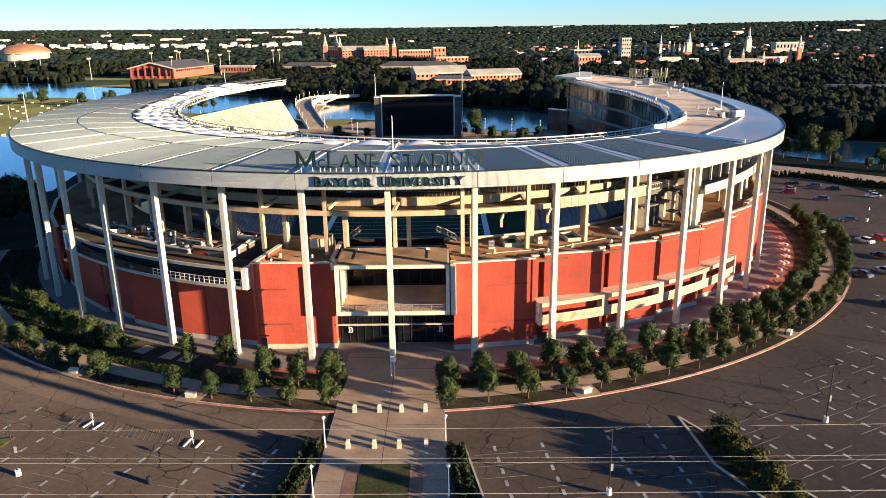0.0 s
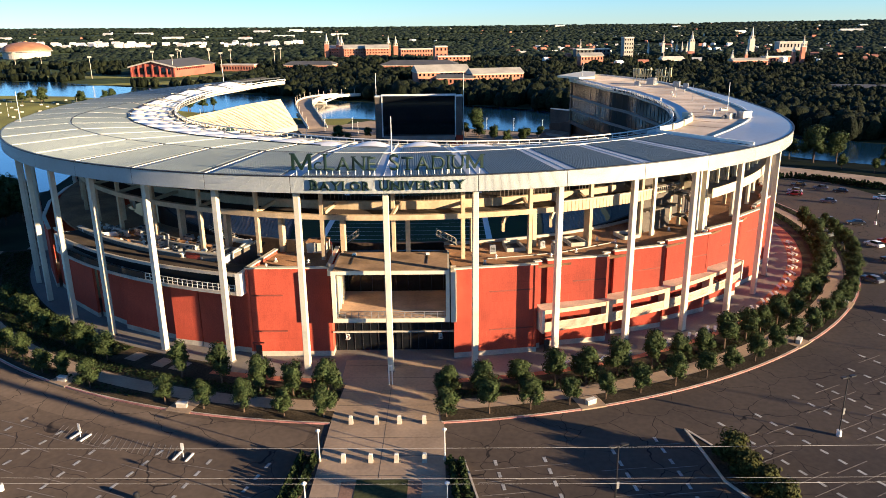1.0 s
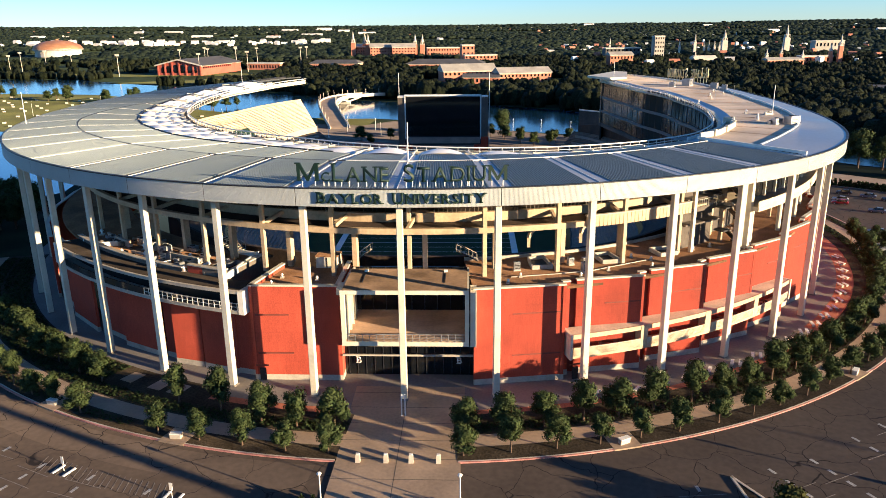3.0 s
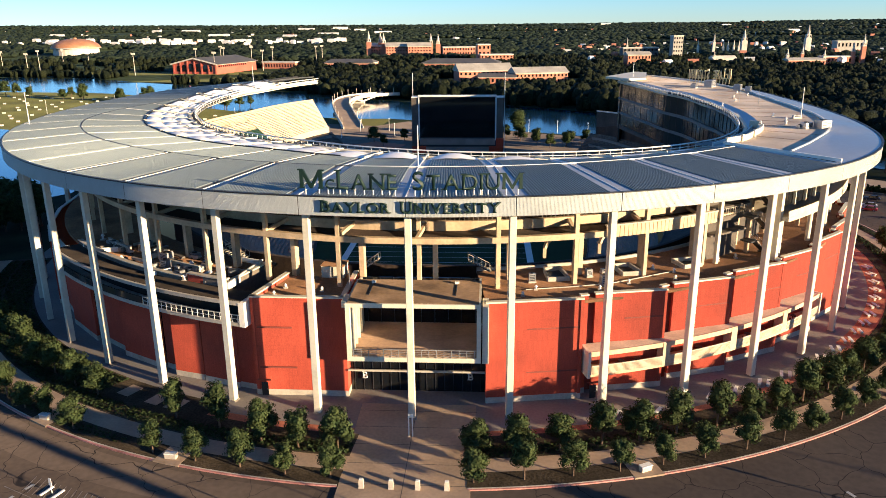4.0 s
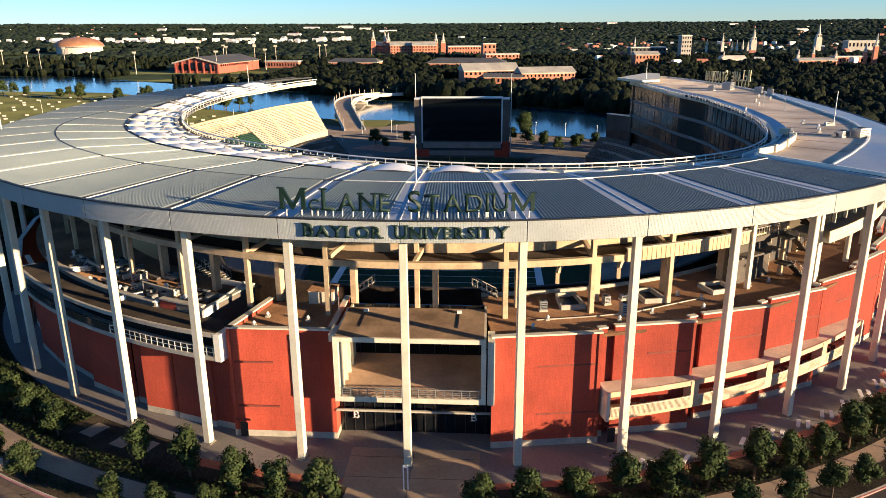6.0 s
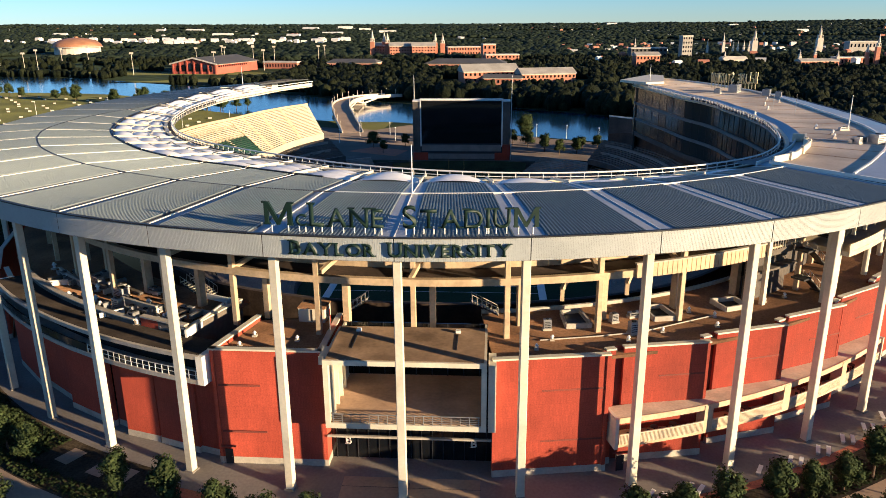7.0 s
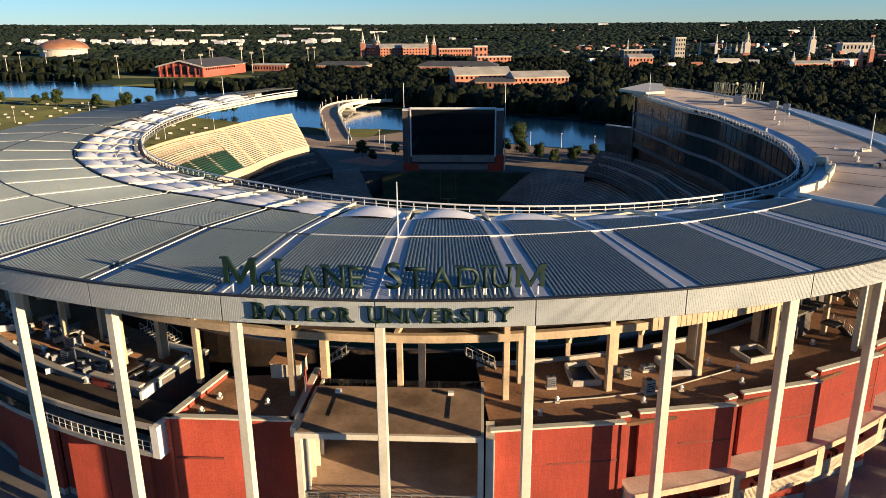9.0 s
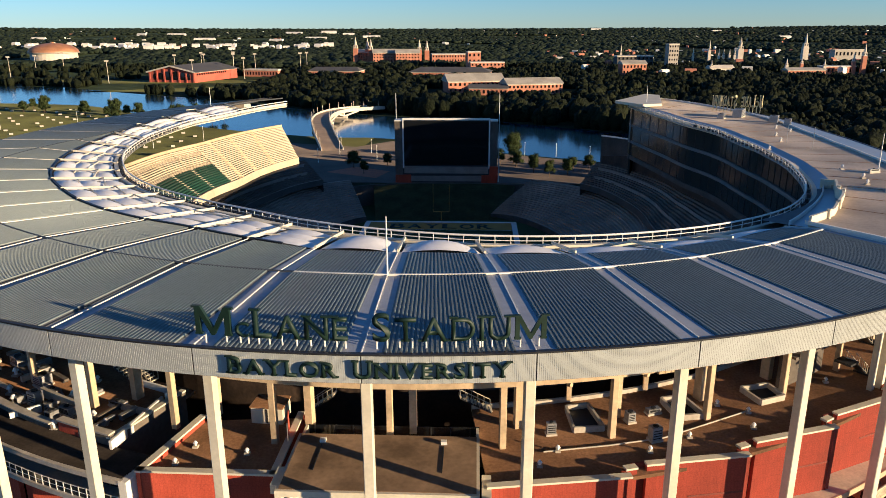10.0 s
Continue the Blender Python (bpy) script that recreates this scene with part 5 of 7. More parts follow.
def hall(name, label, x, y, w, d, h, roof_h, rz, wall=None, roof_m=None, rows=2, cols=12, inset=0.0):
    b = thing(name, label, "building", "campus buildings", at=(x, y, -0.2), rz=rz)
    part("wall", Shell().span(-w / 2, w / 2, -d / 2, d / 2, 0, h), wall or M_CAMPUS, b)
    if roof_h > 0:
        part("roof", hip(-w / 2, w / 2, -d / 2, d / 2, h + 0.02, h + roof_h, 1.0, inset), roof_m or M_ROOFGREY, b)
    else:
        part("roof", Shell().span(-w / 2 - 0.4, w / 2 + 0.4, -d / 2 - 0.4, d / 2 + 0.4, h, h + 0.7), roof_m or M_STONE, b)
    part("cornice", Shell().span(-w / 2 - 0.3, w / 2 + 0.3, -d / 2 - 0.3, d / 2 + 0.3, h - 0.7, h - 0.02), M_STONE, b)
    win = Shell().box((0, 0, 0), (w / cols * 0.42, 0.3, h / rows * 0.45)).mesh("window", M_GLASS)
    for j in range(rows):
        for i in range(cols):
            shared("window", win, b, Matrix.Translation((-w / 2 + w * (i + 0.5) / cols, -d / 2, h * (j + 0.5) / rows)))
    return b


def spire(x, y, h, w, label, top=None, body=None):
    t = thing("spire_tower", label, "tower", "campus spires", at=(x, y, -0.2))
    part("shaft", Shell().span(-w / 2, w / 2, -w / 2, w / 2, 0, h * 0.58), body or M_CAMPUS, t)
    part("belfry", Shell().span(-w * 0.4, w * 0.4, -w * 0.4, w * 0.4, h * 0.58, h * 0.7).span(-w * 0.48, w * 0.48, -w * 0.48, w * 0.48, h * 0.565, h * 0.595), top or M_STONE, t)
    for sx in (-0.24, 0.24):
        part("louvre", Shell().span(w * (sx - 0.08), w * (sx + 0.08), -w * 0.42, -w * 0.39, h * 0.61, h * 0.68), M_BLACK, t)
    part("lantern", Shell().rod((0, 0, h * 0.7), (0, 0, h * 0.79), w * 0.3, w * 0.26, 8), top or M_STONE, t)
    part("spire", Shell().rod((0, 0, h * 0.79), (0, 0, h), w * 0.26, 0.12, 8), top or M_STONE, t)


hall("campus_hall", "red brick hall with pale grey hipped roof by the river", 48, 725, 50, 24, 9, 5, 14, rows=2, cols=14, inset=0)
hall("campus_hall", "red brick hall with pale grey gable roof among trees", -4, 745, 52, 26, 10, 6.5, 14, wall=M_CAMPUS, rows=2, cols=12)
hall("campus_hall", "low wing with dark grey roof between the halls", 10, 712, 34, 14, 6, 3, -5, roof_m=M_ROOFDARK, rows=1, cols=9)
hall("campus_hall", "wide low hall with dark hipped roof", -30, 905, 90, 34, 9, 5, -5, roof_m=M_ROOFDARK, rows=1, cols=12, inset=12)
hall("campus_hall", "low hall with dark roof beside the playing field", -165, 930, 60, 26, 9, 4, -6, roof_m=M_ROOFDARK, rows=1, cols=10, inset=6)
hall("annex", "long low brick annex with pale trim", -262, 965, 46, 16, 8, 0, -12, rows=1, cols=12)
hall("dormitory", "big red brick dormitory block with grey roof", -150, 1262, 36, 26, 18, 6, 10, rows=4, cols=8)
hall("dormitory", "big red brick dormitory block with grey roof", -112, 1255, 38, 26, 18, 6, 10, rows=4, cols=8)
hall("dormitory", "shaded brick dormitory wing", -182, 1285, 26, 30, 18, 5, -14, rows=4, cols=6)
hall("science_hall", "long brick hall catching evening sun", -45, 1200, 50, 24, 18, 0, 8, rows=3, cols=12)
hall("science_hall", "tall plain brick block", -6, 1110, 18, 20, 24, 0, 8, rows=3, cols=3)
hall("science_hall", "low brick wing of the science hall", 12, 1085, 46, 22, 11, 0, 8, rows=2, cols=9)
for x, y, h in ((-196, 1265, 43), (-178, 1275, 41), (-172, 1270, 39), (-93, 1262, 38), (-81, 1262, 37)):
    spire(x, y, h, 7, "slim white-topped brick spire over the dormitories")
for x, y, h, w, b in ((480, 1190, 47, 8, M_STONE), (390, 1200, 41, 8, M_STONE), (472, 1000, 37, 5, M_CAMPUS), (462, 1004, 26, 4, M_CAMPUS), (378, 995, 19, 3.5, M_STONE), (398, 1000, 22, 3.5, M_CAMPUS), (419, 985, 18, 3.5, M_STONE),
                      (354, 1230, 36, 4, M_STONE), (330, 1230, 26, 3, M_STONE), (372, 1240, 24, 3, M_STONE), (379, 1240, 24, 3, M_STONE), (388, 1240, 24, 3, M_STONE), (396, 1240, 24, 3, M_STONE), (222, 1240, 30, 3, M_STONE), (289, 1000, 17, 3, M_STONE)):
    spire(x, y, h, w, "pale church-like spire rising from dark trees", M_STONE, b)
hall("campus_hall", "white gabled chapel among dark trees", 301, 1005, 30, 14, 7, 4, 8, wall=M_STONE, roof_m=M_STONE, rows=1, cols=6)
hall("campus_hall", "red brick chapel hall catching evening sun", 395, 985, 46, 16, 6, 3, 4, rows=1, cols=10)
hall("campus_hall", "brick hall with pale roof in dark trees", 192, 1000, 30, 18, 13, 4, 8, rows=2, cols=7)
hall("campus_hall", "brick hall in dark trees", 445, 1010, 40, 16, 9, 0, 4, rows=1, cols=9)
hall("office_block", "tall cream office block lit by the sun", 262, 1090, 14, 12, 34, 0, 10, wall=M_PLAIN, rows=6, cols=4)
hall("office_block", "low long pale hall on the horizon", 560, 1230, 46, 16, 22, 0, 4, wall=M_PLAIN, rows=2, cols=8)
hall("office_block", "grey roofed hall in trees", 215, 1110, 50, 18, 18, 0, 6, wall=M_ROOFDARK, rows=3, cols=9)
hall("warehouse", "low grey roofed shed beyond the river", 330, 560, 80, 26, 6, 2, -14, wall=M_PLAIN, roof_m=M_ROOFDARK, rows=1, cols=6)

# gabled field house with an arched front
fh = thing("field_house", "large red brick field house with dark roof and arched gable front", "building", at=(-333, 858, -0.2), rz=-11)
FW, FD, FE, FA = 28.0, 92.0, 11.5, 17.5
front = [(-FW, 0), (FW, 0), (FW, FE), (0, FA), (-FW, FE)]
s = Shell()
s.add([(x, 0, z) for x, z in front] + [(x, FD, z) for x, z in front], [(0, 1, 2, 3, 4), (9, 8, 7, 6, 5), (0, 5, 6, 1), (1, 6, 7, 2), (4, 9, 5, 0)])
part("wall", s, M_CAMPUSDARK, fh)
s = Shell()
for sg in (-1, 1):
    s.add([(sg * (FW + 2), -2, FE - 0.2), (0, -2, FA + 0.7), (0, FD + 2, FA + 0.7), (sg * (FW + 2), FD + 2, FE - 0.2), (sg * (FW + 2), -2, FE - 0.8), (0, -2, FA), (0, FD + 2, FA), (sg * (FW + 2), FD + 2, FE - 0.8)],
          [(0, 1, 2, 3), (4, 7, 6, 5), (0, 4, 5, 1), (3, 2, 6, 7), (0, 3, 7, 4)])
part("roof", s, M_ROOFDARK, fh)
s = Shell()
for sg in (-1, 1):
    s.bar((sg * (FW + 2), -2.2, FE - 0.6), (0, -2.2, FA + 0.2), 0.5, 1.5)
part("gable_trim", s, M_STONE, fh)
for i, x in enumerate((-20, -13.4, -4.6, 4.6, 13.4, 20)):
    h = 7.6 + 4.0 * (1 - abs(x) / 24)
    pts = [(x - 2.5, 3.0), (x + 2.5, 3.0), (x + 2.5, h - 1)] + [(x + 2.5 * math.cos(a), h - 1 + 2.2 * math.sin(a)) for a in steps(0.3, 2.84, 6)] + [(x - 2.5, h - 1)]
    n = len(pts)
    part("arch_window", Shell().add([(q[0], -0.3, q[1]) for q in pts] + [(q[0], 0.2, q[1]) for q in pts], [tuple(range(n)), tuple(range(2 * n - 1, n - 1, -1))] + [(j, (j + 1) % n, n + (j + 1) % n, n + j) for j in range(n)]), M_GLASS, fh)
for i in range(7):
    x = -27 + 9 * i
    part("pilaster", Shell().span(x - 0.8, x + 0.8, -0.8, 0, 0, FE - 1 + (FA - FE) * (1 - abs(x) / FW)), M_CAMPUSDARK, fh)
for i in range(14):
    part("side_window", Shell().span(FW - 0.1, FW + 0.3, 4 + i * 4.6, 6.8 + i * 4.6, 7.6, 9.6), M_GLASS, fh)
part("side_band", Shell().span(FW, FW + 0.35, 0, FD, 10.2, 11.6), M_STONE, fh)

dome = thing("arena", "round arena with copper-coloured dome roof", "arena", at=(-800, 1450, 0))
part("drum", Shell().rod((0, 0, 0), (0, 0, 14), 41, 41, 36), M_STONE, dome)
rows = [[(44 * math.cos(a) * math.cos(e), 44 * math.cos(a) * math.sin(e), 14 + 16.5 * math.sin(a)) for e in steps(0, 6.2831853, 44)] for a in steps(0, 1.56, 9)]
part("dome_roof", Shell().loft(rows), M_COPPER, dome, "copper-coloured ribbed dome")
part("rim_band", Shell().rod((0, 0, 12.6), (0, 0, 14.2), 45, 45, 36), M_PLAIN, dome)
part("lantern", Shell().rod((0, 0, 30), (0, 0, 32.5), 4, 3, 12), M_COPPER, dome)

# playing fields and lawns among the trees
for q in ([(-640, 842), (-215, 848), (-215, 896), (-640, 900)], [(-330, 1010), (-225, 1010), (-230, 1120), (-340, 1120)], [(440, 700), (640, 700), (660, 790), (450, 780)], [(-380, 735), (-240, 735), (-215, 800), (-260, 805)]):
    tagged(part("lawn", Shell().prism(q, -0.2, -0.1), M_GRASS), "sunlit playing field across the river", "lawn", kind="structure")
for i in range(16):
    x, y = rng.uniform(-640, -140), rng.uniform(840, 1150)
    l = thing("field_light", "tall pale floodlight mast by the playing fields", "mast", "field lights", at=(x, y, 0))
    part("mast", Shell().rod((0, 0, 0), (0, 0, 24), 0.35, 0.25, 6), M_STONE, l)
    part("light_bank", Shell().span(-2.2, 2.2, -0.3, 0.3, 22.5, 24.5), M_STONE, l)

# scattered town houses and sheds, small and far
r9 = random.Random(5)
town, town_red = Shell(), Shell()


def house(s, x, y, w, d, h, rz):
    z = rise(math.hypot(x - CX, y - CY))
    s.box((x, y, z + h / 2 + 1.5), (w, d, h + 3), rz)
    m = Matrix.Translation((x, y, z + h + 3)) @ Matrix.Rotation(radians(rz), 4, "Z")
    v = [m @ Vector(q) for q in ((-w / 2, -d / 2, 0), (w / 2, -d / 2, 0), (w / 2, d / 2, 0), (-w / 2, d / 2, 0), (-w / 2, 0, d * 0.25), (w / 2, 0, d * 0.25))]
    s.add(v, [(0, 1, 5, 4), (2, 3, 4, 5), (0, 4, 3), (1, 2, 5)])


M_TOWNWHITE = surface("white_town_walls", (0.74, 0.69, 0.6), 0.8, fine=(0.5, 0.08), broad=(0.05, 0.15))
for i in range(330):
    y = 1250 + 3300 * r9.random() ** 0.9
    x = r9.uniform(-0.68 * y, 0.68 * y)
    house(town if r9.random() < 0.72 else town_red, x, y, r9.uniform(5, 12), r9.uniform(4, 7), r9.uniform(1.0, 3), r9.uniform(-40, 40))
for i in range(16):
    y = 2400 + 1900 * r9.random()
    house(town, r9.uniform(-0.6 * y, 0.6 * y), y, r9.uniform(30, 80), r9.uniform(14, 22), r9.uniform(4, 7), r9.uniform(-15, 15))
for i in range(105):
    x = r9.uniform(-1300, -380)
    house(town, x, 1900 + r9.uniform(-80, 190), r9.uniform(8, 22), 10, r9.uniform(5, 11), r9.uniform(-22, 22))
for i in range(120):
    house(town_red if r9.random() < 0.6 else town, r9.uniform(120, 900), r9.uniform(900, 1700), r9.uniform(4, 13), r9.uniform(4, 9), r9.uniform(3, 7), r9.uniform(-40, 40))
tagged(part("town_buildings", town, M_TOWNWHITE, mend=False), "small pale buildings scattered through distant trees", "buildings", kind="stuff")
tagged(part("town_buildings", town_red, M_CAMPUS, mend=False), "small brick buildings scattered through distant trees", "buildings", kind="stuff")

# ---- footbridge over the river ----
bridge = thing("footbridge", "curved concrete footbridge with pale arches over the river", "bridge", kind="structure")
line = smooth_line([(-70, 405), (-81, 440), (-91, 480), (-94, 515), (-88, 545), (-68, 570)], 8)


def along(off, z):
    out = []
    for i, (x, y) in enumerate(line):
        a, b = line[max(i - 1, 0)], line[min(i + 1, len(line) - 1)]
        d = Vector((b[0] - a[0], b[1] - a[1], 0)).normalized()
        hump = min(1.0, i / 10) * 3.6 + 1.6 * math.sin(math.pi * i / (len(line) - 1))
        out.append((x + d.y * off, y - d.x * off, z + hump))
    return out


def strip(off0, off1, z0, z1):
    a, b, c, d = along(off0, z0), along(off1, z0), along(off1, z1), along(off0, z1)
    return Shell().loft([list(q) for q in zip(a, b, c, d)], closed=True, caps=True)


part("deck", strip(-5, 5, -0.7, 0.05), M_WALKWAY, bridge)
part("parapet", strip(-5.4, -5.0, -1.1, 1.1), M_STONE, bridge)
part("parapet", strip(5.0, 5.4, -1.1, 1.1), M_STONE, bridge)
q = along(0, 0)
for i in (14, 22, 30):
    x, y, z = q[i]
    part("pier", Shell().span(x - 5, x + 5, y - 2.2, y + 2.2, -0.3, 1.0).span(x - 3.4, x + 3.4, y - 0.9, y + 0.9, 1.0, z - 0.6), M_STONE, bridge)
    for o in (-4.6, 4.6):
        e = along(o, -1.0)
        part("strut", Shell().bar((x + o * 0.7, y, 1.0), e[min(i + 4, 39)], 0.7, 1.0).bar((x + o * 0.7, y, 1.0), e[i - 4], 0.7, 1.0), M_STONE, bridge)
for i in range(2, 41, 3):
    for o in (-5.2, 5.2):
        x, y, z = along(o, 0)[min(i, 40)]
        part("lamp_post", Shell().rod((x, y, z), (x, y, z + 4.6), 0.13, n=6), M_STONE, bridge)

# ---- entrance forecourt ----
def lamp_white(x, y):
    l = thing("post_lamp", "white post-top lamp beside the entrance walk", "lamp", "entrance lamps", at=(x, y, -0.1))
    part("post", Shell().rod((0, 0, 0), (0, 0, 4.3), 0.1, 0.07), M_WHITE, l)
    part("base", Shell().rod((0, 0, 0), (0, 0, 0.5), 0.2, 0.16), M_KERB, l)
    part("globe", Shell().rod((0, 0, 4.3), (0, 0, 4.55), 0.16, 0.3, 10).rod((0, 0, 4.55), (0, 0, 4.75), 0.3, 0.1, 10), M_WHITE, l)


for x, y in ((-16.6, 83.5), (-0.5, 83.6), (-16.3, 72.3), (-0.2, 72.2), (-16.3, 61), (0.0, 61)):
    lamp_white(x, y)
bol = Shell()
bol.loft([[(x * k, y * k, z) for x, y in ((-0.29, -0.29), (0.29, -0.29), (0.29, 0.29), (-0.29, 0.29))] for z, k in ((0, 1.1), (0.12, 1.1), (0.14, 1.0), (1.02, 0.92), (1.14, 0.74))], closed=True, caps=True)
bol_me = bol.mesh("body", M_KERB)
cap_me = Shell().span(-0.22, 0.22, -0.18, 0.18, 1.14, 1.2).mesh("cap", M_WHITE)
for y, xs in ((92.7, (-13.7, -10.1, -6.9, -3.4)), (83.2, (-13.5, -10.0, -6.7, -3.1))):
    for x in xs:
        b = thing("bollard", "squat pale concrete bollard on the entrance walk", "bollard", "entrance bollards", at=(x, y, 0.02))
        shared("body", bol_me, b)
        shared("cap", cap_me, b)
M_BRICKDULL = surface("worn_brick_paving", (0.23, 0.135, 0.085), 0.9, fine=(4.0, 0.25), broad=(0.4, 0.3))
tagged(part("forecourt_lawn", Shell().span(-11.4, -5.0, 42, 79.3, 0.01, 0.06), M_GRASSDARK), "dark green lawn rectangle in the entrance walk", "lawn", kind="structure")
for x0, x1 in ((-13.2, -11.4), (-5.0, -3.3)):
    tagged(part("brick_paving", Shell().span(x0, x1, 42, 79.0, 0.01, 0.03), M_BRICKDULL), "worn brown brick strip beside the forecourt lawn", "pavement", kind="structure")
pole = thing("sign_post", "slim pale post before the entrance", "post", at=(-8.9, 104.3, 0))
part("post", Shell().rod((-0.25, 0, 0), (-0.25, 0, 3.4), 0.09).rod((0.25, 0, 0), (0.25, 0, 3.4), 0.09).span(-0.25, 0.25, -0.05, 0.05, 3.0, 3.3), M_WHITE, pole)

# clipped hedges along the walk
def hedge(points, w, h, n, label, size=0.17, spacing=1.0):
    """A bed of upright shrubs set close together."""
    r = random.Random(len(points) + int(w * 10) + n)
    s = Shell()
    line = smooth_line(points, 10)
    spots = []
    for (x0, y0), (x1, y1) in zip(line, line[1:]):
        k = max(1, round(math.hypot(x1 - x0, y1 - y0) / spacing))
        for i in range(k):
            for u in (-0.3, 0.3):
                spots.append((x0 + (x1 - x0) * i / k + u * w + r.uniform(-0.15, 0.15), y0 + (y1 - y0) * i / k + r.uniform(-0.2, 0.2), h * r.uniform(0.75, 1.15)))
    for x, y, hh in spots:
        for i in range(max(12, n // len(spots))):
            v = r.random() ** 1.4
            a, d = r.uniform(0, 6.283), spacing * 0.62 * (1 - 0.85 * v) * r.uniform(0.5, 1.1)
            p = Vector((x + d * math.cos(a), y + d * math.sin(a), 0.05 + hh * v))
            q = Vector((r.gauss(0, 1), r.gauss(0, 1), r.gauss(0, 1))).normalized()
            t = q.orthogonal().normalized()
            b = q.cross(t)
            k = size * r.uniform(0.7, 1.4)
            s.add([p + t * k, p + b * k, p - t * k, p - b * k], [(0, 1, 2, 3)])
    hd = thing("hedge", label, "hedge", "hedges")
    part("foliage", s, M_HEDGE, hd, mend=False)
    soil = [(x - w / 2, y) for x, y in line] + [(x + w / 2, y) for x, y in reversed(line)]
    part("soil", Shell().prism(soil, -0.2, 0.02), M_MULCH, hd)


hedge([(-18.3, 84.0), (-18.8, 78), (-20.5, 70), (-23, 60), (-25, 50)], 2.6, 1.15, 5200, "dark clipped hedge bed beside the entrance walk")
hedge([(0.9, 83.0), (1.6, 76), (2.6, 68), (3.8, 58), (5, 50)], 2.2, 1.15, 5200, "dark clipped hedge bed beside the entrance walk")
tagged(part("bed_kerb", Shell().bar((2.0, 83.4, -0.05), (4.3, 70, -0.05), 0.25, 0.35).bar((4.3, 70, -0.05), (7.5, 50, -0.05), 0.25, 0.35), M_KERB), "pale kerb round the hedge bed", "kerb", kind="structure")

# ---- parking lot ----
M_MARK = surface("worn_white_line", (0.34, 0.33, 0.3), 0.8, fine=(6.0, 0.3), broad=(0.8, 0.3))
M_LINE = surface("faded_line", (0.19, 0.165, 0.135), 0.85, fine=(5.0, 0.25), broad=(0.4, 0.3))
lot = thing("parking_marking", "worn white stall ticks and faded lines on asphalt", "marking", kind="structure")
tick = Shell().box((0, 0, 0.006), (0.42, 1.15, 0.012)).mesh("tick", M_MARK)
ROWS = ((6.0, 83.0, -83, 9), (12.4, 83.7, -83, 9), (21.6, 85.3, -83, 9), (27.9, 88.2, -83.5, 10), (38.1, 92.0, -63, 13), (44.2, 94.3, -63, 13), (52.0, 99.6, -63, 13), (57.3, 103.2, -62, 13),
        (64.9, 108.3, -61, 13), (69.3, 113.4, -61, 13), (77.5, 122.0, -60, 12), (82.0, 128.5, -60, 12), (88.0, 138.0, -56, 12),
        (-23.2, 82.8, -107, 8), (-31.0, 83.7, -105, 8), (-38.2, 86.0, -112, 9), (-46.5, 88.7, -108, 9), (-54.1, 91.1, -114, 9), (-61.0, 94.8, -111, 9), (-69.5, 98, -114, 9), (-77, 103, -116, 9))
for x, y, a, n in ROWS:
    d = Vector((math.cos(radians(a)), math.sin(radians(a)), 0))
    for i in range(n):
        q = Vector((x, y, -0.14)) + d * 2.62 * i
        shared("tick", tick, lot, pose(*q, 0, 0, a + 90))
for x, y, a, n in ROWS:
    s = Shell()
    d = Vector((math.cos(radians(a)), math.sin(radians(a)), 0))
    e = Vector((-d.y, d.x, 0))
    for i in range(0, n):
        q = Vector((x, y, -0.14)) + d * 2.62 * (i + 0.5)
        if noise.noise(q * 0.3) > -0.15:
            s.bar(q - e * 2.9, q + e * 2.9, 0.1, 0.012)
    part("stall_line", s, M_LINE, lot)
s = Shell()
for i in range(24):
    p = -22 + 9.4 * i / 23
    s.bar(ring(120.8, p, -0.138), ring(123.6, p + 0.5, -0.138), 0.1, 0.012)
part("hatching", s, M_LINE, lot)

def lot_lamp(x, y, h, label, turn):
    l = thing("parking_lamp", label, "lamp", "parking lamps", at=(x, y, -0.15), rz=turn)
    part("footing", Shell().rod((0, 0, 0), (0, 0, 0.85), 0.36, 0.34, 12), M_WHITE, l)
    part("pole", Shell().rod((0, 0, 0.8), (0, 0, h), 0.1, 0.07), M_BLACK, l)
    part("arm", Shell().span(-0.7, 0.7, -0.05, 0.05, h - 0.1, h), M_BLACK, l)
    for x2 in (-0.75, 0.75):
        hd = part("lamp_head", Shell().span(x2 - 0.4, x2 + 0.4, -0.22, 0.22, h - 0.06, h + 0.12), M_BLACK, l)
        part("lens", Shell().span(x2 - 0.33, x2 + 0.33, -0.17, 0.17, h - 0.08, h - 0.062), M_SIGNPALE, hd)
    part("row_sign", Shell().span(0.08, 0.4, -0.05, 0.05, 3.2, 4.1), M_STEEL, l)


for x, y in ((18.9, 72.8), (52.8, 88.8), (-54.6, 78.0), (82, 112), (118, 196), (116, 160)):
    lot_lamp(x, y, 8.8, "black twin-head parking lot lamp on white footing", 20)
for x, y, a in ((-50.6, 90.0, -20), (-34.7, 84.9, -12)):
    sg = thing("stall_sign", "white accessible-parking sign with two white wheel stops and painted shadows", "sign", "stall signs", at=(x, y, -0.15), rz=a)
    part("post", Shell().rod((0, 0, 0), (0, 0, 2.0), 0.05), M_WHITE, sg)
    part("plate", Shell().span(-0.22, 0.22, -0.05, 0.0, 1.1, 2.1), M_WHITE, sg)
    for x2 in (-0.9, 0.9):
        part("wheel_stop", Shell().span(x2 - 0.13, x2 + 0.13, -0.95, 0.95, 0.0, 0.16), M_WHITE, sg)
        # flat black strip laid down as the stop's cast shadow
        part("stop_shade", Shell().span(x2 - 0.7, x2 - 0.15, -0.95, 0.95, 0.0, 0.012), M_BLACK, sg)
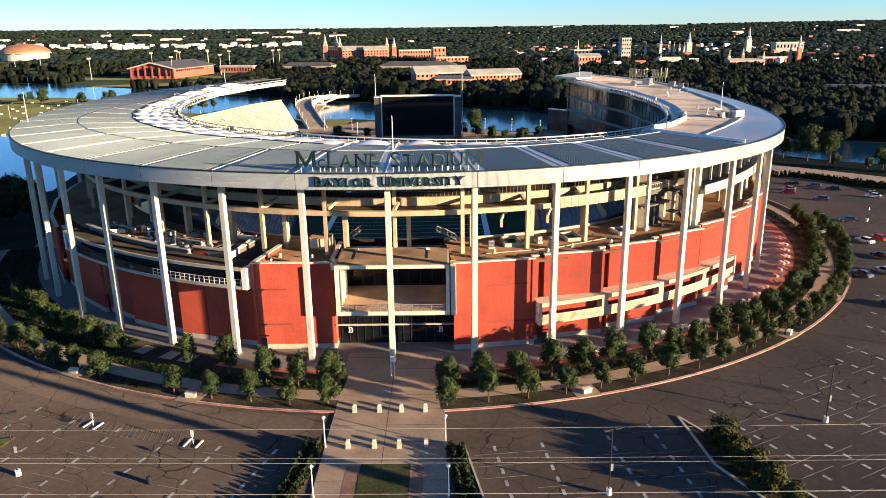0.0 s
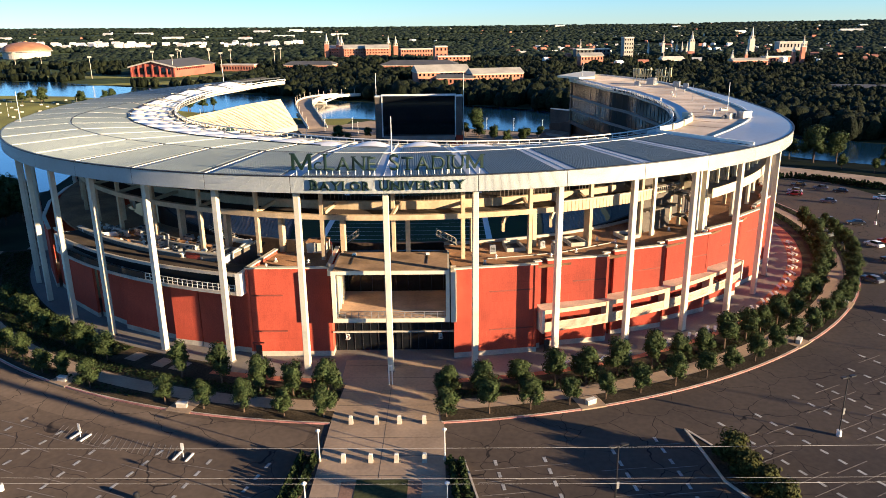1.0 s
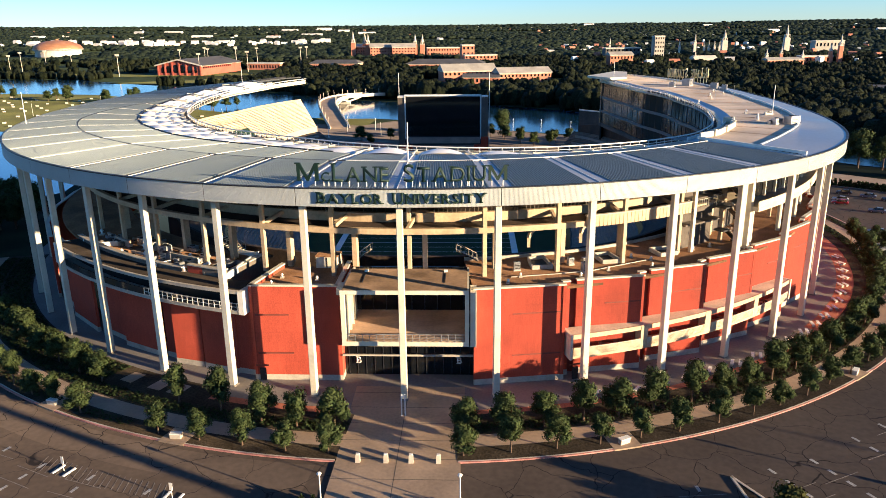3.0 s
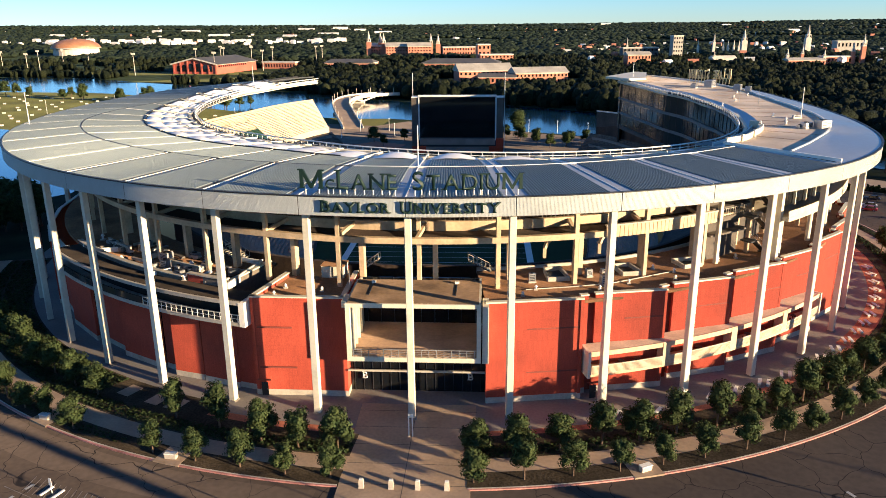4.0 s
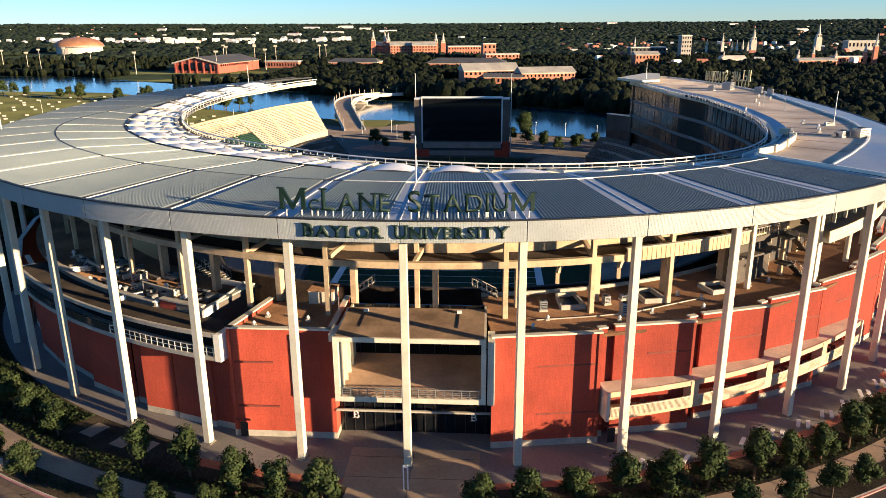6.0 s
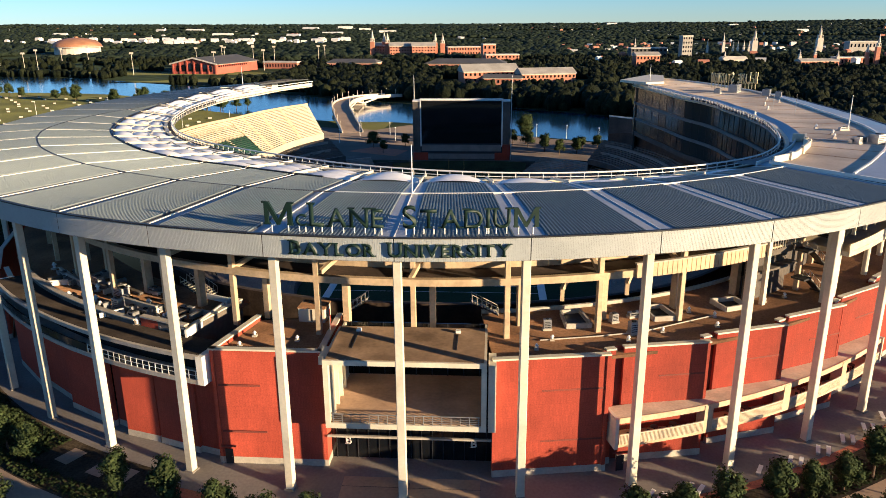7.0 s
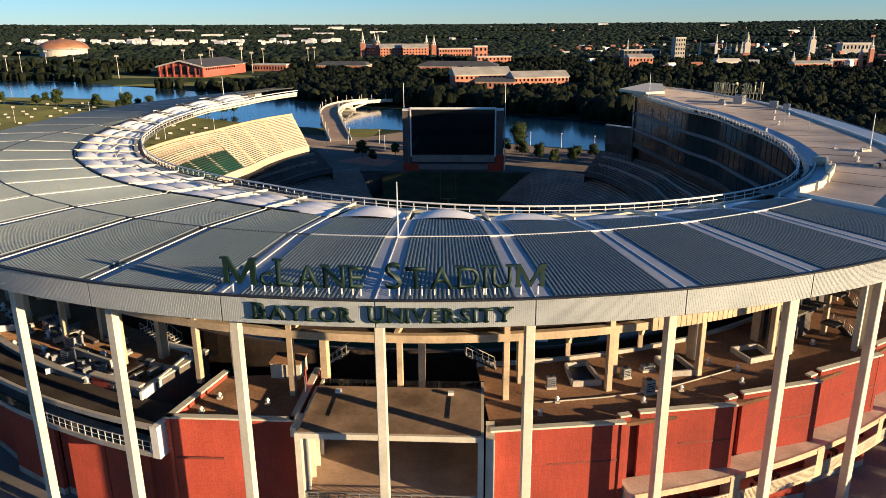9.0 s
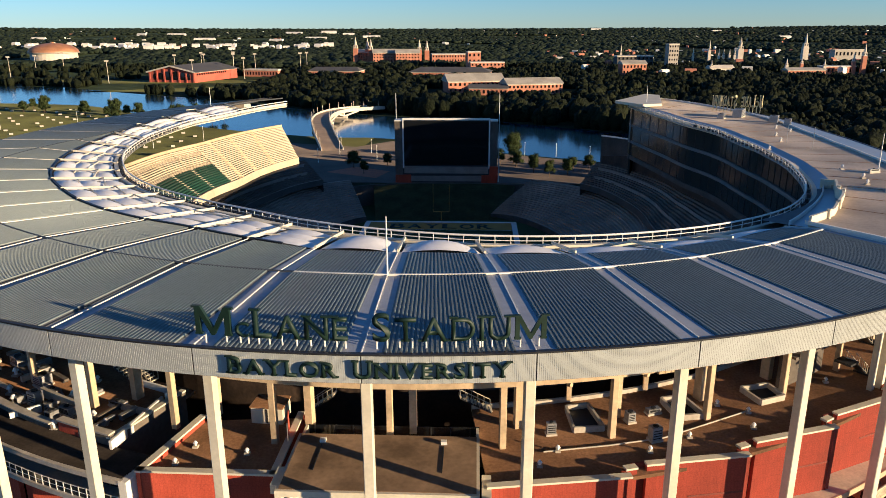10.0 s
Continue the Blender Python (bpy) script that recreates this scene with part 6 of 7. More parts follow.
bn = thing("litter_bin", "black cylindrical litter bin on the asphalt", "bin", at=(-37.2, 76.0, -0.15))
part("drum", Shell().rod((0, 0, 0), (0, 0, 0.85), 0.34, 0.36, 14), M_BLACK, bn)
part("lid", Shell().rod((0, 0, 0.85), (0, 0, 1.0), 0.38, 0.2, 14), M_BLACK, bn)

# planted island with its kerb and bushes
isl = [(32.6, 90.6), (38.0, 80.8), (42.9, 71.7), (50, 58), (40, 58), (37.0, 71.5), (33.7, 78.6), (33.2, 84.9)]
tagged(part("island_bed", Shell().prism(isl, -0.2, -0.03), M_MULCH), "dark mulch parking island", "planting bed", kind="structure")
s = Shell()
for a, b in zip(isl, isl[1:] + isl[:1]):
    s.bar((*a, -0.06), (*b, -0.06), 0.3, 0.25)
tagged(part("island_kerb", s, M_KERB), "pale concrete kerb of the parking island", "kerb", kind="structure")
bush_me = leaf_crown(77, 1.7, 2.3, 0.85, 5200, 0.19).mesh("crown", M_BUSH, mend=False)
stem_me = trunk_mesh(78, 1.2, 0.16).mesh("trunk", M_BARK)
for x, y, k in ((36.0, 82.6, 1.1), (36.4, 79.2, 0.95), (37.2, 76.0, 0.95), (37.8, 72.8, 1.0), (38.6, 69.0, 0.9), (-63, 84, 0.8), (-66, 79, 0.9)):
    b = thing("bush", "rounded olive-green bush on a parking island", "bush", "island bushes", at=(x, y, -0.1), rz=x * 37)
    b.scale = (k, k, k)
    shared("crown", bush_me, b)
    shared("trunk", stem_me, b)
tagged(part("island_bed", Shell().prism([(-60, 87), (-62, 78), (-72, 74), (-70, 84)], -0.2, -0.03), M_GRASS), "small grassy parking island", "planting bed", kind="structure")

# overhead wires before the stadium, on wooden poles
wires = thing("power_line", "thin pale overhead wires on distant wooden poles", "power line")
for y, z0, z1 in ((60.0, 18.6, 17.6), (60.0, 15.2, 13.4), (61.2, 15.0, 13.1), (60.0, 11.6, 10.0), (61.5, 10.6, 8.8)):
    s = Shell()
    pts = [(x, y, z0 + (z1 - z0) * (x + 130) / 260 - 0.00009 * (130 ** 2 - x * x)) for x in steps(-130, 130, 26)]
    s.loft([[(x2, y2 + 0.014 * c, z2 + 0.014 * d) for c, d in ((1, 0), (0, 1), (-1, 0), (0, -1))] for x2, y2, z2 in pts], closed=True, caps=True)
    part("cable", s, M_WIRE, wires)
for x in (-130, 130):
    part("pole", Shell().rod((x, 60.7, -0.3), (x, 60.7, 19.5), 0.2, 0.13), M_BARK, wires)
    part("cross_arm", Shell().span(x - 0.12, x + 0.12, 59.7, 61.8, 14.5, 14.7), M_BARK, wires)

# concrete litter boxes at the kerb openings
for p in (-27.8, -15.6, 15.7, 39.1, 52, 63):
    x, y, _ = ring(111.6, p, 0.05)
    k = thing("kerb_planter", "small pale concrete box at a kerb opening", "planter", "kerb planters", at=(x, y, 0.04), rz=p + 12)
    part("box", Shell().span(-0.75, 0.75, -0.35, 0.35, 0.0, 0.7), M_KERB, k)
    part("rim", Shell().span(-0.8, 0.8, -0.4, 0.4, 0.7, 0.8), M_WHITE, k)
    tagged(part("kerb_ramp", Shell().slab(109.4, 112.85, -0.2, 0.075, [p - 1.0, p, p + 1.0]), M_WALKWAY), "tan ramp through the planting strip", "walkway", kind="structure")
# benches on the sunny concourse
seat_me = Shell().span(-1.0, 1.0, -0.25, 0.25, 0.38, 0.5).mesh("seat", M_WHITE)
leg_me = Shell().span(-0.12, 0.12, -0.2, 0.2, 0.0, 0.38).mesh("leg", M_KERB)
for i in range(20):
    p = 17 + 3.0 * i
    for q, r in ((p, 98.6), (p + 0.55, 99.4)):
        b = thing("bench", "white slab bench on the brick concourse", "bench", "concourse benches", at=ring(r, q, 0.02), rz=q + 35)
        shared("seat", seat_me, b)
        for x2 in (-0.7, 0.7):
            shared("leg", leg_me, b, Matrix.Translation((x2, 0, 0)))


# ---- parked cars ----
def car_meshes():
    body = Shell().loft([[(-0.86, y, z) for y, z in ((-2.25, 0.35), (2.25, 0.35), (2.3, 0.6), (2.15, 0.85), (1.1, 0.95), (-1.9, 1.0), (-2.3, 0.85))],
                         [(0.86, y, z) for y, z in ((-2.25, 0.35), (2.25, 0.35), (2.3, 0.6), (2.15, 0.85), (1.1, 0.95), (-1.9, 1.0), (-2.3, 0.85))]], closed=True, caps=True)
    cab = Shell().loft([[(-0.78, 1.05, 0.94), (-0.78, -1.75, 0.98), (-0.64, -1.3, 1.5), (-0.64, 0.3, 1.5)], [(0.78, 1.05, 0.94), (0.78, -1.75, 0.98), (0.64, -1.3, 1.5), (0.64, 0.3, 1.5)]], closed=True, caps=True)
    roof_s = Shell().span(-0.62, 0.62, -1.28, 0.28, 1.5, 1.55)
    tyre = Shell().rod((-0.12, 0, 0), (0.12, 0, 0), 0.34, n=14)
    light = Shell().span(-0.2, 0.2, -0.03, 0.03, -0.08, 0.08)
    rim = Shell().rod((-0.135, 0, 0), (0.135, 0, 0), 0.2, n=10)
    return body, cab, roof_s, tyre, light, rim


PAINTS = [surface("car_paint", c, 0.3, fine=(2.0, 0.03), broad=(0.5, 0.05), spec=0.6) for c in ((0.75, 0.74, 0.7), (0.03, 0.03, 0.035), (0.3, 0.02, 0.02), (0.12, 0.13, 0.15), (0.35, 0.35, 0.36))]
NAMES = ["white", "black", "dark red", "dark grey", "silver"]
CARS = []
for paint in PAINTS:
    b, c, r_, t, l, rim = car_meshes()
    CARS.append((b.mesh("body", paint), c.mesh("cabin", M_GLASS), r_.mesh("car_roof", paint), t.mesh("wheel", M_BLACK), l.mesh("headlight", M_WHITE), rim.mesh("rim", M_STEEL)))


def car(x, y, rz, kind):
    body, cab, top, tyre, light, rim = CARS[kind]
    c = thing("car", NAMES[kind] + " car parked on the asphalt lot", "car", "parked cars", at=(x, y, -0.15), rz=rz)
    for n, me in (("body", body), ("cabin", cab), ("car_roof", top)):
        shared(n, me, c)
    for sx in (-0.78, 0.78):
        for sy in (-1.4, 1.4):
            w_ = shared("wheel", tyre, c, Matrix.Translation((sx, sy, 0.34)))
            shared("rim", rim, w_)
        shared("headlight", light, c, Matrix.Translation((sx * 0.8, 2.28, 0.68)))


for x, y, rz, k in ((112.4, 232.4, 60, 2), (114.5, 236.8, 60, 4), (129, 236, 60, 1), (106.2, 175.7, 20, 0), (112.7, 196.2, 75, 1), (106.5, 199.6, 70, 3), (91.3, 150, 25, 3), (97.5, 152, 25, 4),
                    (110.8, 178, 20, 2), (125, 241, 60, 3), (88, 132, 30, 1), (103, 163, 20, 1), (101, 186, 30, 0), (98.5, 185.5, 30, 3), (120, 246, 60, 1), (118, 222, 60, 3), (136, 225, 60, 0)):
    car(x, y, rz, k)
road2 = Shell().prism([(118, 262), (142, 243), (175, 215), (185, 232), (152, 262), (128, 284)], -0.2, -0.08)
tagged(part("service_road", road2, M_WALKWAY), "pale road beyond the parking lot", "road", kind="structure")
hedge([(112, 258), (124, 259), (138, 247), (150, 236)], 2.6, 1.8, 2500, "dark hedge row along the far edge of the lot", 0.4)

# ---- roof-top units, vents and curbs on the terraces ----
def vent(x, y, z, k=0.78):
    v = thing("roof_vent", "small pale mushroom vent on the terrace roof", "vent", "roof vents", at=(x, y, z))
    part("pipe", Shell().rod((0, 0, 0), (0, 0, 0.7 * k), 0.17 * k, n=8), M_WHITE, v)
    part("cap", Shell().rod((0, 0, 0.65 * k), (0, 0, 1.0 * k), 0.34 * k, 0.12 * k, 8), M_WHITE, v)
    part("curb", Shell().box((0, 0, 0.12), (0.7 * k, 0.7 * k, 0.25)), M_KERB, v)


def unit(x, y, z, w, d, h, rz, m=None):
    u = thing("roof_unit", "grey air-handling unit with louvres on the terrace roof", "roof unit", "roof units", at=(x, y, z), rz=rz)
    part("casing", Shell().span(-w / 2, w / 2, -d / 2, d / 2, 0.25, h), m or M_STEEL, u)
    part("skid", Shell().span(-w / 2 - 0.1, w / 2 + 0.1, -d / 2 - 0.1, d / 2 + 0.1, 0.0, 0.25), M_KERB, u)
    part("fan", Shell().rod((0, 0, h), (0, 0, h + 0.12), min(w, d) * 0.35, n=12), M_BLACK, u)
    for i in range(4):
        part("louvre", Shell().span(-w * 0.4, w * 0.4, -d / 2 - 0.03, -d / 2, 0.4 + i * (h - 0.5) / 4, 0.5 + i * (h - 0.5) / 4), M_BLACK, u)


for x, y in ((6.4, 118.5), (8.5, 121.3), (18.0, 121.6), (30.3, 126.7), (30.9, 130.1), (27.9, 131.7), (22.8, 124.5), (39.5, 136.0), (43.0, 138.0)):
    vent(x, y, 15.0)
for x, y, w, d, h, rz in ((8.1, 124.6, 1.0, 0.6, 1.5, 10), (17.1, 127.6, 0.9, 0.9, 1.3, 20), (19.0, 123.9, 1.2, 0.9, 1.7, 20), (20.1, 129.6, 1.6, 0.8, 0.7, 20)):
    unit(x, y, 15.0, w, d, h, rz)
for x, y in ((-61.0, 133.0), (-58.4, 136.3), (-54.3, 129.3), (-56.2, 131.6), (-46.3, 123.8), (-47.8, 130.5), (-66, 141), (-71, 146), (-43, 126)):
    vent(x, y, 14.8, 1.2)
for x, y, w, d, h, rz in ((-51.7, 129.4, 1.4, 1.1, 1.7, -25), (-50.9, 131.6, 2.4, 0.8, 0.9, -25), (-46.6, 127.0, 1.8, 0.9, 1.1, -25), (-45.9, 129.0, 2.0, 0.9, 0.9, -25), (-41.7, 129.2, 2.2, 0.8, 0.7, -20),
                          (-48.8, 127.6, 1.0, 1.0, 1.3, -25), (-53.5, 134, 1.6, 1.6, 1.5, -30), (-60, 139.5, 2.0, 1.2, 1.3, -35), (-44.2, 124.6, 1.0, 0.8, 1.0, -20)):
    unit(x, y, 14.8, w, d, h, rz)
for x, y in ((-23.5, 119.5), (-29.3, 120.6), (-30.2, 117.4)):
    vent(x, y, 15.0)
ph_ = thing("roof_penthouse", "small cream roof penthouse on the terrace", "roof structure", at=(-23.0, 127.0, 15.0), rz=-4)
part("wall", Shell().span(-1.8, 1.8, -1.4, 1.4, 0, 1.9), M_CREAM, ph_)
part("roof", Shell().span(-1.9, 1.9, -1.5, 1.5, 1.9, 2.05), M_ROOFTAN, ph_)
part("door", Shell().span(-0.12, 0.12, -1.45, -1.4, 0.1, 1.8), M_BLACK, ph_)
# white parapet pieces at the edge of the shaded roof
edge_p = thing("roof_parapet", "broken line of white parapet walls at the roof's edge", "parapet", kind="structure")
a, b = Vector((-38.0, 119.8, 14.8)), Vector((-36.2, 132.0, 14.8))
for u0, u1 in ((0.0, 0.22), (0.27, 0.5), (0.55, 0.8), (0.86, 0.98)):
    p, q = a.lerp(b, u0), a.lerp(b, u1)
    part("wall_piece", Shell().bar((p.x, p.y, 15.4), (q.x, q.y, 15.4), 0.3, 1.2), M_WHITE, edge_p)
part("wall_piece", Shell().bar((-36.4, 132.2, 15.2), (-42, 134.6, 15.2), 0.3, 0.8), M_WHITE, edge_p)
part("wall_piece", Shell().bar((-72, 141, 15.2), (-66.0, 137.2, 15.2), 0.3, 0.9), M_WHITE, edge_p)
part("wall_piece", Shell().bar((-68, 138.0, 15.2), (-63.2, 139.2, 15.2), 0.3, 0.9), M_WHITE, edge_p)
part("wall_piece", Shell().bar((-50.1, 127.8, 15.2), (-52.5, 125.6, 15.2), 0.3, 0.9), M_WHITE, edge_p)
# kerbed wells in the sunny terrace
for k, pts in enumerate((((10.3, 129.8), (10.6, 125.1), (13.9, 125.6), (12.9, 130.6)), ((21.6, 132.2), (22.5, 128.1), (25.6, 128.7), (24.3, 132.9)), ((31.8, 135.3), (33.0, 132.0), (36.2, 133.4), (35.4, 136.4)))):
    wl = thing("stair_well", "stair well drawn as a black sheet within a pale kerb on the terrace roof", "stair well", "terrace wells")
    s = Shell()
    for i in range(4):
        p, q = pts[i], pts[(i + 1) % 4]
        s.bar((*p, 15.35), (*q, 15.35), 0.28, 0.7)
    part("kerb", s, M_KERB, wl)
    # no hole: a flat black sheet stands for the well's dark depth
    part("opening", Shell().prism(pts, 15.02, 15.06), M_BLACK, wl)
pipe = thing("conduit", "pale pipe run across the terrace roof", "pipe")
s = Shell()
for a, b in zip([(7, 121), (14, 122.5), (20, 124.2)], [(14, 122.5), (20, 124.2), (31, 130.4)]):
    s.rod((*a, 15.14), (*b, 15.14), 0.09, n=6)
part("pipe", s, M_KERB, pipe)
for x in (-15.75, -3.25):
    c = thing("conduit", "dark conduit on the entrance roof", "pipe", "entrance roof conduits", at=(x, 117.6, 16.16))
    part("pipe", Shell().span(-0.06, 0.06, -2.3, 2.3, 0, 0.08), M_BLACK, c)
    part("junction_box", Shell().span(-0.3, 0.3, 2.6, 3.1, 0, 0.35), M_WHITE, c)
# balcony bins and doors at the wall foot
for x, y, rz in ((-31.9, 114.98, 0), (16.9, 116.2, 16)):
    d = thing("service_door", "dark service door in the brick wall foot", "door", "service doors", at=(x, y, 0), rz=rz)
    lf = part("leaf", Shell().span(-0.5, 0.5, -0.12, -0.06, 0, 2.1), M_BLACK, d)
    part("handle", Shell().span(0.3, 0.42, -0.17, -0.12, 1.0, 1.06), M_STEEL, lf, "steel lever handle")
    part("canopy", Shell().span(-1.0, 1.0, -0.35, -0.05, 2.5, 2.65), M_BRICKDARK, d)

# ---- stair tower and suites seen through the rim on the sunny side ----
st = thing("stair_tower", "dark steel zigzag stairs between pale piers", "stairs", kind="structure")
for j in range(3):
    z0 = 15.2 + j * 4.1
    a, b = Vector(ring(87.0, 38.6, z0 + 3.3)), Vector(ring(87.0, 41.2, z0 + 0.5))
    side = Vector((b.y - a.y, a.x - b.x, 0)).normalized()
    part("flight", Shell().bar(a, b, 1.1, 0.16), M_BLACK, st)
    for o in (-0.6, 0.6):
        part("stair_rail", Shell().bar(a + side * o + Vector((0, 0, 1.1)), b + side * o + Vector((0, 0, 1.1)), 0.06, 0.06), M_KERB, st)
        for i in range(8):
            q = a.lerp(b, i / 7) + side * o
            part("baluster", Shell().bar(q, q + Vector((0.01, 0, 1.1)), 0.04, 0.04), M_KERB, st)
    for i in range(12):
        q = a.lerp(b, i / 11)
        part("step", Shell().box((q.x, q.y, q.z + 0.16), (0.26, 1.0, 0.06), 40), M_CREAM, st)
    part("landing", Shell().slab(86.0, 88.0, z0 + 0.2, z0 + 0.45, [41.2, 42.2]), M_BLACK, st)
    part("landing", Shell().slab(86.0, 88.0, z0 + 3.2, z0 + 3.45, [37.4, 38.6]), M_BLACK, st)
for r, p in ((85.0, 34.4), (89.2, 39.5)):
    part("pier", Shell().slab(r - 0.3, r + 0.3, 15, 29.8, [p - 0.22, p + 0.22]), M_CREAM, st)
part("back_wall", Shell().slab(82.5, 82.9, 15, 30.5, steps(33.5, 40, 8)), M_DARK, st)
for z in (19.8, 24.3):
    part("floor_edge", Shell().slab(82.9, 84.6, z - 0.3, z, steps(33.5, 40, 8)), M_SOFFIT, st)
wing = thing("suite_wing", "cream-banded suite wing with tall glazing under the roof rim", "building", kind="structure")
for a, b in ((40.5, 48.5), (48.5, 58), (58, 70), (70, 90), (90, 118)):
    ph = steps(a, b, 10)
    part("floor_band", Shell().slab(78.0, 91.2, 21.9, 22.6, ph), M_GUARD, wing)
    part("glazing", Shell().slab(88.6, 89.0, 23.9, 30.4, ph), M_GLASS, wing)
    part("guard", Shell().slab(91.0, 91.15, 22.6, 23.7, ph), M_GUARD, wing)
    part("mid_band", Shell().slab(88.4, 89.4, 26.6, 27.2, ph), M_CREAM, wing) if a < 48 else None
fin_me = Shell().box((0, 0, 3.3), (0.22, 0.5, 6.6)).mesh("glazing_fin", M_CREAM)
for i in range(30):
    p = 41 + 77 * i / 29
    shared("glazing_fin", fin_me, wing, pose(*ring(89.3, p, 23.8), 0, 0, p))
for k in range(5, 15):
    part("wing_column", Shell().rod(ring(88.5, k * STEP + 1.5, 15.0), ring(88.5, k * STEP + 1.5, 21.6), 0.45, n=10), M_CREAM, wing)
part("big_pier", Shell().slab(88.7, 90.0, 15.0, 30.2, [40.2, 40.7]), M_CREAM, wing)
part("dark_core", Shell().slab(79.0, 80.0, 15.0, 31.5, steps(40, 118, 50)), M_DARK, wing)
s = Shell()
for a, b in zip(steps(19.5, 34.0, 29), steps(19.5, 34.0, 29)[1:]):
    s.slab(84.75, 84.95, 22.1, 23.9, [a + 0.03, b - 0.03])
s.slab(84.6, 84.8, 22.1, 23.8, steps(19.5, 34.0, 20))
part("bridge_guard", s, M_BEIGE, wing, "cream panelled concourse guard")
part("guard_cap", Shell().slab(84.5, 85.05, 23.9, 24.1, steps(19.4, 34.1, 20)), M_KERB, wing)
part("bridge_deck", Shell().slab(82.0, 85.0, 22.0, 22.8, steps(34.0, 40, 8)), M_SOFFIT, wing)
for q in steps(34.2, 39.8, 14):
    part("bridge_post", Shell().rod(ring(84.9, q, 22.8), ring(84.9, q, 24.0), 0.05, n=5), M_KERB, wing)
part("bridge_rail", Shell().slab(84.86, 84.94, 24.0, 24.08, steps(34.0, 40, 8)), M_KERB, wing)
ban = thing("banner", "narrow red cloth banner beside the dark stair void", "banner", at=(-19.9, 122.5, 15.0), rz=12)
part("cloth", Shell().span(-0.05, 0.05, -1.6, 1.6, 0.2, 2.6), M_BRICK, ban)
part("pole", Shell().rod((0, -1.65, 0), (0, -1.65, 2.9), 0.06, n=6), M_STEEL, ban)

# open concourse stairs behind the terraces
for a, b in (((-44.8, 135.9, 16.6), (-41.0, 134.1, 15.0)), ((-43.6, 136.6, 16.9), (-39.8, 134.8, 15.2)), ((-16.0, 128.4, 17.3), (-18.9, 128.9, 15.1)), ((-1.8, 128.5, 17.3), (1.7, 129.0, 15.3))):
    a, b = Vector(a), Vector(b)
    cs = thing("concourse_stair", "short dark steel stair with pale treads and rails", "stairs", "concourse stairs")
    side = Vector((b.y - a.y, a.x - b.x, 0)).normalized()
    part("stringer", Shell().bar(a, b, 1.1, 0.2), M_BLACK, cs)
    for i in range(9):
        q = a.lerp(b, i / 8)
        part("tread", Shell().box((q.x, q.y, q.z + 0.17), (0.24, 1.1, 0.06), math.degrees(math.atan2(b.y - a.y, b.x - a.x))), M_CREAM, cs)
    for o in (-0.6, 0.6):
        part("hand_rail", Shell().bar(a + side * o + Vector((0, 0, 1.1)), b + side * o + Vector((0, 0, 1.1)), 0.07, 0.07), M_KERB, cs)
        for i in range(6):
            q = a.lerp(b, i / 5) + side * o
            part("baluster", Shell().bar(q, q + Vector((0.01, 0, 1.1)), 0.05, 0.05), M_KERB, cs)
# curved brackets under the upper concourse
for p in (13.6, 20.0):
    br = thing("curved_bracket", "pale bent steel bracket below the upper concourse", "bracket", "concourse brackets")
    s = Shell()
    pts = [ring(81.6, p, 18.6), ring(81.6, p, 20.2), ring(81.4, p + 0.3, 21.0), ring(81.0, p + 1.0, 21.6), ring(80.6, p + 2.4, 22.1)]
    for q0, q1 in zip(pts, pts[1:]):
        s.bar(q0, q1, 0.5, 0.5)
    part("arm", s, M_BEIGE, br)

# ---- things on the suite roof ----
for x, y, w, d, h, rz in ((66.2, 165.2, 2.8, 1.8, 1.7, 30), (63.2, 165.4, 2.0, 1.4, 1.2, 30), (67.5, 181.0, 2.0, 0.6, 0.7, 20), (62, 165.5, 0.9, 0.8, 0.7, 30), (72, 262, 5, 2.4, 2.2, 60), (66, 258, 2, 1.6, 1.4, 60), (77, 250, 2.4, 2, 1.8, 60), (78.5, 245, 1.5, 1.5, 1.6, 60)):
    unit(x, y, 33.0, w, d, h, rz)
for x, y in ((63.7, 184.1), (63.4, 176.1), (65.8, 216.5), (59, 205), (68, 225), (61.5, 171), (73, 238), (74, 232)):
    vent(x, y, 33.0, 0.9)
for x, y, h in ((66, 214, 4.0), (68, 206, 4.5)):
    m_ = thing("roof_mast", "slim grey roof mast", "mast", "roof masts", at=(x, y, 33.0))
    part("mast", Shell().rod((0, 0, 0), (0, 0, h), 0.07, 0.04, 6), M_STEEL, m_)
fs = thing("far_roof_sign", "pale gold letters on posts along the far roof edge, facing away", "sign")
a, b = Vector((68.4, 275.0, 33.4)), Vector((80.6, 268.5, 33.4))
text = "McLANE STADIUM"
post_me = Shell().box((0, 0, 0.8), (0.22, 0.14, 1.6)).mesh("letter_post", M_SIGNPALE)
turn = math.degrees(math.atan2(b.y - a.y, b.x - a.x))
for i, ch in enumerate(text):
    if ch == " ":
        continue
    q = b.lerp(a, (i + 0.5) / len(text))
    h = 3.3 if i in (0, 2, 7) else 2.8
    me, x0, wd = letter_mesh("C" if ch == "c" else ch, h * (0.65 if ch == "c" else 1), 0.8, M_SIGNPALE, 0.015)
    shared("letter", me, fs, pose(q.x, q.y, q.z + 1.5, 90, 0, turn + 180) @ Matrix.Diagonal((0.72 / wd, 1, 1, 1)) @ Matrix.Translation((-x0 - wd / 2, 0, 0)))
    shared("letter_post", post_me, fs, pose(q.x, q.y, q.z - 0.1, 0, 0, turn))

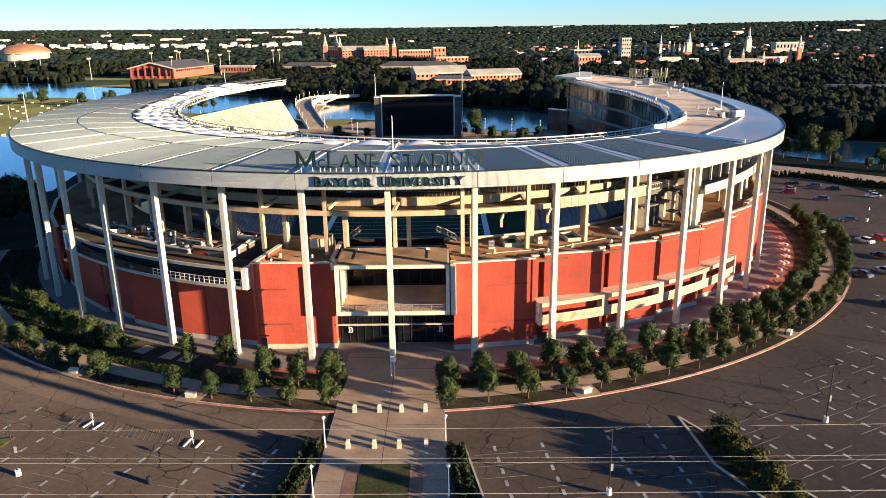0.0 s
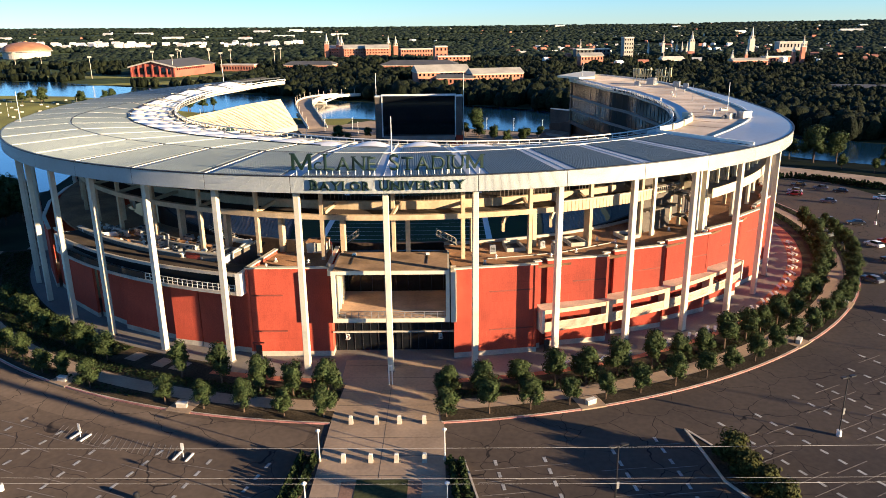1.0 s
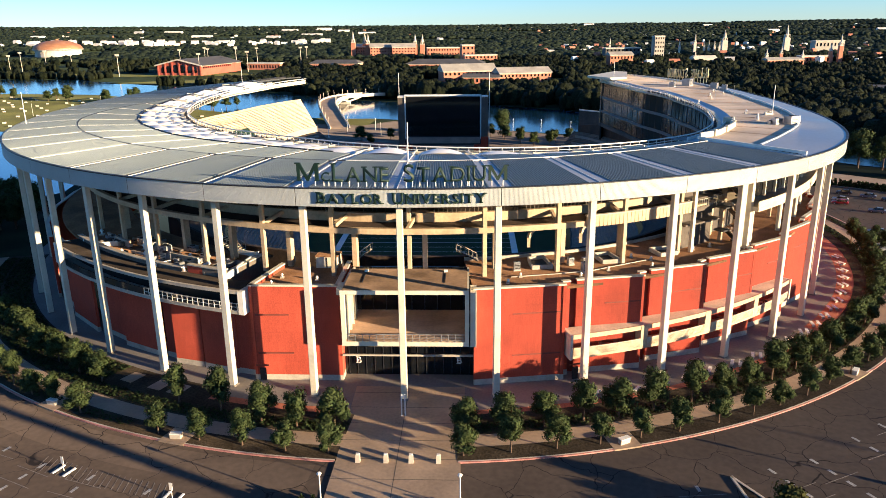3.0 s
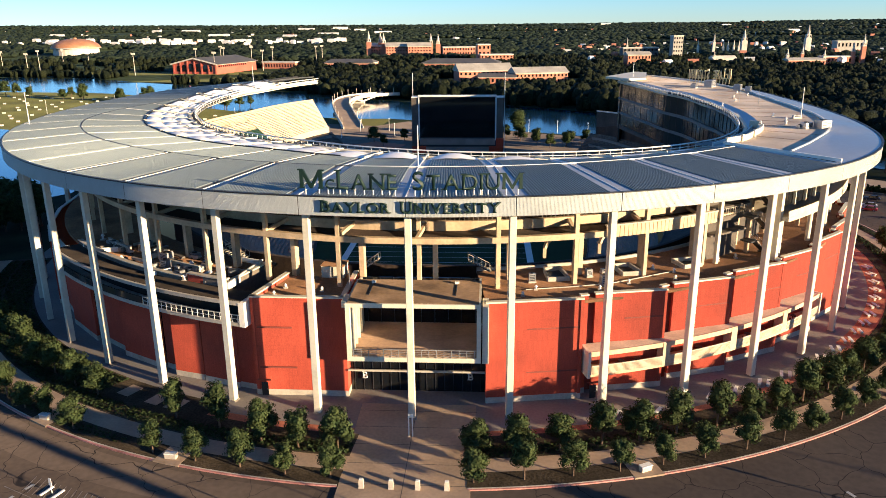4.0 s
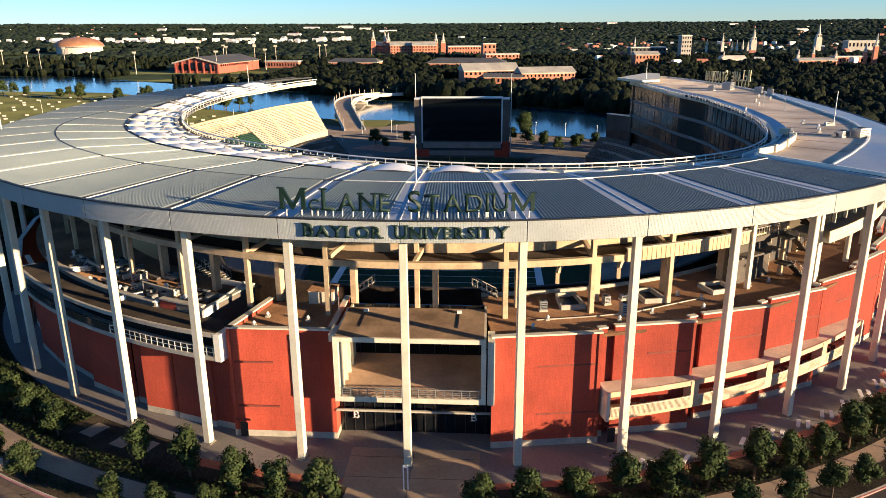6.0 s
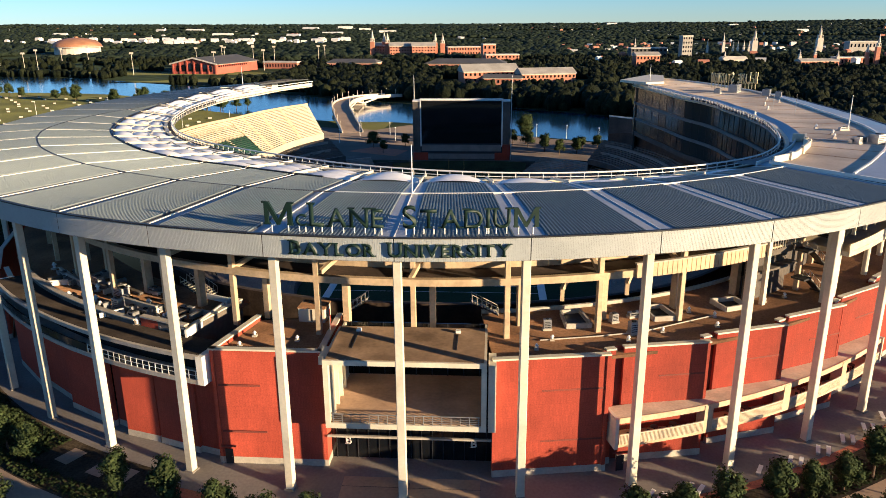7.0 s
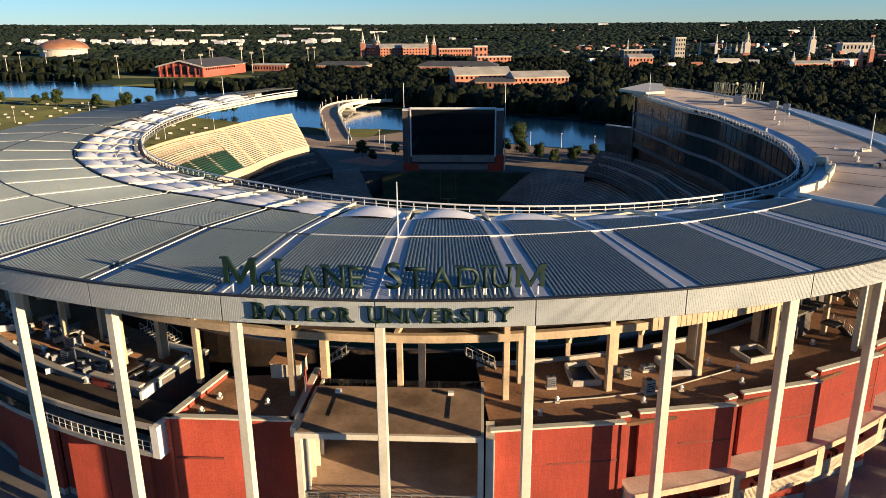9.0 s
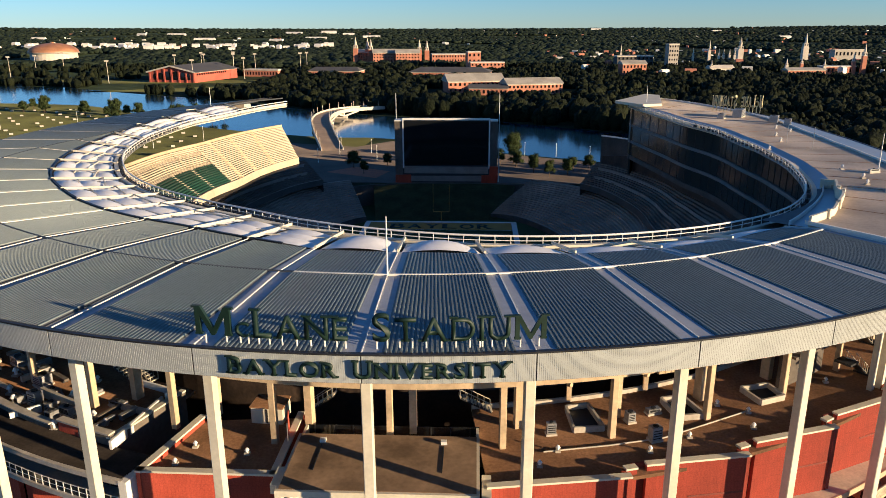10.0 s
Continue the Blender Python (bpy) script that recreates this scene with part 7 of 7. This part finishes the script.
# ---- ducts, frames and small plant on the shaded roof ----
r8 = random.Random(21)
M_DUCT = surface("tan_duct", (0.5, 0.4, 0.28), 0.6, fine=(4.0, 0.1), broad=(0.6, 0.2))
for i in range(22):
    p, r = r8.uniform(-43, -20), r8.uniform(79.5, 88.3)
    x, y, _ = ring(r, p)
    d = thing("roof_duct", "tan metal duct run on low feet across the roof", "duct", "roof ducts", at=(x, y, 14.8), rz=p + r8.choice((0, 90)) + r8.uniform(-4, 4))
    ln, w, h = r8.uniform(1.6, 4.6), r8.uniform(0.25, 0.6), r8.uniform(0.3, 0.75)
    part("duct", Shell().span(-ln / 2, ln / 2, -w / 2, w / 2, 0.25, 0.25 + h), (M_DUCT, M_STEEL, M_SOFFIT)[i % 3], d)
    for q in (-0.38, 0.38):
        part("foot", Shell().span(q * ln - 0.06, q * ln + 0.06, -w / 2, w / 2, 0.0, 0.25), M_BLACK, d)
for i in range(9):
    p, r = r8.uniform(-43, -20), r8.uniform(79.5, 88.3)
    unit(*ring(r, p)[:2], 14.8, r8.uniform(0.7, 1.8), r8.uniform(0.6, 1.3), r8.uniform(0.6, 1.4), p)
for i in range(14):
    p, r = r8.uniform(-44, -19), r8.uniform(79.5, 88.3)
    vent(*ring(r, p)[:2], 14.8, r8.uniform(0.6, 1.0))
for p0, p1, r in ((-44, -38, 85.5), (-30, -25, 85.5)):
    c = thing("roof_screen", "low tan screen wall round the roof plant", "screen wall", "roof screens", at=(0, 0, 0))
    part("screen", Shell().slab(r - 0.12, r + 0.12, 14.8, 15.9, steps(p0, p1, 8)), M_DUCT, c)
    part("screen_cap", Shell().slab(r - 0.2, r + 0.2, 15.9, 16.02, steps(p0, p1, 8)), M_KERB, c)
for p in (17.3, 19.0, 20.6, 26.0, 27.5, 34.0, 36.2, 42.0):
    t_ = thing("balcony_table", "small dark table with stools on the balcony", "table", "balcony tables", at=ring(92.9, p, 4.5), rz=p)
    part("tabletop", Shell().rod((0, 0, 1.0), (0, 0, 1.06), 0.5, n=10), M_BLACK, t_)
    part("stem", Shell().rod((0, 0, 0), (0, 0, 1.0), 0.06, n=6), M_BLACK, t_)
    for q in (-0.8, 0.8):
        part("stool", Shell().rod((q, 0, 0), (q, 0, 0.75), 0.2, 0.17, 8), M_BLACK, t_)

# ---- trees beyond: river edge, plaza, lot ----
for x, y, k in ((146, 290, 2.7), (153, 286, 2.3), (140, 298, 1.6), (165, 270, 1.2), (175, 262, 1.1), (185, 255, 1.1), (158, 268, 1.0), (150, 276, 1.0), (172, 285, 1.2)):
    tree(x, y, -0.1, k, "broad green tree on the river bank", "bank trees")
for i in range(26):
    x = -52 + 6.2 * i + rng.uniform(-1.5, 1.5)
    if -38 < x < 12:
        y = 372 + rng.uniform(-3, 3)
    else:
        y = 352 + rng.uniform(-14, 14)
    tree(x, y, 0.0, rng.uniform(1.0, 1.5), "young tree on the scoreboard plaza", "plaza trees")
tree(16, 372, 0.0, 2.6, "tall lit tree beside the scoreboard", "plaza trees")
for i in range(26):
    a = rng.random()
    x, y = -150 - 250 * a + rng.uniform(-12, 12), 505 + 110 * a + rng.uniform(-16, 10)
    tree(x, y, 0.0, rng.uniform(1.2, 2.2), "small tree on the grassy river bank", "bank trees")
for i in range(14):
    x, y = -130 - rng.uniform(0, 250), 380 + rng.uniform(0, 150)
    l = thing("path_lamp", "slim white path lamp on the lawn", "lamp", "path lamps", at=(x, y, 0))
    part("post", Shell().rod((0, 0, 0), (0, 0, 9), 0.12, 0.08, 6), M_WHITE, l)
s = Shell()
for i in range(15):
    for j in range(26):
        x, y = -430 + 12 * j + rng.uniform(-2, 2), 345 + 17 * i + 0.25 * 12 * j + rng.uniform(-1, 1)
        if x < -150 and y < np.interp(x, [q[0] for q in near], [q[1] for q in near]) - 25 and rng.random() < 0.75:
            s.box((x, y, 0.3), (1.9, 0.7, 0.9), 14)
tagged(part("lawn_markers", s, M_STONE, mend=False), "scattered pale low blocks on the lawn", "blocks", kind="stuff")
tagged(part("lawn", Shell().prism([(-480, 300), (-130, 300), (-120, 440), (-185, 498), (-270, 585), (-350, 618), (-560, 632), (-620, 500)], -0.2, -0.12), M_GRASS), "sunlit grass field by the river", "lawn", kind="structure")
for x, y in ((-64, 392), (-50, 398), (-45, 380), (-30, 395), (22, 392), (36, 388), (50, 380), (62, 372), (78, 360), (-70, 372), (-90, 390)):
    l = thing("plaza_lamp", "white plaza lamp post by the river", "lamp", "plaza lamps", at=(x, y, 0))
    part("post", Shell().rod((0, 0, 0), (0, 0, 6), 0.12, 0.08, 6), M_WHITE, l)
    part("head", Shell().rod((0, 0, 6), (0, 0, 6.4), 0.3, 0.2, 8), M_WHITE, l)

# low ground cover in the beds
def ground_cover(r0, r1, a, b, n, seed):
    r = random.Random(seed)
    s = Shell()
    for i in range(n):
        p = Vector(ring(r.uniform(r0, r1), r.uniform(a, b), 0.08 + 0.3 * r.random() ** 2))
        q = Vector((r.gauss(0, 0.6), r.gauss(0, 0.6), 1)).normalized()
        t = q.orthogonal().normalized()
        k = r.uniform(0.1, 0.24)
        s.add([p + t * k, p + q.cross(t) * k, p - t * k, p - q.cross(t) * k], [(0, 1, 2, 3)])
    tagged(part("ground_cover", s, M_HEDGE, mend=False), "low dark green ground cover in the planting beds", "ground cover", kind="stuff")


ground_cover(103.4, 106.0, -74, -4.0, 7000, 1)
ground_cover(97.8, 103.0, -74, -28.0, 9000, 5)
ground_cover(103.4, 106.0, 4.4, 99, 7000, 2)
ground_cover(109.8, 111.4, -74, -20.0, 1500, 3)
ground_cover(109.8, 111.4, 40, 99, 2000, 4)

# trees on the shaded bank beside the ring
for i in range(34):
    p, r = rng.uniform(-98, -60), rng.uniform(113, 136)
    tree(*ring(r, p, -0.15), rng.uniform(1.4, 2.3), "dark broad tree on the shaded bank", "bank trees")
